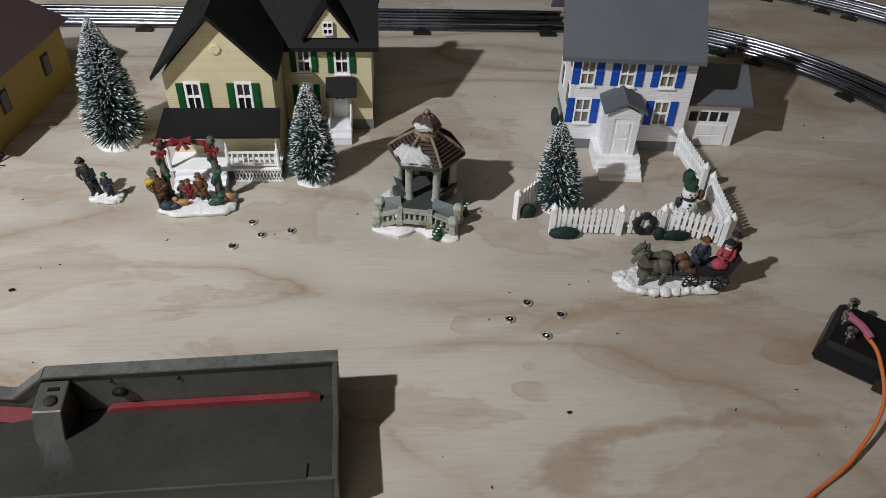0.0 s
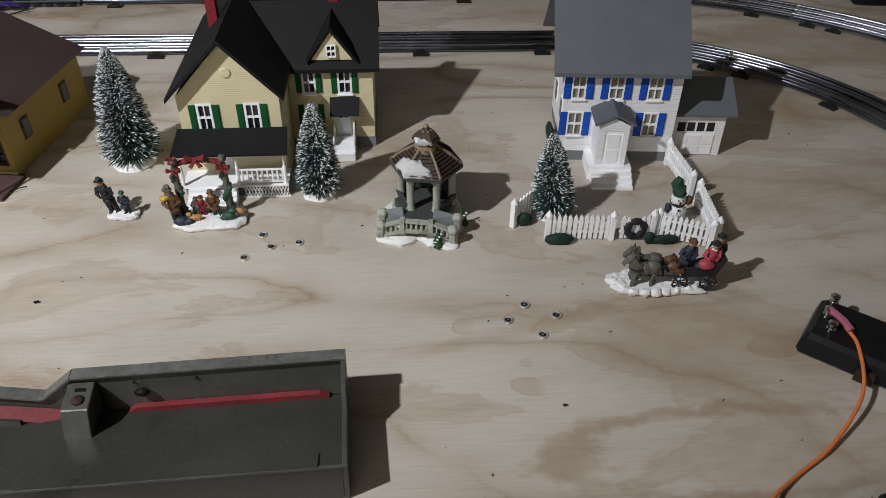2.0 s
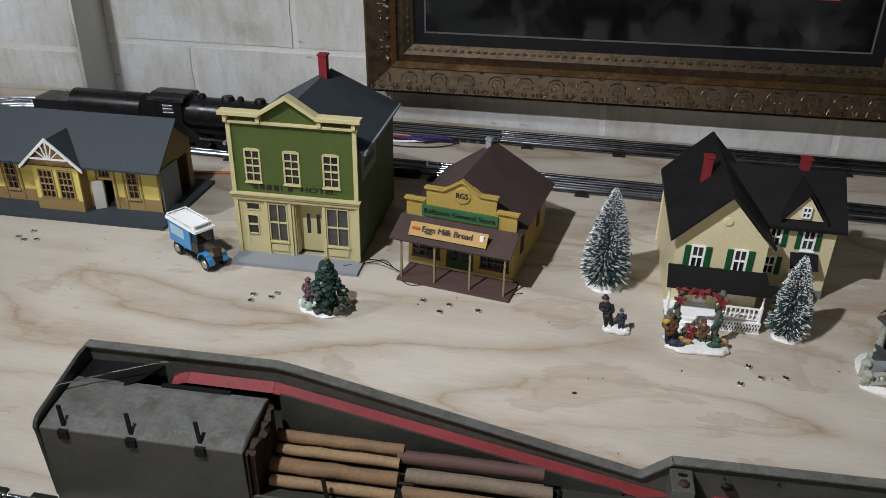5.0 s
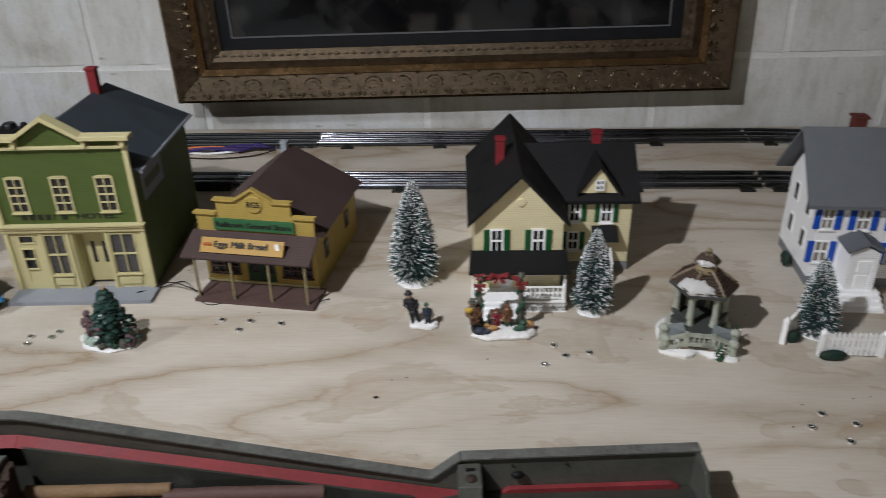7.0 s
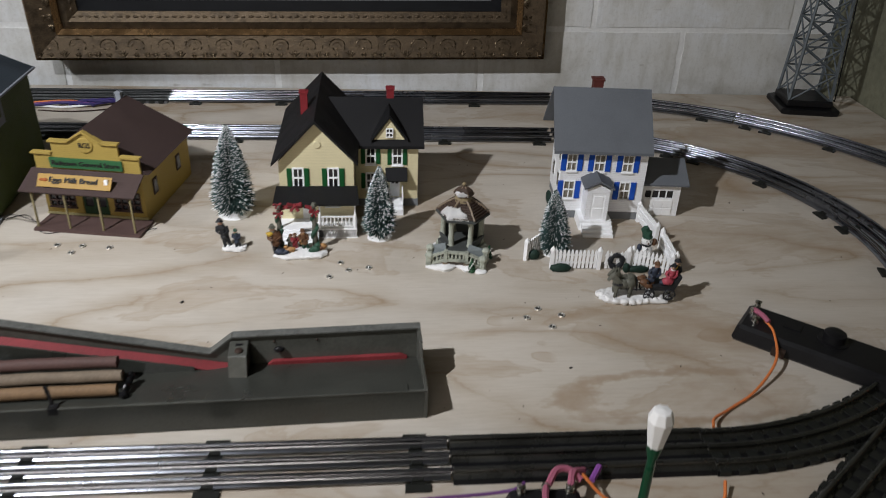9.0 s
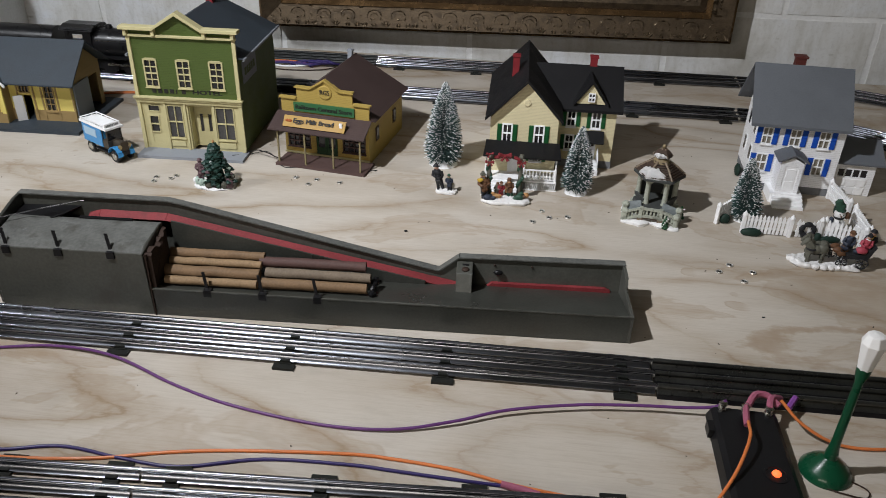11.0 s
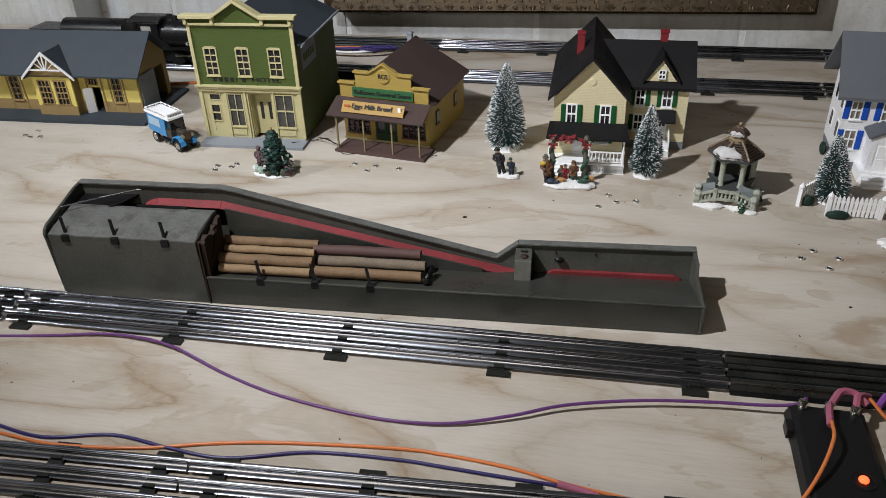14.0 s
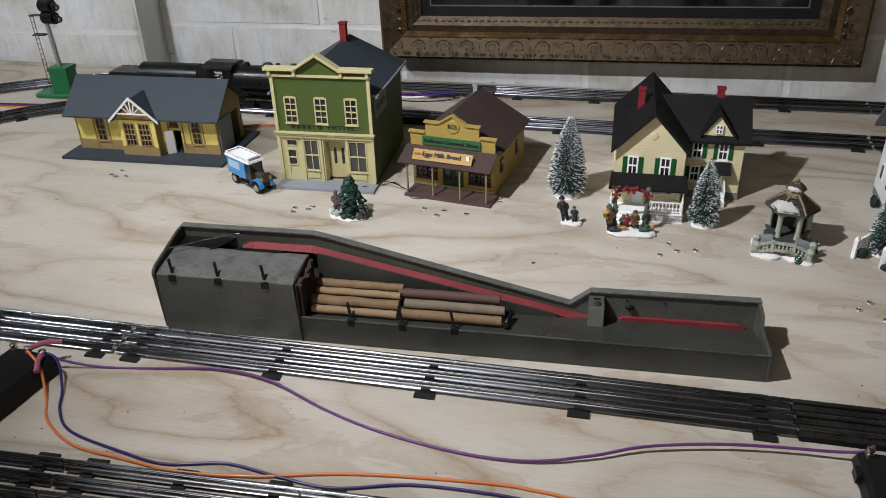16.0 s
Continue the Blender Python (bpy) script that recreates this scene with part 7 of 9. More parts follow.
        for s in (-1, 1):
            cyl(bm, (-0.0228 + dx, y + s * 0.0016, 0.0325), (-0.0226 + dx, y + s * 0.0019, 0.0350), 0.0010, 0.0003, 5)
        ball(bm, (-0.0200 + dx, y, 0.0290), 0.0030, (0.8, 0.6, 1.6), 8, 6)
        m("grey")
        lathe(bm, [(0.0058, -0.0010), (0.0062, 0.0), (0.0058, 0.0010)], c=(-0.0185 + dx, y, 0.0215), n=12)
        cyl(bm, (0.0005 + dx, y, 0.0220), (0.0020 + dx, y, 0.0120), 0.0016, 0.0008, 6)
        m("dark")
    prism(bm, [(0.0150, 0.0140), (0.0400, 0.0140), (0.0455, 0.0300), (0.0425, 0.0300), (0.0370, 0.0220), (0.0280, 0.0190), (0.0150, 0.0190), (0.0110, 0.0240), (0.0095, 0.0235)], "y", -0.0075, 0.0080)
    for y in (-0.0065, 0.0070):
        cyl(bm, (-0.0170, y, 0.0150), (0.0140, y, 0.0140), 0.0006, n=5)
    m("dark")
    for x, r in ((0.0135, 0.0058), (0.0345, 0.0060)):
        for y in (-0.0090, 0.0095):
            for k in range(16):
                a0, a1 = 2 * math.pi * k / 16, 2 * math.pi * (k + 1) / 16
                cyl(bm, (x + r * math.cos(a0), y, 0.0040 + r + r * math.sin(a0)), (x + r * math.cos(a1), y, 0.0040 + r + r * math.sin(a1)), 0.0008, n=5)
            for k in range(8):
                a0 = 2 * math.pi * k / 8
                cyl(bm, (x, y, 0.0040 + r), (x + r * math.cos(a0), y, 0.0040 + r + r * math.sin(a0)), 0.0005, n=4)
            ball(bm, (x, y, 0.0040 + r), 0.0014, (1, 1, 1), 6, 4)
    m("dark")
    figure(bm, 0.0145, 0.0000, 0.0130, 0.0310, "blue", "brown", "brown", 0.18)
    for c, rr in (((0.0085, -0.0035, 0.0215), 0.0040), ((0.0120, -0.0060, 0.0190), 0.0034), ((0.0070, 0.0030, 0.0225), 0.0036)):
        ball(bm, c, rr, (1.4, 0.9, 0.9))
    m("brown")
    figure(bm, 0.0330, -0.0025, 0.0145, 0.0290, "rose", "dark", "rose", 0.12, "snow")
    figure(bm, 0.0375, 0.0035, 0.0150, 0.0310, "dark", "dark", "dark", 0.14, "gold")
    for c, rr, col in (((0.0315, -0.0050, 0.0245), 0.0052, "rose"), ((0.0270, -0.0045, 0.0225), 0.0034, "blue"), ((0.0385, -0.0010, 0.0385), 0.0022, "gold"), ((0.0215, 0.0040, 0.0230), 0.0034, "green")):
        ball(bm, c, rr, (1.2, 0.9, 0.8))
        m(col)
    finish("carriage_figurine", bm, pose(0.2090, 0.4200, 0, 0, 0, -2), "resin figurine of a grey horse team drawing a carriage", "figurine")
    # snowman
    bm = bm_new()
    lathe(bm, [(0.0100, 0.0), (0.0105, 0.002), (0.0060, 0.0035), (0.001, 0.004)], n=16)
    ball(bm, (0, 0, 0.0095), 0.0072, (1, 1, 0.95), 12, 8)
    ball(bm, (0, 0, 0.0200), 0.0054, (1, 1, 1), 12, 8)
    m("snow")
    lathe(bm, [(0.0052, 0.0240), (0.0052, 0.0250), (0.0036, 0.0252), (0.0038, 0.0310), (0.0005, 0.0315)], n=12)
    cyl(bm, (0.0005, 0.0005, 0.0262), (-0.0040, 0.001, 0.0340), 0.0040, 0.0034, 12)
    m("green")
    for z in (0.0070, 0.0110, 0.0145):
        ball(bm, (-0.001, -0.0068, z), 0.0009)
    for x in (-0.0020, 0.0015):
        ball(bm, (x, -0.0050, 0.0212), 0.0006)
    lathe(bm, [(0.0052, 0.0155), (0.0056, 0.0170), (0.0045, 0.0180)], n=12)
    m("dark")
    ball(bm, (-0.0070, -0.0015, 0.0130), 0.0035, (0.7, 0.8, 1.2))
    m("blue")
    ball(bm, (0.0072, -0.001, 0.0190), 0.0034, (0.8, 0.8, 1.3))
    cyl(bm, (0, -0.005, 0.0196), (-0.001, -0.0085, 0.0192), 0.0008, 0.0003, 6)
    m("brown")
    finish("snowman_figurine", bm, pose(0.2450, 0.5020, 0, 0, 0, 0) @ Matrix.Scale(1.16, 4), "white toy snowman with dark green top hat and scarf", "figurine")


build_figurines()


def build_xmas_tree():
    root = thing("christmas_tree", pose(-0.5120, 0.4935, 0), "resin Christmas tree with coloured gifts on a snowy foot", "toy tree")
    bm = lathe(bm_new(), [(0.0270, 0.0), (0.0275, 0.002), (0.0235, 0.0042), (0.001, 0.005)], n=22)
    jitter(bm, 0.0020, 110.0)
    for v in bm.verts:
        v.co.y *= 0.62
        v.co.z = max(v.co.z, 0)
    part("snow_foot", bm, RESINSNOW, root, smooth=True)
    rng = random.Random(12)
    bm = bm_new()
    lathe(bm, [(0.0150, 0.006), (0.0030, 0.055), (0.0005, 0.058)], n=9)
    for k in range(150):
        t = (k / 150) ** 0.8
        tier = 1.0 + 0.28 * ((t * 4.6) % 1.0 < 0.45)
        a, r = k * 2.39996, (0.0165 * (1 - t) ** 0.9 * tier + 0.0010) * rng.uniform(0.82, 1.16)
        ball(bm, (0.004 + r * math.cos(a), r * 0.9 * math.sin(a), 0.008 + 0.048 * t), rng.uniform(0.0018, 0.0040), (1.15, 1.15, 0.75), 6, 4)
    jitter(bm, 0.0014, 330.0)
    part("foliage", bm, paint("bough_green", (0.016, 0.042, 0.034), 0.45, vary=0.4, big=220.0, bump=0.5, dirt=(0.30, 0.33, 0.33), dirt_at=0.62), root, "dark green moulded boughs", smooth=True)
    mint, mauve = paint("resin_mint", (0.36, 0.46, 0.40), 0.5, vary=0.2, big=200.0), paint("resin_mauve", (0.12, 0.075, 0.085), 0.5, vary=0.25, big=200.0)
    cols = [mint, FIG["grey"], FIG["green"], FIG["snow"], mauve]
    for k in range(34):
        t = (k / 34) ** 1.25
        a, r = k * 2.1, 0.0205 * (1 - t) ** 0.85 + 0.0012
        bm = ball(bm_new(), (0.004 + r * math.cos(a), r * 0.9 * math.sin(a), 0.009 + 0.044 * t), rng.uniform(0.0012, 0.0026), (1.3, 0.9, rng.uniform(0.6, 1.1)), 7, 5)
        part("bauble", jb(bm, 0.0006, 400.0), cols[k % 5], root)
    part("star", ball(bm_new(), (0.004, 0, 0.0595), 0.0022, (0.8, 0.8, 1.2), 6, 4), FIG["tan"], root)
    for x, y, r, k in ((-0.0190, -0.0050, 0.0052, mint), (-0.0200, 0.0020, 0.0046, mauve), (-0.0130, -0.0095, 0.0045, mint), (0.0210, -0.0070, 0.0058, mauve), (0.0090, -0.0125, 0.0042, FIG["green"]), (-0.0030, -0.0130, 0.0044, FIG["grey"]), (0.0160, -0.0110, 0.0040, FIG["grey"]), (-0.0230, -0.0040, 0.0038, FIG["snow"])):
        part("gift", jb(ball(bm_new(), (x, y, 0.0070), r, (1, 0.9, 1.25), 9, 6), 0.0012, 260.0), k, root)
    bm = bm_new()
    figure(bm, -0.0145, -0.0050, 0.0090, 0.0290, "brown", "brown", "brown")
    part("little_figure", bm, mauve, root)


build_xmas_tree()

# ---- picket fence ----


def picket_panel(ax, ay, bx_, by, label, gate=False):
    d = Vector((bx_ - ax, by - ay))
    L = d.length
    root = thing("picket_fence", pose(ax, ay, 0, 0, 0, math.degrees(math.atan2(d.y, d.x))), label, "fence", "white picket fence panels")
    for u in ((0.0, L) if not gate else (L,)):
        bm = bx(bm_new(), u - 0.0022, u + 0.0022, -0.0022, 0.0022, 0.0, 0.0215)
        lathe(bm, [(0.0034, 0.0215), (0.0030, 0.0230), (0.0014, 0.0250), (0.0003, 0.0268)], c=(u, 0, 0), n=8)
        part("post", bm, WHITE, root, bevel=0.0003)
    for z in (0.0060, 0.0150):
        part("rail", bx(bm_new(), 0.002, L - 0.002, 0.0002, 0.0018, z, z + 0.0022), WHITE, root)
    n = max(3, int((L - 0.003) / 0.0043))
    for k in range(n):
        u = 0.0042 + (L - 0.0084) * k / (n - 1)
        top = 0.0205 if not gate else 0.0195 - 0.003 * math.sin(math.pi * k / (n - 1))
        part("picket", prism(bm_new(), [(u - 0.00145, 0.0014), (u + 0.00145, 0.0014), (u + 0.00145, top), (u, top + 0.0028), (u - 0.00145, top)], "y", -0.0012, 0.0002), WHITE, root)
    root.scale = (1.0, 1.0, 1.08)
    return root


picket_panel(0.1070, 0.4985, 0.1370, 0.5320, "short white plastic picket fence panel")
picket_panel(0.1330, 0.4805, 0.1855, 0.4785, "white plastic picket fence panel in front of the tree")
picket_panel(0.1900, 0.4785, 0.2190, 0.4795, "white picket gate with a dark wreath", True)
picket_panel(0.2240, 0.4820, 0.2635, 0.4645, "white plastic picket fence panel behind the carriage")
picket_panel(0.2690, 0.4680, 0.2710, 0.5240, "white plastic picket fence panel casting a shadow")
picket_panel(0.2690, 0.5375, 0.2640, 0.5930, "white plastic picket fence panel near the house steps")


def build_greens():
    bm = bm_new()
    rings = []
    for k in range(28):
        a = 2 * math.pi * k / 28
        w = 0.0030 * (1 + 0.18 * math.sin(5 * a) + 0.12 * math.sin(11 * a))
        rings.append([bm.verts.new(((0.0070 + w * math.cos(q * math.pi / 4)) * math.cos(a), 0.8 * w * math.sin(q * math.pi / 4), 0.0105 + (0.0070 + w * math.cos(q * math.pi / 4)) * math.sin(a))) for q in range(8)])
    ring_faces(bm, rings + [rings[0]], True, False)
    solid("wreath", bm, FIG["dark"], "dark green wreath hung on the picket gate", "wreath", pose(0.2050, 0.4765, 0.0005, -6, 0, 2), smooth=True)
    for x, y, r, s, lab in ((0.1165, 0.5010, 0.0075, (0.9, 0.5, 0.9), "fence corner"), (0.1420, 0.4745, 0.0080, (1.55, 0.6, 0.65), "fence post"), (0.2160, 0.4725, 0.0050, (0.9, 0.7, 1.2), "gate"), (0.2290, 0.4720, 0.0080, (1.6, 0.5, 0.55), "gate post"), (0.2610, 0.5480, 0.0060, (0.85, 0.7, 1.35), "far fence post"), (0.1605, 0.6480, 0.0080, (0.45, 1.2, 1.1), "house foundation")):
        bm = ball(bm_new(), (0, 0, r * s[2] * 0.8), r, s, 12, 8)
        jitter(bm, 0.0010, 300.0, x)
        for v in bm.verts:
            v.co.z = max(v.co.z, 0)
        solid("shrub", bm, paint("shrub_green", (0.012, 0.030, 0.022), 0.6, vary=0.3, big=200.0, bump=0.5), f"small dark green moulded shrub beside the {lab}", "shrub", pose(x, y, 0), "small shrubs", smooth=True)


build_greens()

# ---- delivery truck ----


def build_truck():
    root = thing("delivery_truck", pose(-0.6860, 0.5622, 0, 0, 0, -30.5) @ Matrix.Diagonal((1.20, 0.80, 1.12, 1.0)), "blue and white vintage toy delivery truck on the plywood", "toy truck")
    blue = paint("truck_blue", (0.045, 0.24, 0.52), 0.35, vary=0.1, big=120.0, coat=0.3)
    body = part("cargo_body", bx(bm_new(), -0.0310, 0.0060, -0.0150, 0.0150, 0.0140, 0.0370), blue, root, "light blue cargo body", bevel=0.0008)
    part("side_panel", bx(bm_new(), -0.0270, -0.0040, -0.0156, -0.0149, 0.0230, 0.0330), paint("truck_panel", (0.36, 0.50, 0.62), 0.4), body, "pale painted scroll panel")
    part("roof", bx(bm_new(), -0.0330, 0.0180, -0.0165, 0.0165, 0.0370, 0.0395), WHITE, root, "white roof", bevel=0.0008)
    bm = bm_new()
    for y in (-0.0155, 0.0145):
        bx(bm, -0.0310, 0.0080, y, y + 0.0010, 0.0420, 0.0430)
        for k in range(5):
            bx(bm, -0.0310 + k * 0.0095, -0.0300 + k * 0.0095, y, y + 0.0010, 0.0395, 0.0420)
    bx(bm, -0.0310, -0.0300, -0.0145, 0.0145, 0.0420, 0.0430)
    for y in (-0.006, 0.005):
        bx(bm, -0.0310, -0.0300, y, y + 0.0010, 0.0395, 0.0420)
    part("roof_rack", bm, WHITE, root)
    sign = part("roof_sign", bx(bm_new(), 0.0130, 0.0150, -0.0140, 0.0140, 0.0390, 0.0440), WHITE, root, "white roof sign")
    bm = bm_new()
    for k in range(8):
        bx(bm, 0.0149, 0.0154, -0.0115 + k * 0.0029, -0.0115 + k * 0.0029 + 0.0019, 0.0403, 0.0427)
    part("sign_bars", bm, FOUND, sign)
    bm = bm_new()
    for y in (-0.0135, 0.0120):
        bx(bm, 0.0145, 0.0160, y, y + 0.0015, 0.0200, 0.0370)
        bx(bm, 0.0050, 0.0065, y, y + 0.0015, 0.0200, 0.0370)
    bx(bm, 0.0040, 0.0165, -0.0140, 0.0140, 0.0140, 0.0235)
    tan = paint("truck_tan", (0.050, 0.042, 0.032), 0.45)
    part("cab", bm, tan, root, "open brown cab")
    part("windscreen", bx(bm_new(), 0.0150, 0.0155, -0.0120, 0.0120, 0.0235, 0.0365), GLASS, root)
    part("hood", prism(bm_new(), [(-0.0065, 0.0140), (0.0065, 0.0140), (0.0060, 0.0225), (0.0030, 0.0250), (-0.0030, 0.0250), (-0.0060, 0.0225)], "x", 0.0165, 0.0310), tan, root, "dull brown hood", bevel=0.0006)
    part("radiator", bx(bm_new(), 0.0310, 0.0330, -0.0068, 0.0068, 0.0110, 0.0250), paint("truck_brass", (0.08, 0.065, 0.05), 0.4, 0.6), root, bevel=0.0005)
    bm = bm_new()
    bx(bm, -0.0300, 0.0340, -0.0070, 0.0070, 0.0095, 0.0140)
    for s in (-1, 1):
        fb = bm_new()
        for i in range(6):
            a0, a1 = math.pi * i / 6, math.pi * (i + 1) / 6
            slab(fb, [(0.0250 + 0.0095 * math.cos(a0), s * 0.0066, 0.0085 + 0.0095 * math.sin(a0)), (0.0250 + 0.0095 * math.cos(a1), s * 0.0066, 0.0085 + 0.0095 * math.sin(a1)), (0.0250 + 0.0095 * math.cos(a1), s * 0.0155, 0.0085 + 0.0095 * math.sin(a1)), (0.0250 + 0.0095 * math.cos(a0), s * 0.0155, 0.0085 + 0.0095 * math.sin(a0))], 0.0009)
        part("fender", fb, blue, root, "blue front fender")
        bx(bm, -0.010, 0.017, min(s * 0.0095, s * 0.0155), max(s * 0.0095, s * 0.0155), 0.0085, 0.0097)
    part("chassis", bm, BLACK, root, "black chassis and fenders")
    for s in (-1, 1):
        part("headlight", lathe(cyl(bm_new(), (0.0315, s * 0.0085, 0.0200), (0.0345, s * 0.0085, 0.0200), 0.0024, n=10), [(0.0004, 0.012), (0.0004, 0.019)], c=(0.032, s * 0.0085, 0), n=5), paint("lamp_brass", (0.45, 0.36, 0.2), 0.3, 0.8), root)
        for x in (0.0255, -0.0205):
            w = part("wheel", cyl(bm_new(), (x, s * 0.0100, 0.0072), (x, s * 0.0150, 0.0072), 0.0072, n=18), BLACK, root, "black tyre", bevel=0.0008)
            part("rim", cyl(bm_new(), (x, s * 0.0148, 0.0072), (x, s * 0.0155, 0.0072), 0.0044, 0.0040, n=14), SCREW, w, "metal rim")


build_truck()

# ---- lattice tower, signal, lamp ----


def build_tower():
    root = thing("lattice_tower", pose(0.6900, 1.0350, 0, 0, 0, -7), "grey metal lattice floodlight tower on a black base", "toy tower")
    grey = paint("tower_grey", (0.13, 0.15, 0.165), 0.45, 0.3, vary=0.2, big=60.0)
    bm = prism(bm_new(), [(-0.050, -0.046), (-0.038, -0.050), (0.038, -0.050), (0.050, -0.046), (0.050, 0.040), (0.038, 0.046), (-0.038, 0.046), (-0.050, 0.040)], "z", 0.0, 0.010)
    prism(bm, [(-0.039, -0.036), (0.039, -0.036), (0.039, 0.034), (-0.039, 0.034)], "z", 0.010, 0.022)
    part("base", bm, BLACK, root, "black plastic base", bevel=0.002)
    H = 0.42

    def leg(sx, sy, z):
        k = 1 - 0.50 * z / H
        return Vector((sx * 0.036 * k, sy * 0.030 * k, 0.020 + z))
    for sx in (-1, 1):
        for sy in (-1, 1):
            part("leg", cyl(bm_new(), leg(sx, sy, 0), leg(sx, sy, H), 0.0030, 0.0024, 5), grey, root)
    zs = [0.0, 0.048, 0.093, 0.135, 0.175, 0.213, 0.249, 0.284, 0.318, 0.352, 0.386, 0.42]
    for z0, z1 in zip(zs, zs[1:]):
        for a, b in (((-1, -1), (1, -1)), ((1, -1), (1, 1)), ((1, 1), (-1, 1)), ((-1, 1), (-1, -1))):
            part("brace", cyl(bm_new(), leg(*a, z0), leg(*b, z1), 0.0017, n=4), grey, root)
            part("brace", cyl(bm_new(), leg(*b, z0), leg(*a, z1), 0.0017, n=4), grey, root)
            part("brace", cyl(bm_new(), leg(*a, z1), leg(*b, z1), 0.0016, n=4), grey, root)
    for s in (-1, 1):
        part("ladder_rail", cyl(bm_new(), Vector((0.042, -0.024 + s * 0.006, 0.022)), Vector((0.0225, -0.012 + s * 0.006, 0.40)), 0.0010, n=4), BLACK, root)
    for k in range(40):
        t = k / 40
        p = Vector((0.042, -0.024, 0.022)).lerp(Vector((0.0225, -0.012, 0.40)), t)
        part("rung", cyl(bm_new(), p + Vector((0, -0.006, 0)), p + Vector((0, 0.006, 0)), 0.0009, n=4), BLACK, root)


build_tower()


def build_signal():
    root = thing("signal_mast", pose(-1.2480, 0.8950, 0, 0, 0, 6), "toy railway signal mast on a green base with a red ladder", "signal")
    green = paint("signal_green", (0.018, 0.15, 0.055), 0.4, vary=0.12, big=60.0)
    bm = prism(bm_new(), [(-0.046, -0.020), (-0.040, -0.026), (0.026, -0.026), (0.032, -0.020), (0.032, 0.022), (-0.046, 0.022)], "z", 0.0, 0.008)
    bx(bm, -0.008, 0.028, -0.016, 0.018, 0.008, 0.054)
    part("base", bm, green, root, "green enamelled base", bevel=0.002)
    part("base_cap", bx(bm_new(), -0.0095, 0.0295, -0.0175, 0.0195, 0.0505, 0.0575), green, root, bevel=0.0015)
    part("mast", cyl(bm_new(), (0.008, 0, 0.056), (-0.001, 0, 0.30), 0.0045, 0.0040, 12), paint("mast_grey", (0.33, 0.35, 0.36), 0.4, 0.4), root, "grey metal mast", smooth=True)
    for z in (0.150, 0.172):
        part("lamp_hood", cyl(cyl(bm_new(), (0.004, -0.001, z), (0.029, -0.006, z), 0.0115, n=14), (0.029, -0.006, z), (0.040, -0.010, z - 0.002), 0.0070, 0.0060, 12), BLACK, root, "black signal hood")
        part("lens", ball(bm_new(), (0.0395, -0.0100, z - 0.0015), 0.0042, (0.5, 1, 1)), paint("lens_dull", (0.30, 0.25, 0.2), 0.2), root)
    red = paint("ladder_red", (0.20, 0.045, 0.04), 0.5, vary=0.2)
    for s in (-1, 1):
        part("ladder_rail", cyl(bm_new(), (-0.014 , -0.010 + s * 0.0045, 0.010), (-0.0185, -0.006 + s * 0.0045, 0.155), 0.0007, n=5), red, root)
    for k in range(15):
        t = k / 14
        p = Vector((-0.014, -0.010, 0.012)).lerp(Vector((-0.0185, -0.006, 0.152)), t)
        part("rung", cyl(bm_new(), p + Vector((0, -0.0045, 0)), p + Vector((0, 0.0045, 0)), 0.0006, n=4), red, root)
    part("platform", bx(bm_new(), -0.0235, 0.002, -0.012, 0.002, 0.1180, 0.1200), BLACK, root)
    part("platform", bx(bm_new(), -0.0215, 0.000, -0.011, 0.002, 0.1540, 0.1555), BLACK, root)


build_signal()


def build_lamp():
    root = thing("street_lamp", pose(0.1170, 0.1005, 0), "green toy street lamp with a white globe on the plywood", "lamp")
    green = paint("lamp_green", (0.005, 0.060, 0.027), 0.3, vary=0.12, big=80.0, coat=0.3)
    part("base", lathe(bm_new(), [(0.0190, 0.0), (0.0190, 0.0020), (0.0150, 0.0075), (0.0085, 0.0130), (0.0050, 0.0160), (0.0045, 0.0220)], n=26), green, root, "round green base", smooth=True)
    part("post", lathe(bm_new(), [(0.0044, 0.0200), (0.0034, 0.0330), (0.0030, 0.0880), (0.0048, 0.0960), (0.0052, 0.1010)], n=14), green, root, smooth=True)
    part("globe", lathe(bm_new(), [(0.0052, 0.1000), (0.0085, 0.1220), (0.0060, 0.1290), (0.0010, 0.1300)], n=8), paint("lamp_white", (0.80, 0.80, 0.79), 0.4, vary=0.03), root, "white faceted globe", bevel=0.0005)
    part("lead", tube(bm_new(), spline([(0.016, -0.008, 0.0012), (0.026, -0.016, 0.0012), (0.022, -0.024, 0.0012), (0.008, -0.022, 0.0012), (-0.004, -0.018, 0.0012)]), 0.0006), RUST, root, "thin looped wire")


build_lamp()

# ---- control boxes and wires ----
LED = glow("orange_led", (1.0, 0.11, 0.03), 2.4)
PINK = paint("pink_sleeve", (0.36, 0.11, 0.17), 0.4, vary=0.1, big=200.0)
ORANGE = paint("orange_wire", (0.62, 0.185, 0.055), 0.4, vary=0.06, big=60.0)
PURPLE = paint("purple_wire", (0.125, 0.045, 0.165), 0.4, vary=0.08, big=60.0)
NAVY = paint("navy_wire", (0.034, 0.024, 0.115), 0.4, vary=0.1, big=60.0)


def terminal(parent, x, y, z):
    bm = lathe(bm_new(), [(0.0034, 0), (0.0034, 0.0016), (0.0022, 0.0018), (0.0022, 0.0046), (0.0034, 0.0050), (0.0034, 0.0066), (0.0020, 0.0074)], c=(x, y, z), n=10)
    part("terminal_screw", bm, SCREW, parent, "shiny terminal screw", smooth=True)


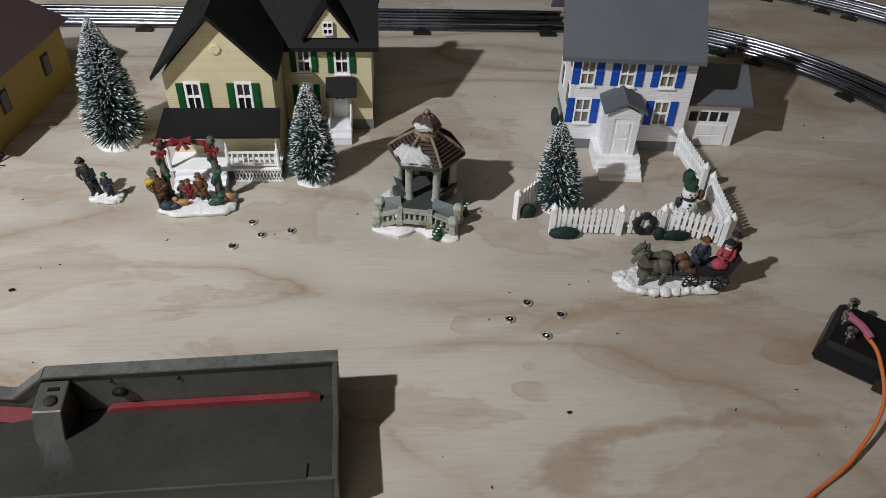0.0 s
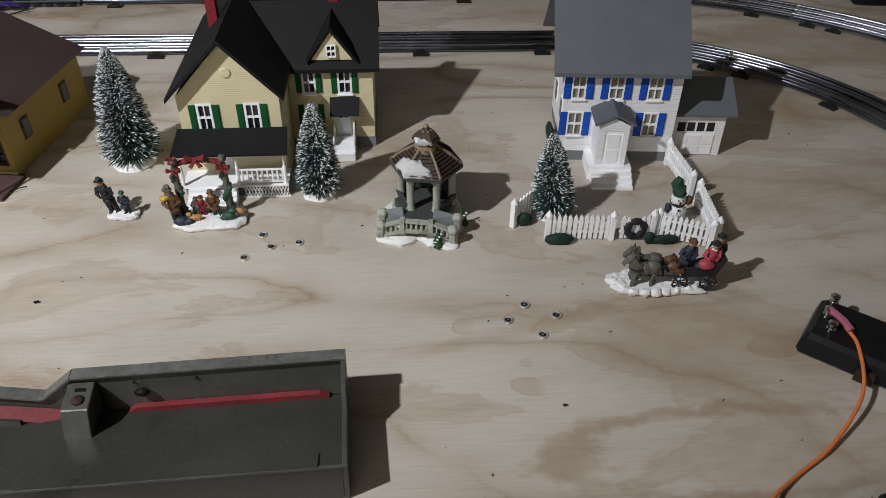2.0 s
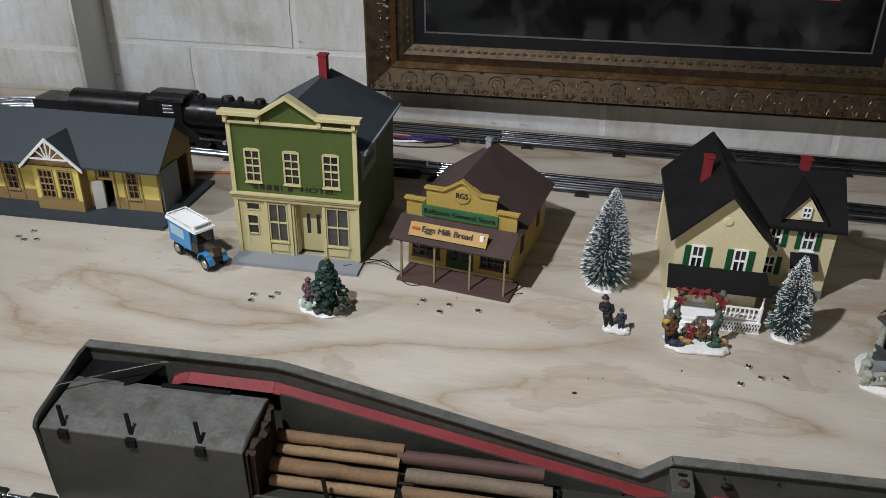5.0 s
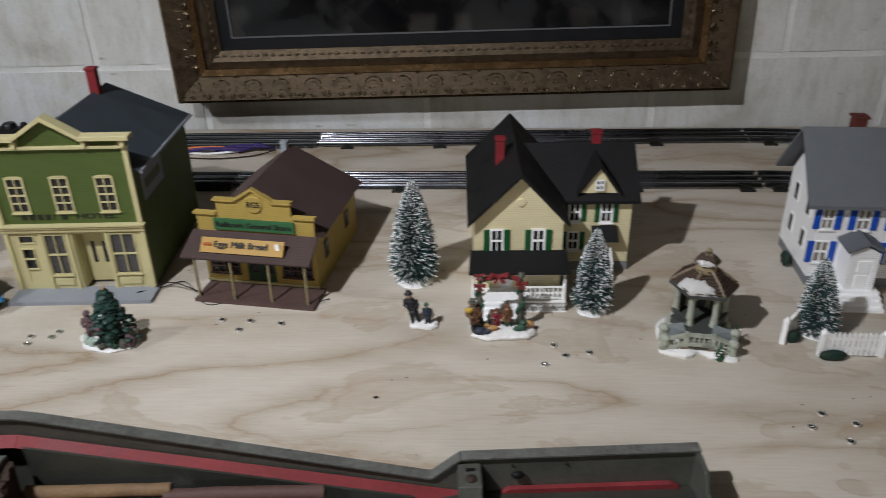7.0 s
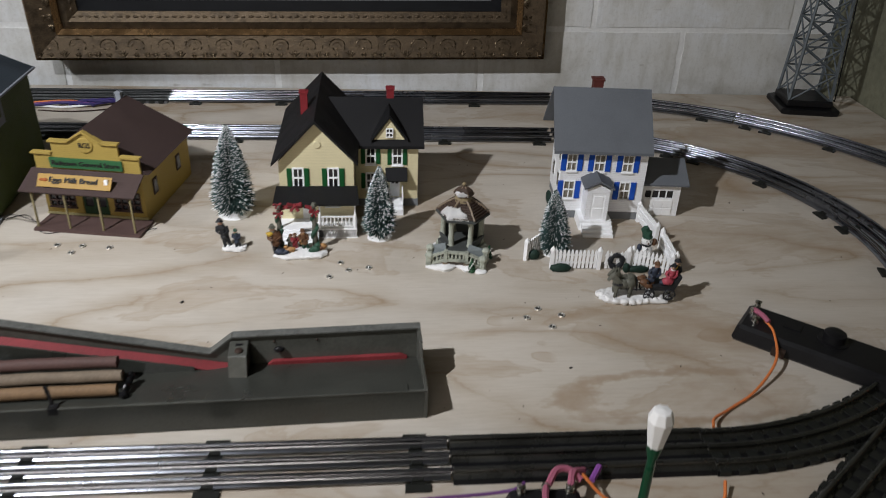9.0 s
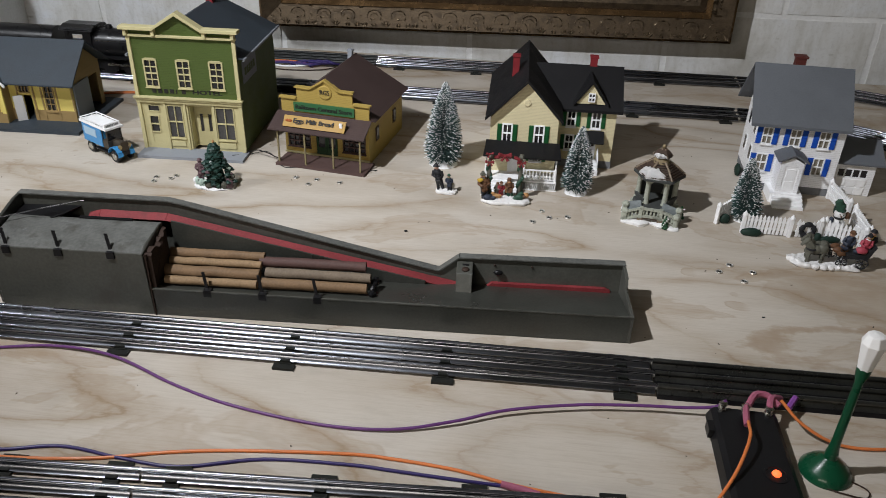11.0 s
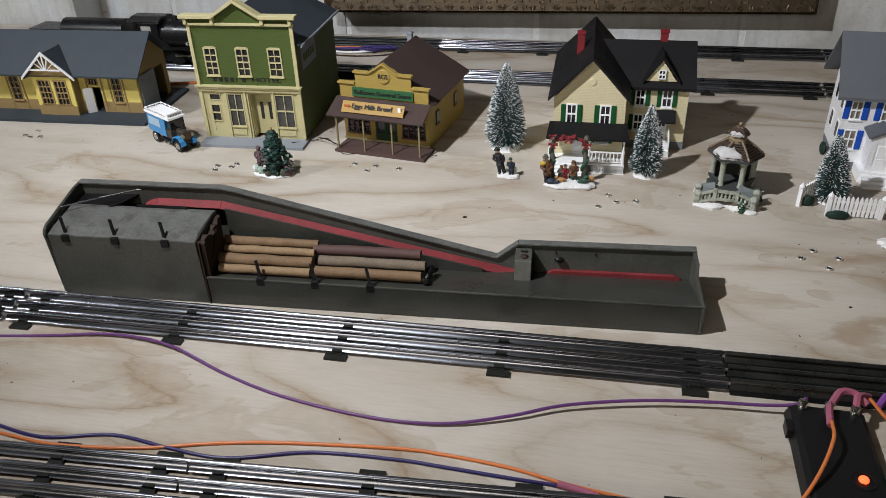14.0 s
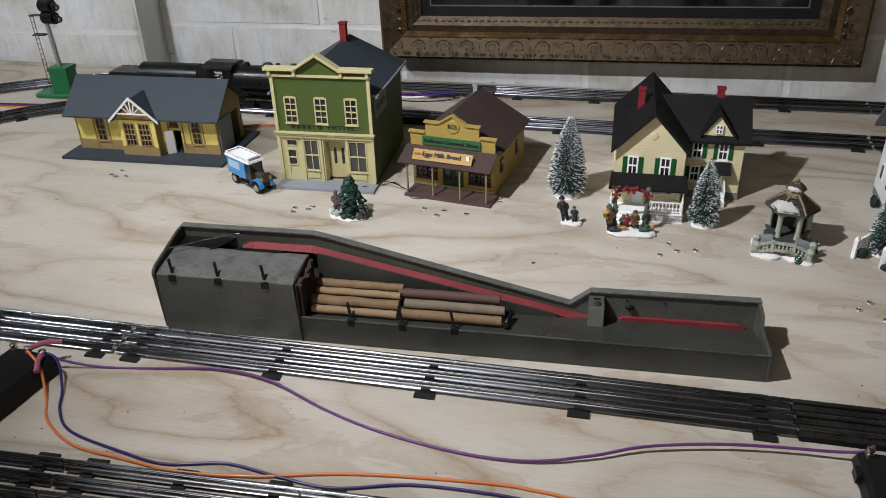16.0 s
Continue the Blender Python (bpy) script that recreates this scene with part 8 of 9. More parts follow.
def box_body(parent, L, W, H):
    bm = prism(bm_new(), [(-W / 2, 0), (W / 2, 0), (W / 2 - 0.004, H), (-W / 2 + 0.004, H)], "x", 0.0, L)
    for v in bm.verts:
        if v.co.z > H / 2:
            v.co.x += 0.003 if v.co.x < L / 2 else -0.003
    part("housing", bm, BLACK, parent, "glossy black housing", bevel=0.0030)


def build_boxes():
    a = thing("switch_controller", pose(0.0640, 0.1520, 0, 0, 0, -91), "black switch controller with terminals and a glowing orange light", "controller")
    box_body(a, 0.135, 0.058, 0.014)
    for y in (-0.018, 0.0, 0.018):
        terminal(a, 0.008, y, 0.014)
    part("light", ball(bm_new(), (0.074, 0.010, 0.0150), 0.0034, (1, 1, 0.7), 12, 7), LED, a, "lit orange indicator")
    part("lever_ring", lathe(bm_new(), [(0.0090, 0.0138), (0.0088, 0.0146), (0.0072, 0.0146), (0.0068, 0.0138)], c=(0.074, 0.010, 0), n=20), BLACK, a)
    part("side_catch", bx(bm_new(), 0.020, 0.032, -0.031, -0.0265, 0.004, 0.012), BLACK, a)
    b = thing("switch_motor", pose(0.3020, 0.3670, 0, 0, 0, -39.0), "black switch motor housing wired beside the turnout", "switch motor")
    box_body(b, 0.150, 0.056, 0.017)
    for y, x in ((0.020, 0.010), (0.004, 0.010), (-0.010, 0.016)):
        terminal(b, x, y, 0.017)
    part("knob", lathe(bm_new(), [(0.0140, 0.016), (0.0140, 0.0180), (0.0105, 0.0185), (0.0100, 0.0260), (0.0080, 0.0275)], c=(0.085, 0.006, 0), n=22), BLACK, b, "round black knob", smooth=True)
    part("plate", bx(bm_new(), 0.040, 0.056, 0.000, 0.012, 0.0168, 0.0185), BLACK, b, bevel=0.0006)
    part("notch", bx(bm_new(), 0.040, 0.052, -0.0330, -0.0300, 0.003, 0.012), RUST, b)
    part("sleeve", tube(bm_new(), spline([(0.010, 0.004, 0.0225), (0.020, -0.002, 0.0230), (0.028, -0.008, 0.0215)]), 0.0026), PINK, b, "pink crimp sleeve")
    c = thing("switch_controller", pose(-0.7050, 0.1280, 0, 0, 0, -96), "black switch controller with crimped wires beside the track", "controller")
    box_body(c, 0.130, 0.060, 0.020)
    for y in (-0.018, 0.0, 0.018):
        terminal(c, 0.008, y, 0.020)
    part("sleeve", tube(bm_new(), spline([(0.008, 0.018, 0.0245), (0.020, 0.024, 0.0240), (0.030, 0.030, 0.0200)]), 0.0026), PINK, c, "pink crimp sleeve")
    part("sleeve", tube(bm_new(), spline([(0.008, 0.000, 0.0245), (-0.006, 0.010, 0.0250), (-0.014, 0.020, 0.0220)]), 0.0026), PINK, c, "pink crimp sleeve")
    part("sleeve", tube(bm_new(), spline([(0.008, 0.0, 0.0195), (0.018, -0.002, 0.0200), (0.029, -0.003, 0.0185)]), 0.0026), PINK, a, "pink crimp sleeve")
    part("sleeve", tube(bm_new(), spline([(0.006, 0.002, 0.0195), (-0.006, 0.010, 0.0215), (-0.008, 0.020, 0.0200), (0.000, 0.028, 0.0170)]), 0.0028), PINK, a, "pink crimp sleeve")
    part("sleeve", tube(bm_new(), spline([(0.008, 0.018, 0.0195), (-0.004, 0.022, 0.0210), (-0.012, 0.032, 0.0150)]), 0.0028), PINK, a, "pink crimp sleeve")
    part("sleeve", tube(bm_new(), spline([(-0.006, 0.038, 0.0110), (-0.018, 0.046, 0.0130)]), 0.0026), paint("violet_sleeve", (0.22, 0.07, 0.30), 0.4), a, "violet crimp sleeve")


build_boxes()


def wire(pts, mat, label, r=0.0013):
    full = [(p[0], p[1], p[2] if len(p) > 2 else r) for p in pts]
    return solid("wire", tube(bm_new(), spline(full, 8), r, 8), mat, label, "wire", group="loose layout wires", smooth=True)


def build_wires():
    wire([(-0.690, 0.120, 0.022), (-0.676, 0.1270, 0.010), (-0.640, 0.1350), (-0.585, 0.1440), (-0.528, 0.1530, 0.003), (-0.470, 0.1465, 0.0035), (-0.405, 0.1210), (-0.348, 0.1035), (-0.274, 0.0925), (-0.216, 0.0940, 0.0025), (-0.168, 0.1080, 0.0045), (-0.126, 0.1260, 0.0060), (-0.070, 0.1400, 0.0068), (-0.019, 0.1470, 0.0068), (0.020, 0.1490, 0.0080), (0.042, 0.1490, 0.012), (0.048, 0.1460, 0.022)],
         PURPLE, "purple insulated wire lying across the plywood")
    wire([(-0.705, 0.118, 0.024), (-0.682, 0.104, 0.018), (-0.6640, 0.0830), (-0.6420, 0.0560), (-0.6000, 0.0340), (-0.547, 0.0280), (-0.496, 0.0245), (-0.431, 0.0325), (-0.380, 0.0460), (-0.329, 0.0555), (-0.245, 0.0645), (-0.209, 0.0645), (-0.161, 0.0605), (-0.121, 0.0525), (-0.080, 0.0470), (-0.030, 0.0400), (0.010, 0.0370)],
         ORANGE, "orange insulated wire lying across the plywood")
    wire([(-0.6930, 0.120, 0.024), (-0.672, 0.116, 0.020), (-0.6560, 0.0960, 0.004), (-0.6400, 0.0700), (-0.6120, 0.0480), (-0.553, 0.0350), (-0.510, 0.0300), (-0.460, 0.0410), (-0.411, 0.0360), (-0.364, 0.0340), (-0.305, 0.0500), (-0.242, 0.0540), (-0.207, 0.0530), (-0.160, 0.0510), (-0.121, 0.0500)],
         NAVY, "dark blue insulated wire lying across the plywood")
    solid("wire_splice", tube(bm_new(), [(-0.126, 0.0505, 0.0026), (-0.112, 0.0478, 0.0026), (-0.098, 0.0440, 0.0026)], 0.0026, 9), PINK, "pink crimp splice joining two wires on the plywood", "splice", smooth=True)
    wire([(0.0600, 0.1220, 0.0235), (0.0560, 0.1000, 0.0260), (0.0400, 0.0680, 0.0180), (0.0180, 0.0420, 0.003), (0.0, 0.025, 0.0013)], ORANGE, "orange wire from the black controller terminal")
    wire([(0.0920, 0.1520, 0.0230), (0.1080, 0.1380, 0.0120), (0.1350, 0.1290, 0.0030), (0.1700, 0.1300, 0.0020), (0.1970, 0.1400, 0.0030), (0.2050, 0.1560, 0.0080)], ORANGE, "orange wire looped from controller to black track")
    wire([(0.3170, 0.3480, 0.0205), (0.3190, 0.3310, 0.0180), (0.3070, 0.2960, 0.0120), (0.2760, 0.2640, 0.0040), (0.2460, 0.2440, 0.0020), (0.2240, 0.2270, 0.0060), (0.2180, 0.2150, 0.0080)], ORANGE, "orange wire from switch motor to black track")
    wire([(-0.505, 0.588, 0.0045), (-0.492, 0.592, 0.0080), (-0.476, 0.586, 0.0090), (-0.456, 0.580, 0.0040)], BLACK, "thin black lead between hotel and store", 0.0006)
    wire([(-0.520, 0.577, 0.0047), (-0.500, 0.592, 0.0020), (-0.482, 0.606, 0.0010), (-0.465, 0.590, 0.0010)], BLACK, "thin black lead behind the hotel porch", 0.0005)
    wire([(-0.74, 0.940, 0.0018), (-0.62, 0.977, 0.004), (-0.57, 0.981, 0.002), (-0.53, 0.986, 0.004), (-0.50, 0.997, 0.006)], WHITE, "white insulated wire lying between the far tracks", 0.0018)
    wire([(-0.60, 0.966, 0.0018), (-0.55, 0.962, 0.0018), (-0.50, 0.973, 0.0018), (-0.47, 0.990, 0.004)], RUST, "thin brown lead lying between the far tracks", 0.0010)
    for k in range(4):
        wire([(-0.560 + 0.012 * k, 0.985, 0.003), (-0.540 + 0.014 * k, 0.994, 0.009 + 0.001 * k), (-0.518 + 0.012 * k, 0.989, 0.010), (-0.496 + 0.008 * k, 0.999, 0.005)], NAVY, "dark blue wire bunched against the black track", 0.0021)
    wire([(-0.815, 0.780, 0.0020), (-0.796, 0.787, 0.0024), (-0.777, 0.793, 0.0020), (-0.750, 0.800, 0.0020)], ORANGE, "short orange wire end behind the station", 0.0022)
    wire([(-0.335, 0.560, 0.0010), (-0.325, 0.566, 0.0030), (-0.320, 0.572, 0.0008)], BLACK, "short black lead at the store porch", 0.0005)
    wire([(-0.450, 0.566, 0.0007), (-0.440, 0.560, 0.0007), (-0.428, 0.563, 0.0007)], BLACK, "short black lead under the store porch", 0.0005)
    for k, (mat, nm) in enumerate(((ORANGE, "orange"), (PURPLE, "purple"), (NAVY, "dark blue"))):
        wire([(-0.78, 0.945 + 0.006 * k), (-0.68, 0.972 - 0.005 * k, 0.004), (-0.61, 0.992 - 0.008 * k, 0.006), (-0.565, 0.997 - 0.005 * k, 0.007), (-0.525, 0.993 - 0.004 * k, 0.006), (-0.49, 1.000, 0.006)], mat, f"{nm} wire lying between the far tracks", 0.0019)
        wire([(-1.50, 0.800 + 0.006 * k), (-1.28, 0.812 + 0.008 * k), (-1.14, 0.835 + 0.005 * k, 0.003), (-1.02, 0.900)], mat, f"{nm} wire lying beside the curved track", 0.0015)


build_wires()

# ---- rolling stock ----
LOCO = paint("loco_black", (0.010, 0.010, 0.011), 0.32, vary=0.25, big=60.0, bump=0.1)
CABRED = paint("caboose_maroon", (0.085, 0.012, 0.014), 0.42, vary=0.15, big=60.0)
CABRED2 = paint("caboose_red", (0.20, 0.016, 0.014), 0.4, vary=0.15, big=60.0)
TANKORANGE = paint("tank_orange", (0.66, 0.20, 0.022), 0.4, vary=0.08, big=60.0)
TANKGREY = paint("tank_grey", (0.20, 0.21, 0.17), 0.45, vary=0.12, big=60.0)
CARGREY = paint("flatcar_grey", (0.26, 0.255, 0.23), 0.55, vary=0.12, big=50.0, dirt=(0.10, 0.095, 0.085))
RZ = 0.0112


def truck_set(parent, u):
    """A four-wheel truck under a car at the distance u along it."""
    bm = bx(bm_new(), u - 0.020, u + 0.020, -0.0125, -0.0095, RZ + 0.0035, RZ + 0.0105)
    bx(bm, u - 0.020, u + 0.020, 0.0095, 0.0125, RZ + 0.0035, RZ + 0.0105)
    bx(bm, u - 0.004, u + 0.004, -0.0095, 0.0095, RZ + 0.006, RZ + 0.012)
    tr = part("truck", bm, BLACK, parent, "black wheel truck", bevel=0.0008)
    for du in (-0.0125, 0.0125):
        for s in (-1, 1):
            part("wheel", cyl(bm_new(), (u + du, s * 0.0190, RZ + 0.0060), (u + du, s * 0.0140, RZ + 0.0060), 0.0060, 0.0072, 14), BLACK, tr)


def coupler(parent, u, s):
    part("coupler", bx(bm_new(), min(u, u + s * 0.012), max(u, u + s * 0.012), -0.003, 0.003, RZ + 0.007, RZ + 0.013), BLACK, parent, bevel=0.001)


def path_pose(pts, s):
    for a, b in zip(pts, pts[1:]):
        a, b = Vector((*a, 0)), Vector((*b, 0))
        ln = (b - a).length
        if s <= ln:
            q = a.lerp(b, s / ln)
            return pose(q.x, q.y, 0, 0, 0, math.degrees(math.atan2((b - a).y, (b - a).x)))
        s -= ln
    return pose(b.x, b.y, 0)


def caboose(m, mat, label, L=0.134):
    r = thing("caboose", m, label, "train car")
    h = L / 2
    body = part("body", bx(bm_new(), -h + 0.012, h - 0.012, -0.0225, 0.0225, RZ + 0.0150, RZ + 0.0520), mat, r, "ribbed body", bevel=0.0010)
    part("frame", bx(bm_new(), -h, h, -0.0215, 0.0215, RZ + 0.0110, RZ + 0.0150), BLACK, r)
    roof = bm_new()
    prism(roof, [(-0.0255, RZ + 0.0520), (0.0255, RZ + 0.0520), (0.0240, RZ + 0.0560), (0.0, RZ + 0.0605), (-0.0240, RZ + 0.0560)], "x", -h, h)
    part("roof", roof, mat, r, bevel=0.0008)
    part("cupola", bx(bm_new(), -0.006, 0.030, -0.0195, 0.0195, RZ + 0.0560, RZ + 0.0750), mat, r, bevel=0.0010)
    part("cupola_roof", prism(bm_new(), [(-0.0225, RZ + 0.0750), (0.0225, RZ + 0.0750), (0.0, RZ + 0.0800)], "x", -0.010, 0.034), mat, r, bevel=0.0008)
    lit = glow("caboose_light_" + mat.name, (1.0, 0.30, 0.08), 1.6)
    for s in (-1, 1):
        for u in (-0.036, -0.012, 0.012, 0.036):
            w = part("window", bx(bm_new(), u - 0.0050, u + 0.0050, min(s * 0.0224, s * 0.0234), max(s * 0.0224, s * 0.0234), RZ + 0.0330, RZ + 0.0430), mat, body)
            part("pane", bx(bm_new(), u - 0.0036, u + 0.0036, min(s * 0.0233, s * 0.0237), max(s * 0.0233, s * 0.0237), RZ + 0.0345, RZ + 0.0418), lit if u == -0.012 and mat is CABRED else GLASS, w)
        for u in (0.004, 0.020):
            part("cupola_pane", bx(bm_new(), u - 0.0035, u + 0.0035, min(s * 0.0194, s * 0.0198), max(s * 0.0194, s * 0.0198), RZ + 0.0630, RZ + 0.0700), GLASS, r)
        bm = bm_new()
        for y in (-0.018, 0.018):
            cyl(bm, (s * (h - 0.002), y, RZ + 0.015), (s * (h - 0.002), y, RZ + 0.054), 0.0009, n=5)
        cyl(bm, (s * (h - 0.002), -0.018, RZ + 0.028), (s * (h - 0.002), 0.018, RZ + 0.028), 0.0009, n=5)
        part("end_rail", bm, mat, r)
        truck_set(r, s * (h - 0.030))
        coupler(r, s * h, s)
    return r


def tank_car(m, mat, label, domes, L=0.165):
    r = thing("tank_car", m, label, "train car", "tank cars")
    h = L / 2
    part("frame", bx(bm_new(), -h, h, -0.0160, 0.0160, RZ + 0.0120, RZ + 0.0165), BLACK, r, "black frame", bevel=0.0008)
    bm = bm_new()
    rings = []
    for x, k in ((-h + 0.004, 0.55), (-h + 0.008, 0.92), (-h + 0.014, 1.0), (h - 0.014, 1.0), (h - 0.008, 0.92), (h - 0.004, 0.55)):
        rings.append([bm.verts.new((x, 0.0195 * k * math.cos(2 * math.pi * i / 20), RZ + 0.0365 + 0.0195 * k * math.sin(2 * math.pi * i / 20))) for i in range(20)])
    ring_faces(bm, rings)
    tank = part("tank", bm, mat, r, "ribbed cylindrical tank", smooth=True)
    for u in domes:
        part("dome", lathe(bm_new(), [(0.0110, RZ + 0.0500), (0.0110, RZ + 0.0620), (0.0095, RZ + 0.0650), (0.0040, RZ + 0.0665)], c=(u, 0, 0), n=16), mat, r, smooth=True)
    for u in (-h * 0.5, 0.0, h * 0.5):
        bm = bm_new()
        for i in range(20):
            a0, a1 = 2 * math.pi * i / 20, 2 * math.pi * (i + 1) / 20
            cyl(bm, (u, 0.0197 * math.cos(a0), RZ + 0.0365 + 0.0197 * math.sin(a0)), (u, 0.0197 * math.cos(a1), RZ + 0.0365 + 0.0197 * math.sin(a1)), 0.0006, n=4)
        part("band", bm, mat, tank)
    for s in (-1, 1):
        part("handrail", cyl(bm_new(), (-h + 0.014, s * 0.0215, RZ + 0.0400), (h - 0.014, s * 0.0215, RZ + 0.0400), 0.0007, n=5), SCREW, r)
        bm = bm_new()
        for k in range(7):
            bx(bm, -0.020 + k * 0.0062, -0.0160 + k * 0.0062, min(s * 0.0190, s * 0.0200), max(s * 0.0190, s * 0.0200), RZ + 0.0335, RZ + 0.0360)
        part("lettering_bars", bm, INK, tank)
        truck_set(r, s * (h - 0.032))
        coupler(r, s * h, s)
    return r


def build_trains():
    inner = [(-1.00 + 0.02 * k, 0.8705) for k in range(75)]
    left = [(p[0], p[1]) for p in arc((-1.000, 0.530), 0.341, 260, 90, 60)] + inner
    s0 = math.radians(170) * 0.341

    def at(x):
        return path_pose(left, s0 + x + 1.0)
    # steam engine and tender
    e = thing("steam_locomotive", at(-0.784), "black toy steam locomotive standing on the far track", "locomotive")
    bm = bm_new()
    rings = []
    for x, r in ((-0.072, 0.0245), (0.020, 0.0240), (0.098, 0.0225), (0.112, 0.0220), (0.116, 0.0150)):
        rings.append([bm.verts.new((x, r * math.cos(2 * math.pi * i / 22), RZ + 0.0480 + r * math.sin(2 * math.pi * i / 22))) for i in range(22)])
    ring_faces(bm, rings)
    part("boiler", bm, LOCO, e, "glossy black boiler", smooth=True)
    part("running_board", bx(bm_new(), -0.072, 0.116, -0.0260, 0.0260, RZ + 0.0270, RZ + 0.0300), LOCO, e, bevel=0.0006)
    for y in (-0.0260, 0.0235):
        part("cab_side", wall_holes(bm_new(), -0.110, -0.066, RZ + 0.0270, RZ + 0.0730, y, y + 0.0025, [(-0.098, -0.078, RZ + 0.052, RZ + 0.066)]), LOCO, e, "black cab side")
    part("cab_front", bx(bm_new(), -0.069, -0.066, -0.0235, 0.0235, RZ + 0.027, RZ + 0.073), LOCO, e)
    part("cab_roof", prism(bm_new(), [(-0.0275, RZ + 0.0700), (0.0275, RZ + 0.0700), (0.022, RZ + 0.0755), (0.010, RZ + 0.0785), (-0.010, RZ + 0.0785), (-0.022, RZ + 0.0755)], "x", -0.120, -0.062), LOCO, e, bevel=0.0010)
    part("chimney", lathe(bm_new(), [(0.0075, RZ + 0.064), (0.0060, RZ + 0.068), (0.0068, RZ + 0.0790), (0.0050, RZ + 0.0790)], c=(0.096, 0, 0), n=14), LOCO, e, smooth=True)
    for u, r in ((0.045, 0.0085), (-0.005, 0.0100), (0.015, 0.0050), (-0.045, 0.0060)):
        part("dome", lathe(bm_new(), [(r, RZ + 0.064), (r, RZ + 0.0740), (r * 0.75, RZ + 0.0775), (0.001, RZ + 0.0788)], c=(u, 0, 0), n=14), LOCO, e, smooth=True)
    part("headlamp", cyl(bm_new(), (0.106, 0, RZ + 0.0740), (0.118, 0, RZ + 0.0740), 0.0060, n=14), LOCO, e)
    part("chassis", bx(bm_new(), -0.105, 0.112, -0.0125, 0.0125, RZ + 0.0060, RZ + 0.0270), BLACK, e)
    part("pilot", prism(bm_new(), [(-0.022, RZ + 0.022), (0.022, RZ + 0.022), (0.022, RZ + 0.002), (-0.022, RZ + 0.002)], "x", 0.108, 0.124), BLACK, e, bevel=0.002)
    for s in (-1, 1):
        part("cylinder", cyl(bm_new(), (0.070, s * 0.0205, RZ + 0.0165), (0.102, s * 0.0205, RZ + 0.0165), 0.0085, n=14), LOCO, e)
        part("side_rod", bx(bm_new(), -0.046, 0.072, min(s * 0.0205, s * 0.0225), max(s * 0.0205, s * 0.0225), RZ + 0.0150, RZ + 0.0185), SCREW, e, "bright side rod")
        part("handrail", cyl(bm_new(), (-0.060, s * 0.0225, RZ + 0.0560), (0.100, s * 0.0205, RZ + 0.0560), 0.0008, n=5), SCREW, e)
        for u in (-0.045, -0.010, 0.025, 0.060):
            part("driving_wheel", cyl(bm_new(), (u, s * 0.0190, RZ + 0.0130), (u, s * 0.0145, RZ + 0.0130), 0.0130, 0.0138, 20), BLACK, e)
        part("leading_wheel", cyl(bm_new(), (0.092, s * 0.0185, RZ + 0.0065), (0.092, s * 0.0145, RZ + 0.0065), 0.0065, 0.0074, 14), BLACK, e)
    t = thing("tender", at(-1.0080), "glossy black toy tender coupled behind the locomotive", "train car")
    prof = [(0.0240 * math.cos(radians(a)), RZ + 0.0460 + 0.0240 * math.sin(radians(a))) for a in range(0, 181, 12)]
    bm = prism(bm_new(), [(-0.0240, RZ + 0.0170), (0.0240, RZ + 0.0170)] + prof, "x", -0.030, 0.084)
    part("body", bm, LOCO, t, "rounded glossy body", smooth=True)
    part("rear_tank", bx(bm_new(), -0.088, -0.030, -0.0230, 0.0230, RZ + 0.0170, RZ + 0.0560), LOCO, t, bevel=0.0020)
    part("frame", bx(bm_new(), -0.090, 0.090, -0.0220, 0.0220, RZ + 0.0120, RZ + 0.0170), BLACK, t)
    bm = bm_new()
    for k in range(9):
        bx(bm, -0.020 + k * 0.0095, -0.0135 + k * 0.0095, -0.0241, -0.0234, RZ + 0.032, RZ + 0.038)
    part("lettering_bars", bm, paint("tender_letters", (0.05, 0.05, 0.05), 0.4), t)
    for s in (-1, 1):
        truck_set(t, s * 0.052)
        coupler(t, s * 0.088, s)

    def flat(x, label, L=0.188):
        r = thing("flat_car", at(x), label, "train car")
        h = L / 2
        prof = [(-h, RZ + 0.0180), (-h, RZ + 0.0270), (-h + 0.048, RZ + 0.0270), (-h + 0.058, RZ + 0.0190), (h - 0.058, RZ + 0.0190), (h - 0.048, RZ + 0.0270), (h, RZ + 0.0270), (h, RZ + 0.0180), (h - 0.046, RZ + 0.0180), (h - 0.058, RZ + 0.0100), (-h + 0.058, RZ + 0.0100), (-h + 0.046, RZ + 0.0180)]
        part("body", prism(bm_new(), prof, "y", -0.0230, 0.0230), CARGREY, r, "grey dropped-centre body", bevel=0.0008)
        for s in (-1, 1):
            truck_set(r, s * (h - 0.026))
            coupler(r, s * h, s)
            part("brake_wheel", cyl(bm_new(), (s * (h - 0.010), 0.012, RZ + 0.027), (s * (h - 0.010), 0.012, RZ + 0.036), 0.0012, 0.0030, 8), BLACK, r)
        return r
    f1 = flat(-1.4300, "grey searchlight car with an orange generator and lit blue lamp")
    orange = paint("generator_orange", (0.62, 0.15, 0.02), 0.45, vary=0.1, big=90.0)
    bm = bx(bm_new(), -0.036, 0.034, -0.0175, 0.0175, RZ + 0.0190, RZ + 0.0225)
    bx(bm, 0.020, 0.034, -0.0165, 0.0165, RZ + 0.0225, RZ + 0.0480)
    bx(bm, -0.036, -0.031, -0.0165, 0.0165, RZ + 0.0225, RZ + 0.0490)
    for k in range(4):
        cyl(bm, (-0.026 + k * 0.010, -0.014, RZ + 0.036), (-0.026 + k * 0.010, 0.014, RZ + 0.036), 0.0075, n=12)
    cyl(bm, (-0.031, 0, RZ + 0.034), (0.020, 0, RZ + 0.034), 0.0115, n=14)
    part("generator", bm, orange, f1, "moulded orange generator", bevel=0.0006)
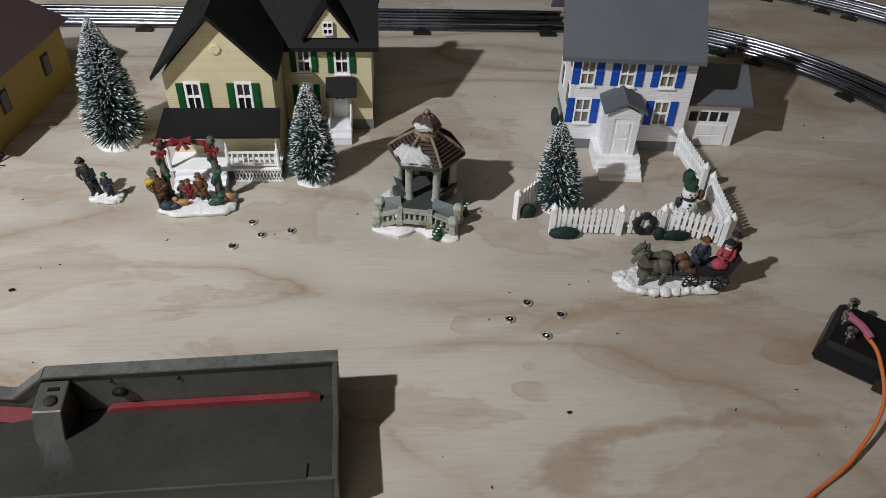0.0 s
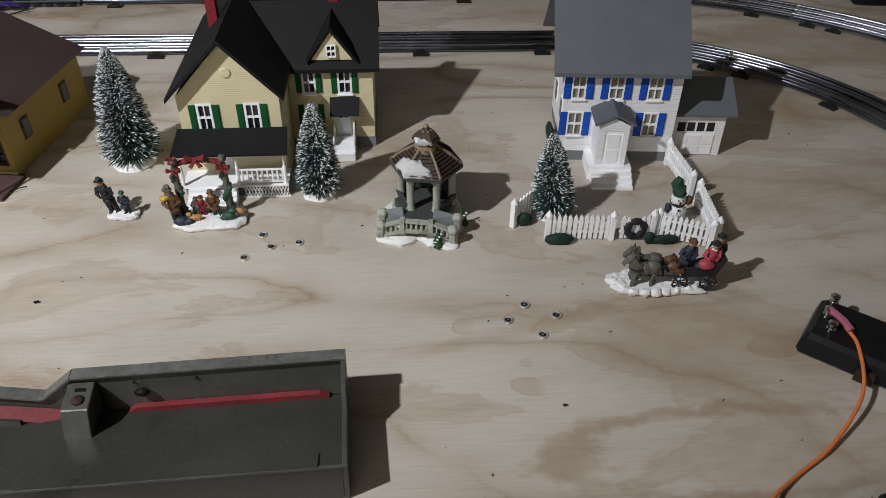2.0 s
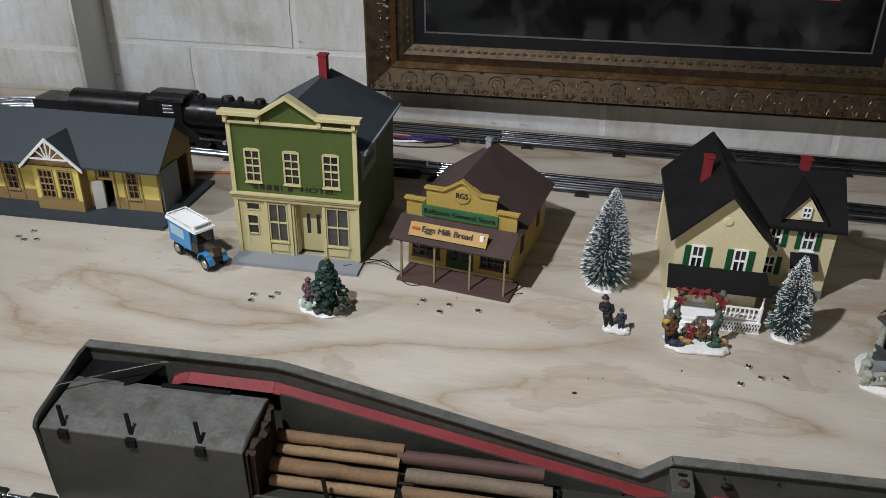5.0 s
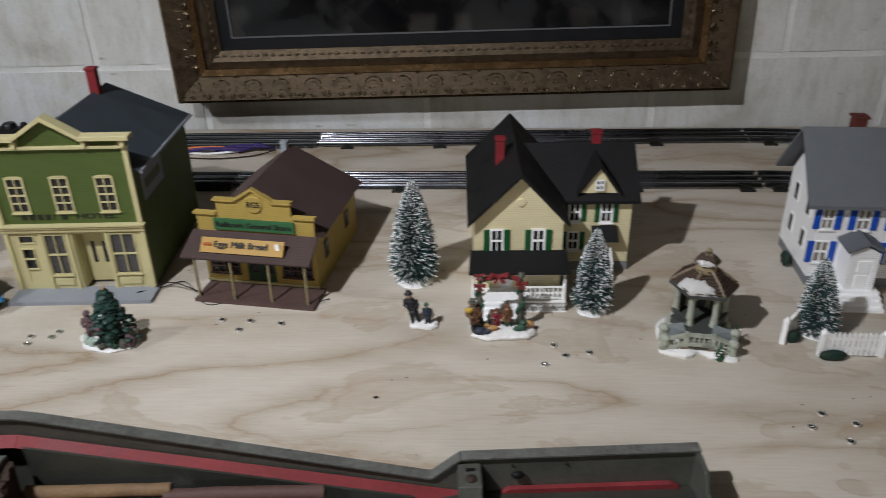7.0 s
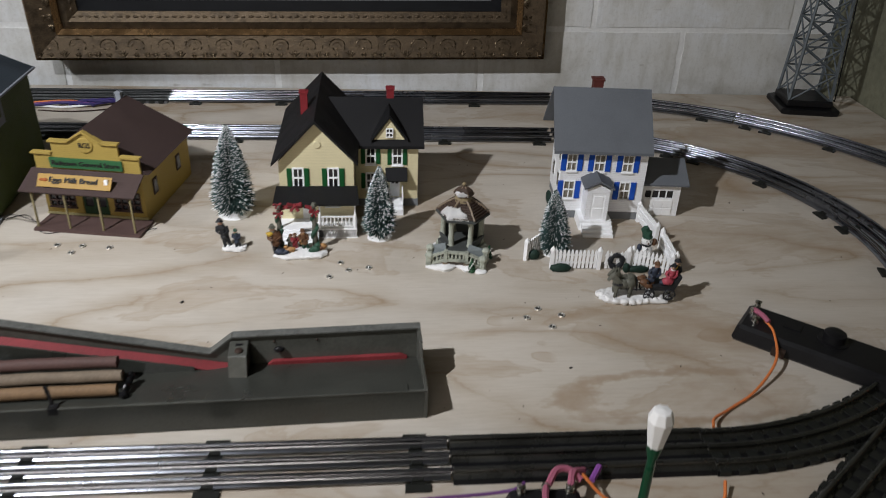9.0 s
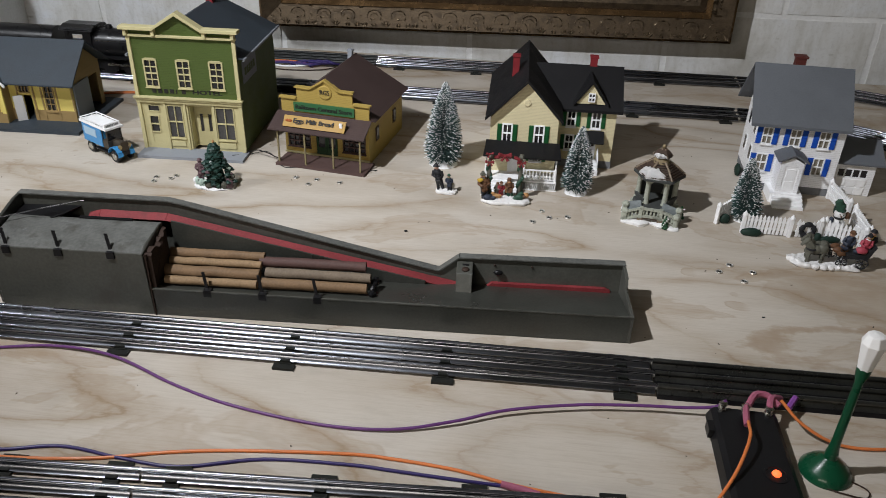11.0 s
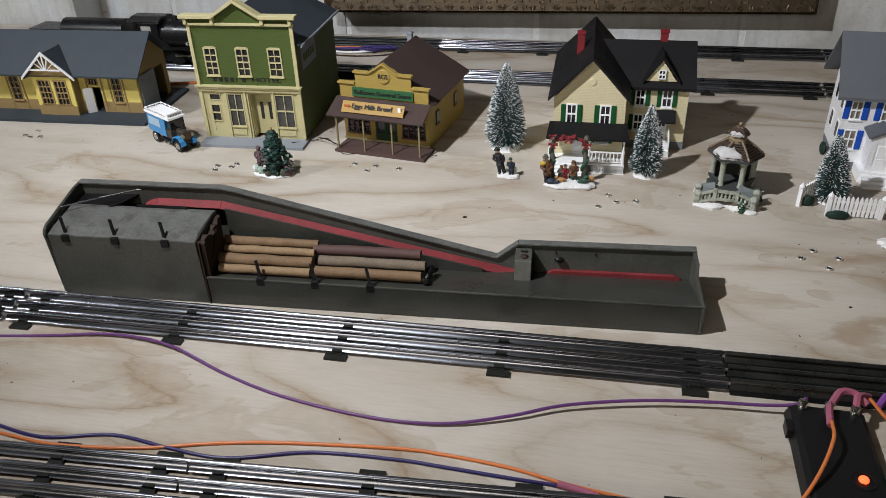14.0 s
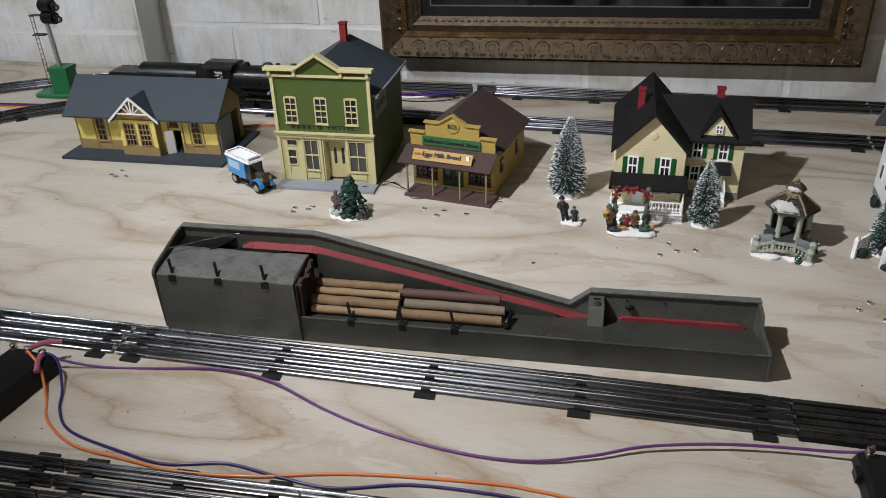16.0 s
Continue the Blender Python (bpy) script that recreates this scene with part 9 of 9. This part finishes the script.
    part("lamp_mount", lathe(bm_new(), [(0.0150, RZ + 0.027), (0.0150, RZ + 0.032), (0.0085, RZ + 0.036), (0.0075, RZ + 0.044)], c=(0.070, 0, 0), n=18), BLACK, f1, smooth=True)
    housing = cyl(bm_new(), (0.070, 0.010, RZ + 0.0580), (0.070, -0.010, RZ + 0.0560), 0.0110, 0.0165, 20)
    sl = part("searchlight", housing, paint("searchlight_grey", (0.05, 0.055, 0.065), 0.4, 0.3), f1, "dark searchlight drum")
    part("lens", ball(bm_new(), (0.070, -0.0100, RZ + 0.0560), 0.0150, (1, 0.25, 1), 18, 9), glow("blue_lens", (0.01, 0.12, 0.95), 1.5), sl, "glowing blue lens")
    flat(-1.6300, "empty grey dropped-centre toy flat car")
    b = thing("stake_car", at(-1.8000), "black toy stake flat car", "train car")
    part("body", bx(bm_new(), -0.082, 0.082, -0.0220, 0.0220, RZ + 0.0150, RZ + 0.0280), BLACK, b, bevel=0.0010)
    part("bulkhead", bx(bm_new(), -0.080, 0.080, -0.0200, 0.0200, RZ + 0.0280, RZ + 0.0420), BLACK, b, "black load tray", bevel=0.0010)
    for u in (-0.066, -0.022, 0.022, 0.066):
        for s in (-1, 1):
            part("stake", bx(bm_new(), u - 0.0014, u + 0.0014, s * 0.0208 - 0.0010, s * 0.0208 + 0.0010, RZ + 0.0280, RZ + 0.0540), CARGREY, b)
    for s in (-1, 1):
        truck_set(b, s * 0.055)
        coupler(b, s * 0.082, s)
    caboose(at(-1.9450), CABRED, "dark maroon toy caboose on the curved track")
    # second train on the outer far track
    outer = [(-1.05 + k * (1.29 / 60), 1.022 + 0.021 * (-1.05 + k * (1.29 / 60) + 1.05) / 1.29) for k in range(61)] + arc((0.240, 0.503), 0.540, 89.5, -89, 80)

    def on(x):
        return path_pose(outer, x + 1.05)
    caboose(on(1.0900), CABRED2, "red toy caboose on the outermost curved track", 0.125)
    tank_car(on(1.2600), TANKORANGE, "bright orange two-dome toy tank car", (-0.040, 0.040))
    tank_car(on(1.4500), TANKORANGE, "bright orange single-dome toy tank car", (0.0,))
    tank_car(on(1.6400), TANKGREY, "dull grey two-dome toy tank car", (-0.040, 0.040))


build_trains()


def build_debris():
    rng = random.Random(21)
    bm = bm_new()
    for k in range(190):
        x, y = rng.uniform(-1.1, 0.6), rng.uniform(0.0, 0.80)
        a, l, w = rng.uniform(0, math.pi), rng.uniform(0.0003, 0.0011), rng.uniform(0.00018, 0.00045)
        c, s = math.cos(a), math.sin(a)
        z = rng.uniform(0.0003, 0.0006)
        slab(bm, [(x - c * l - s * -w, y - s * l + c * -w, z), (x + c * l - s * -w, y + s * l + c * -w, z * 1.3), (x + c * l - s * w, y + s * l + c * w, z), (x - c * l - s * w, y - s * l + c * w, z * 0.8)], -z * 0.8)
    solid("crumbs", bm, paint("crumb_dark", (0.045, 0.032, 0.025), 0.8, vary=0.4), "dark chips and crumbs scattered on the plywood", "debris", kind="stuff")
    for x, y, r in ((-0.2561, 0.4159, 0.0019), (0.118, 0.3035, 0.0014)):
        bm = ball(bm_new(), (0, 0, r * 0.45), r, (1.3, 0.8, 0.5), 7, 5)
        jitter(bm, 0.0008, 500.0)
        solid("wood_chip", bm, BLACK, "small black chip lying on the plywood", "debris", pose(x, y, 0))


build_debris()
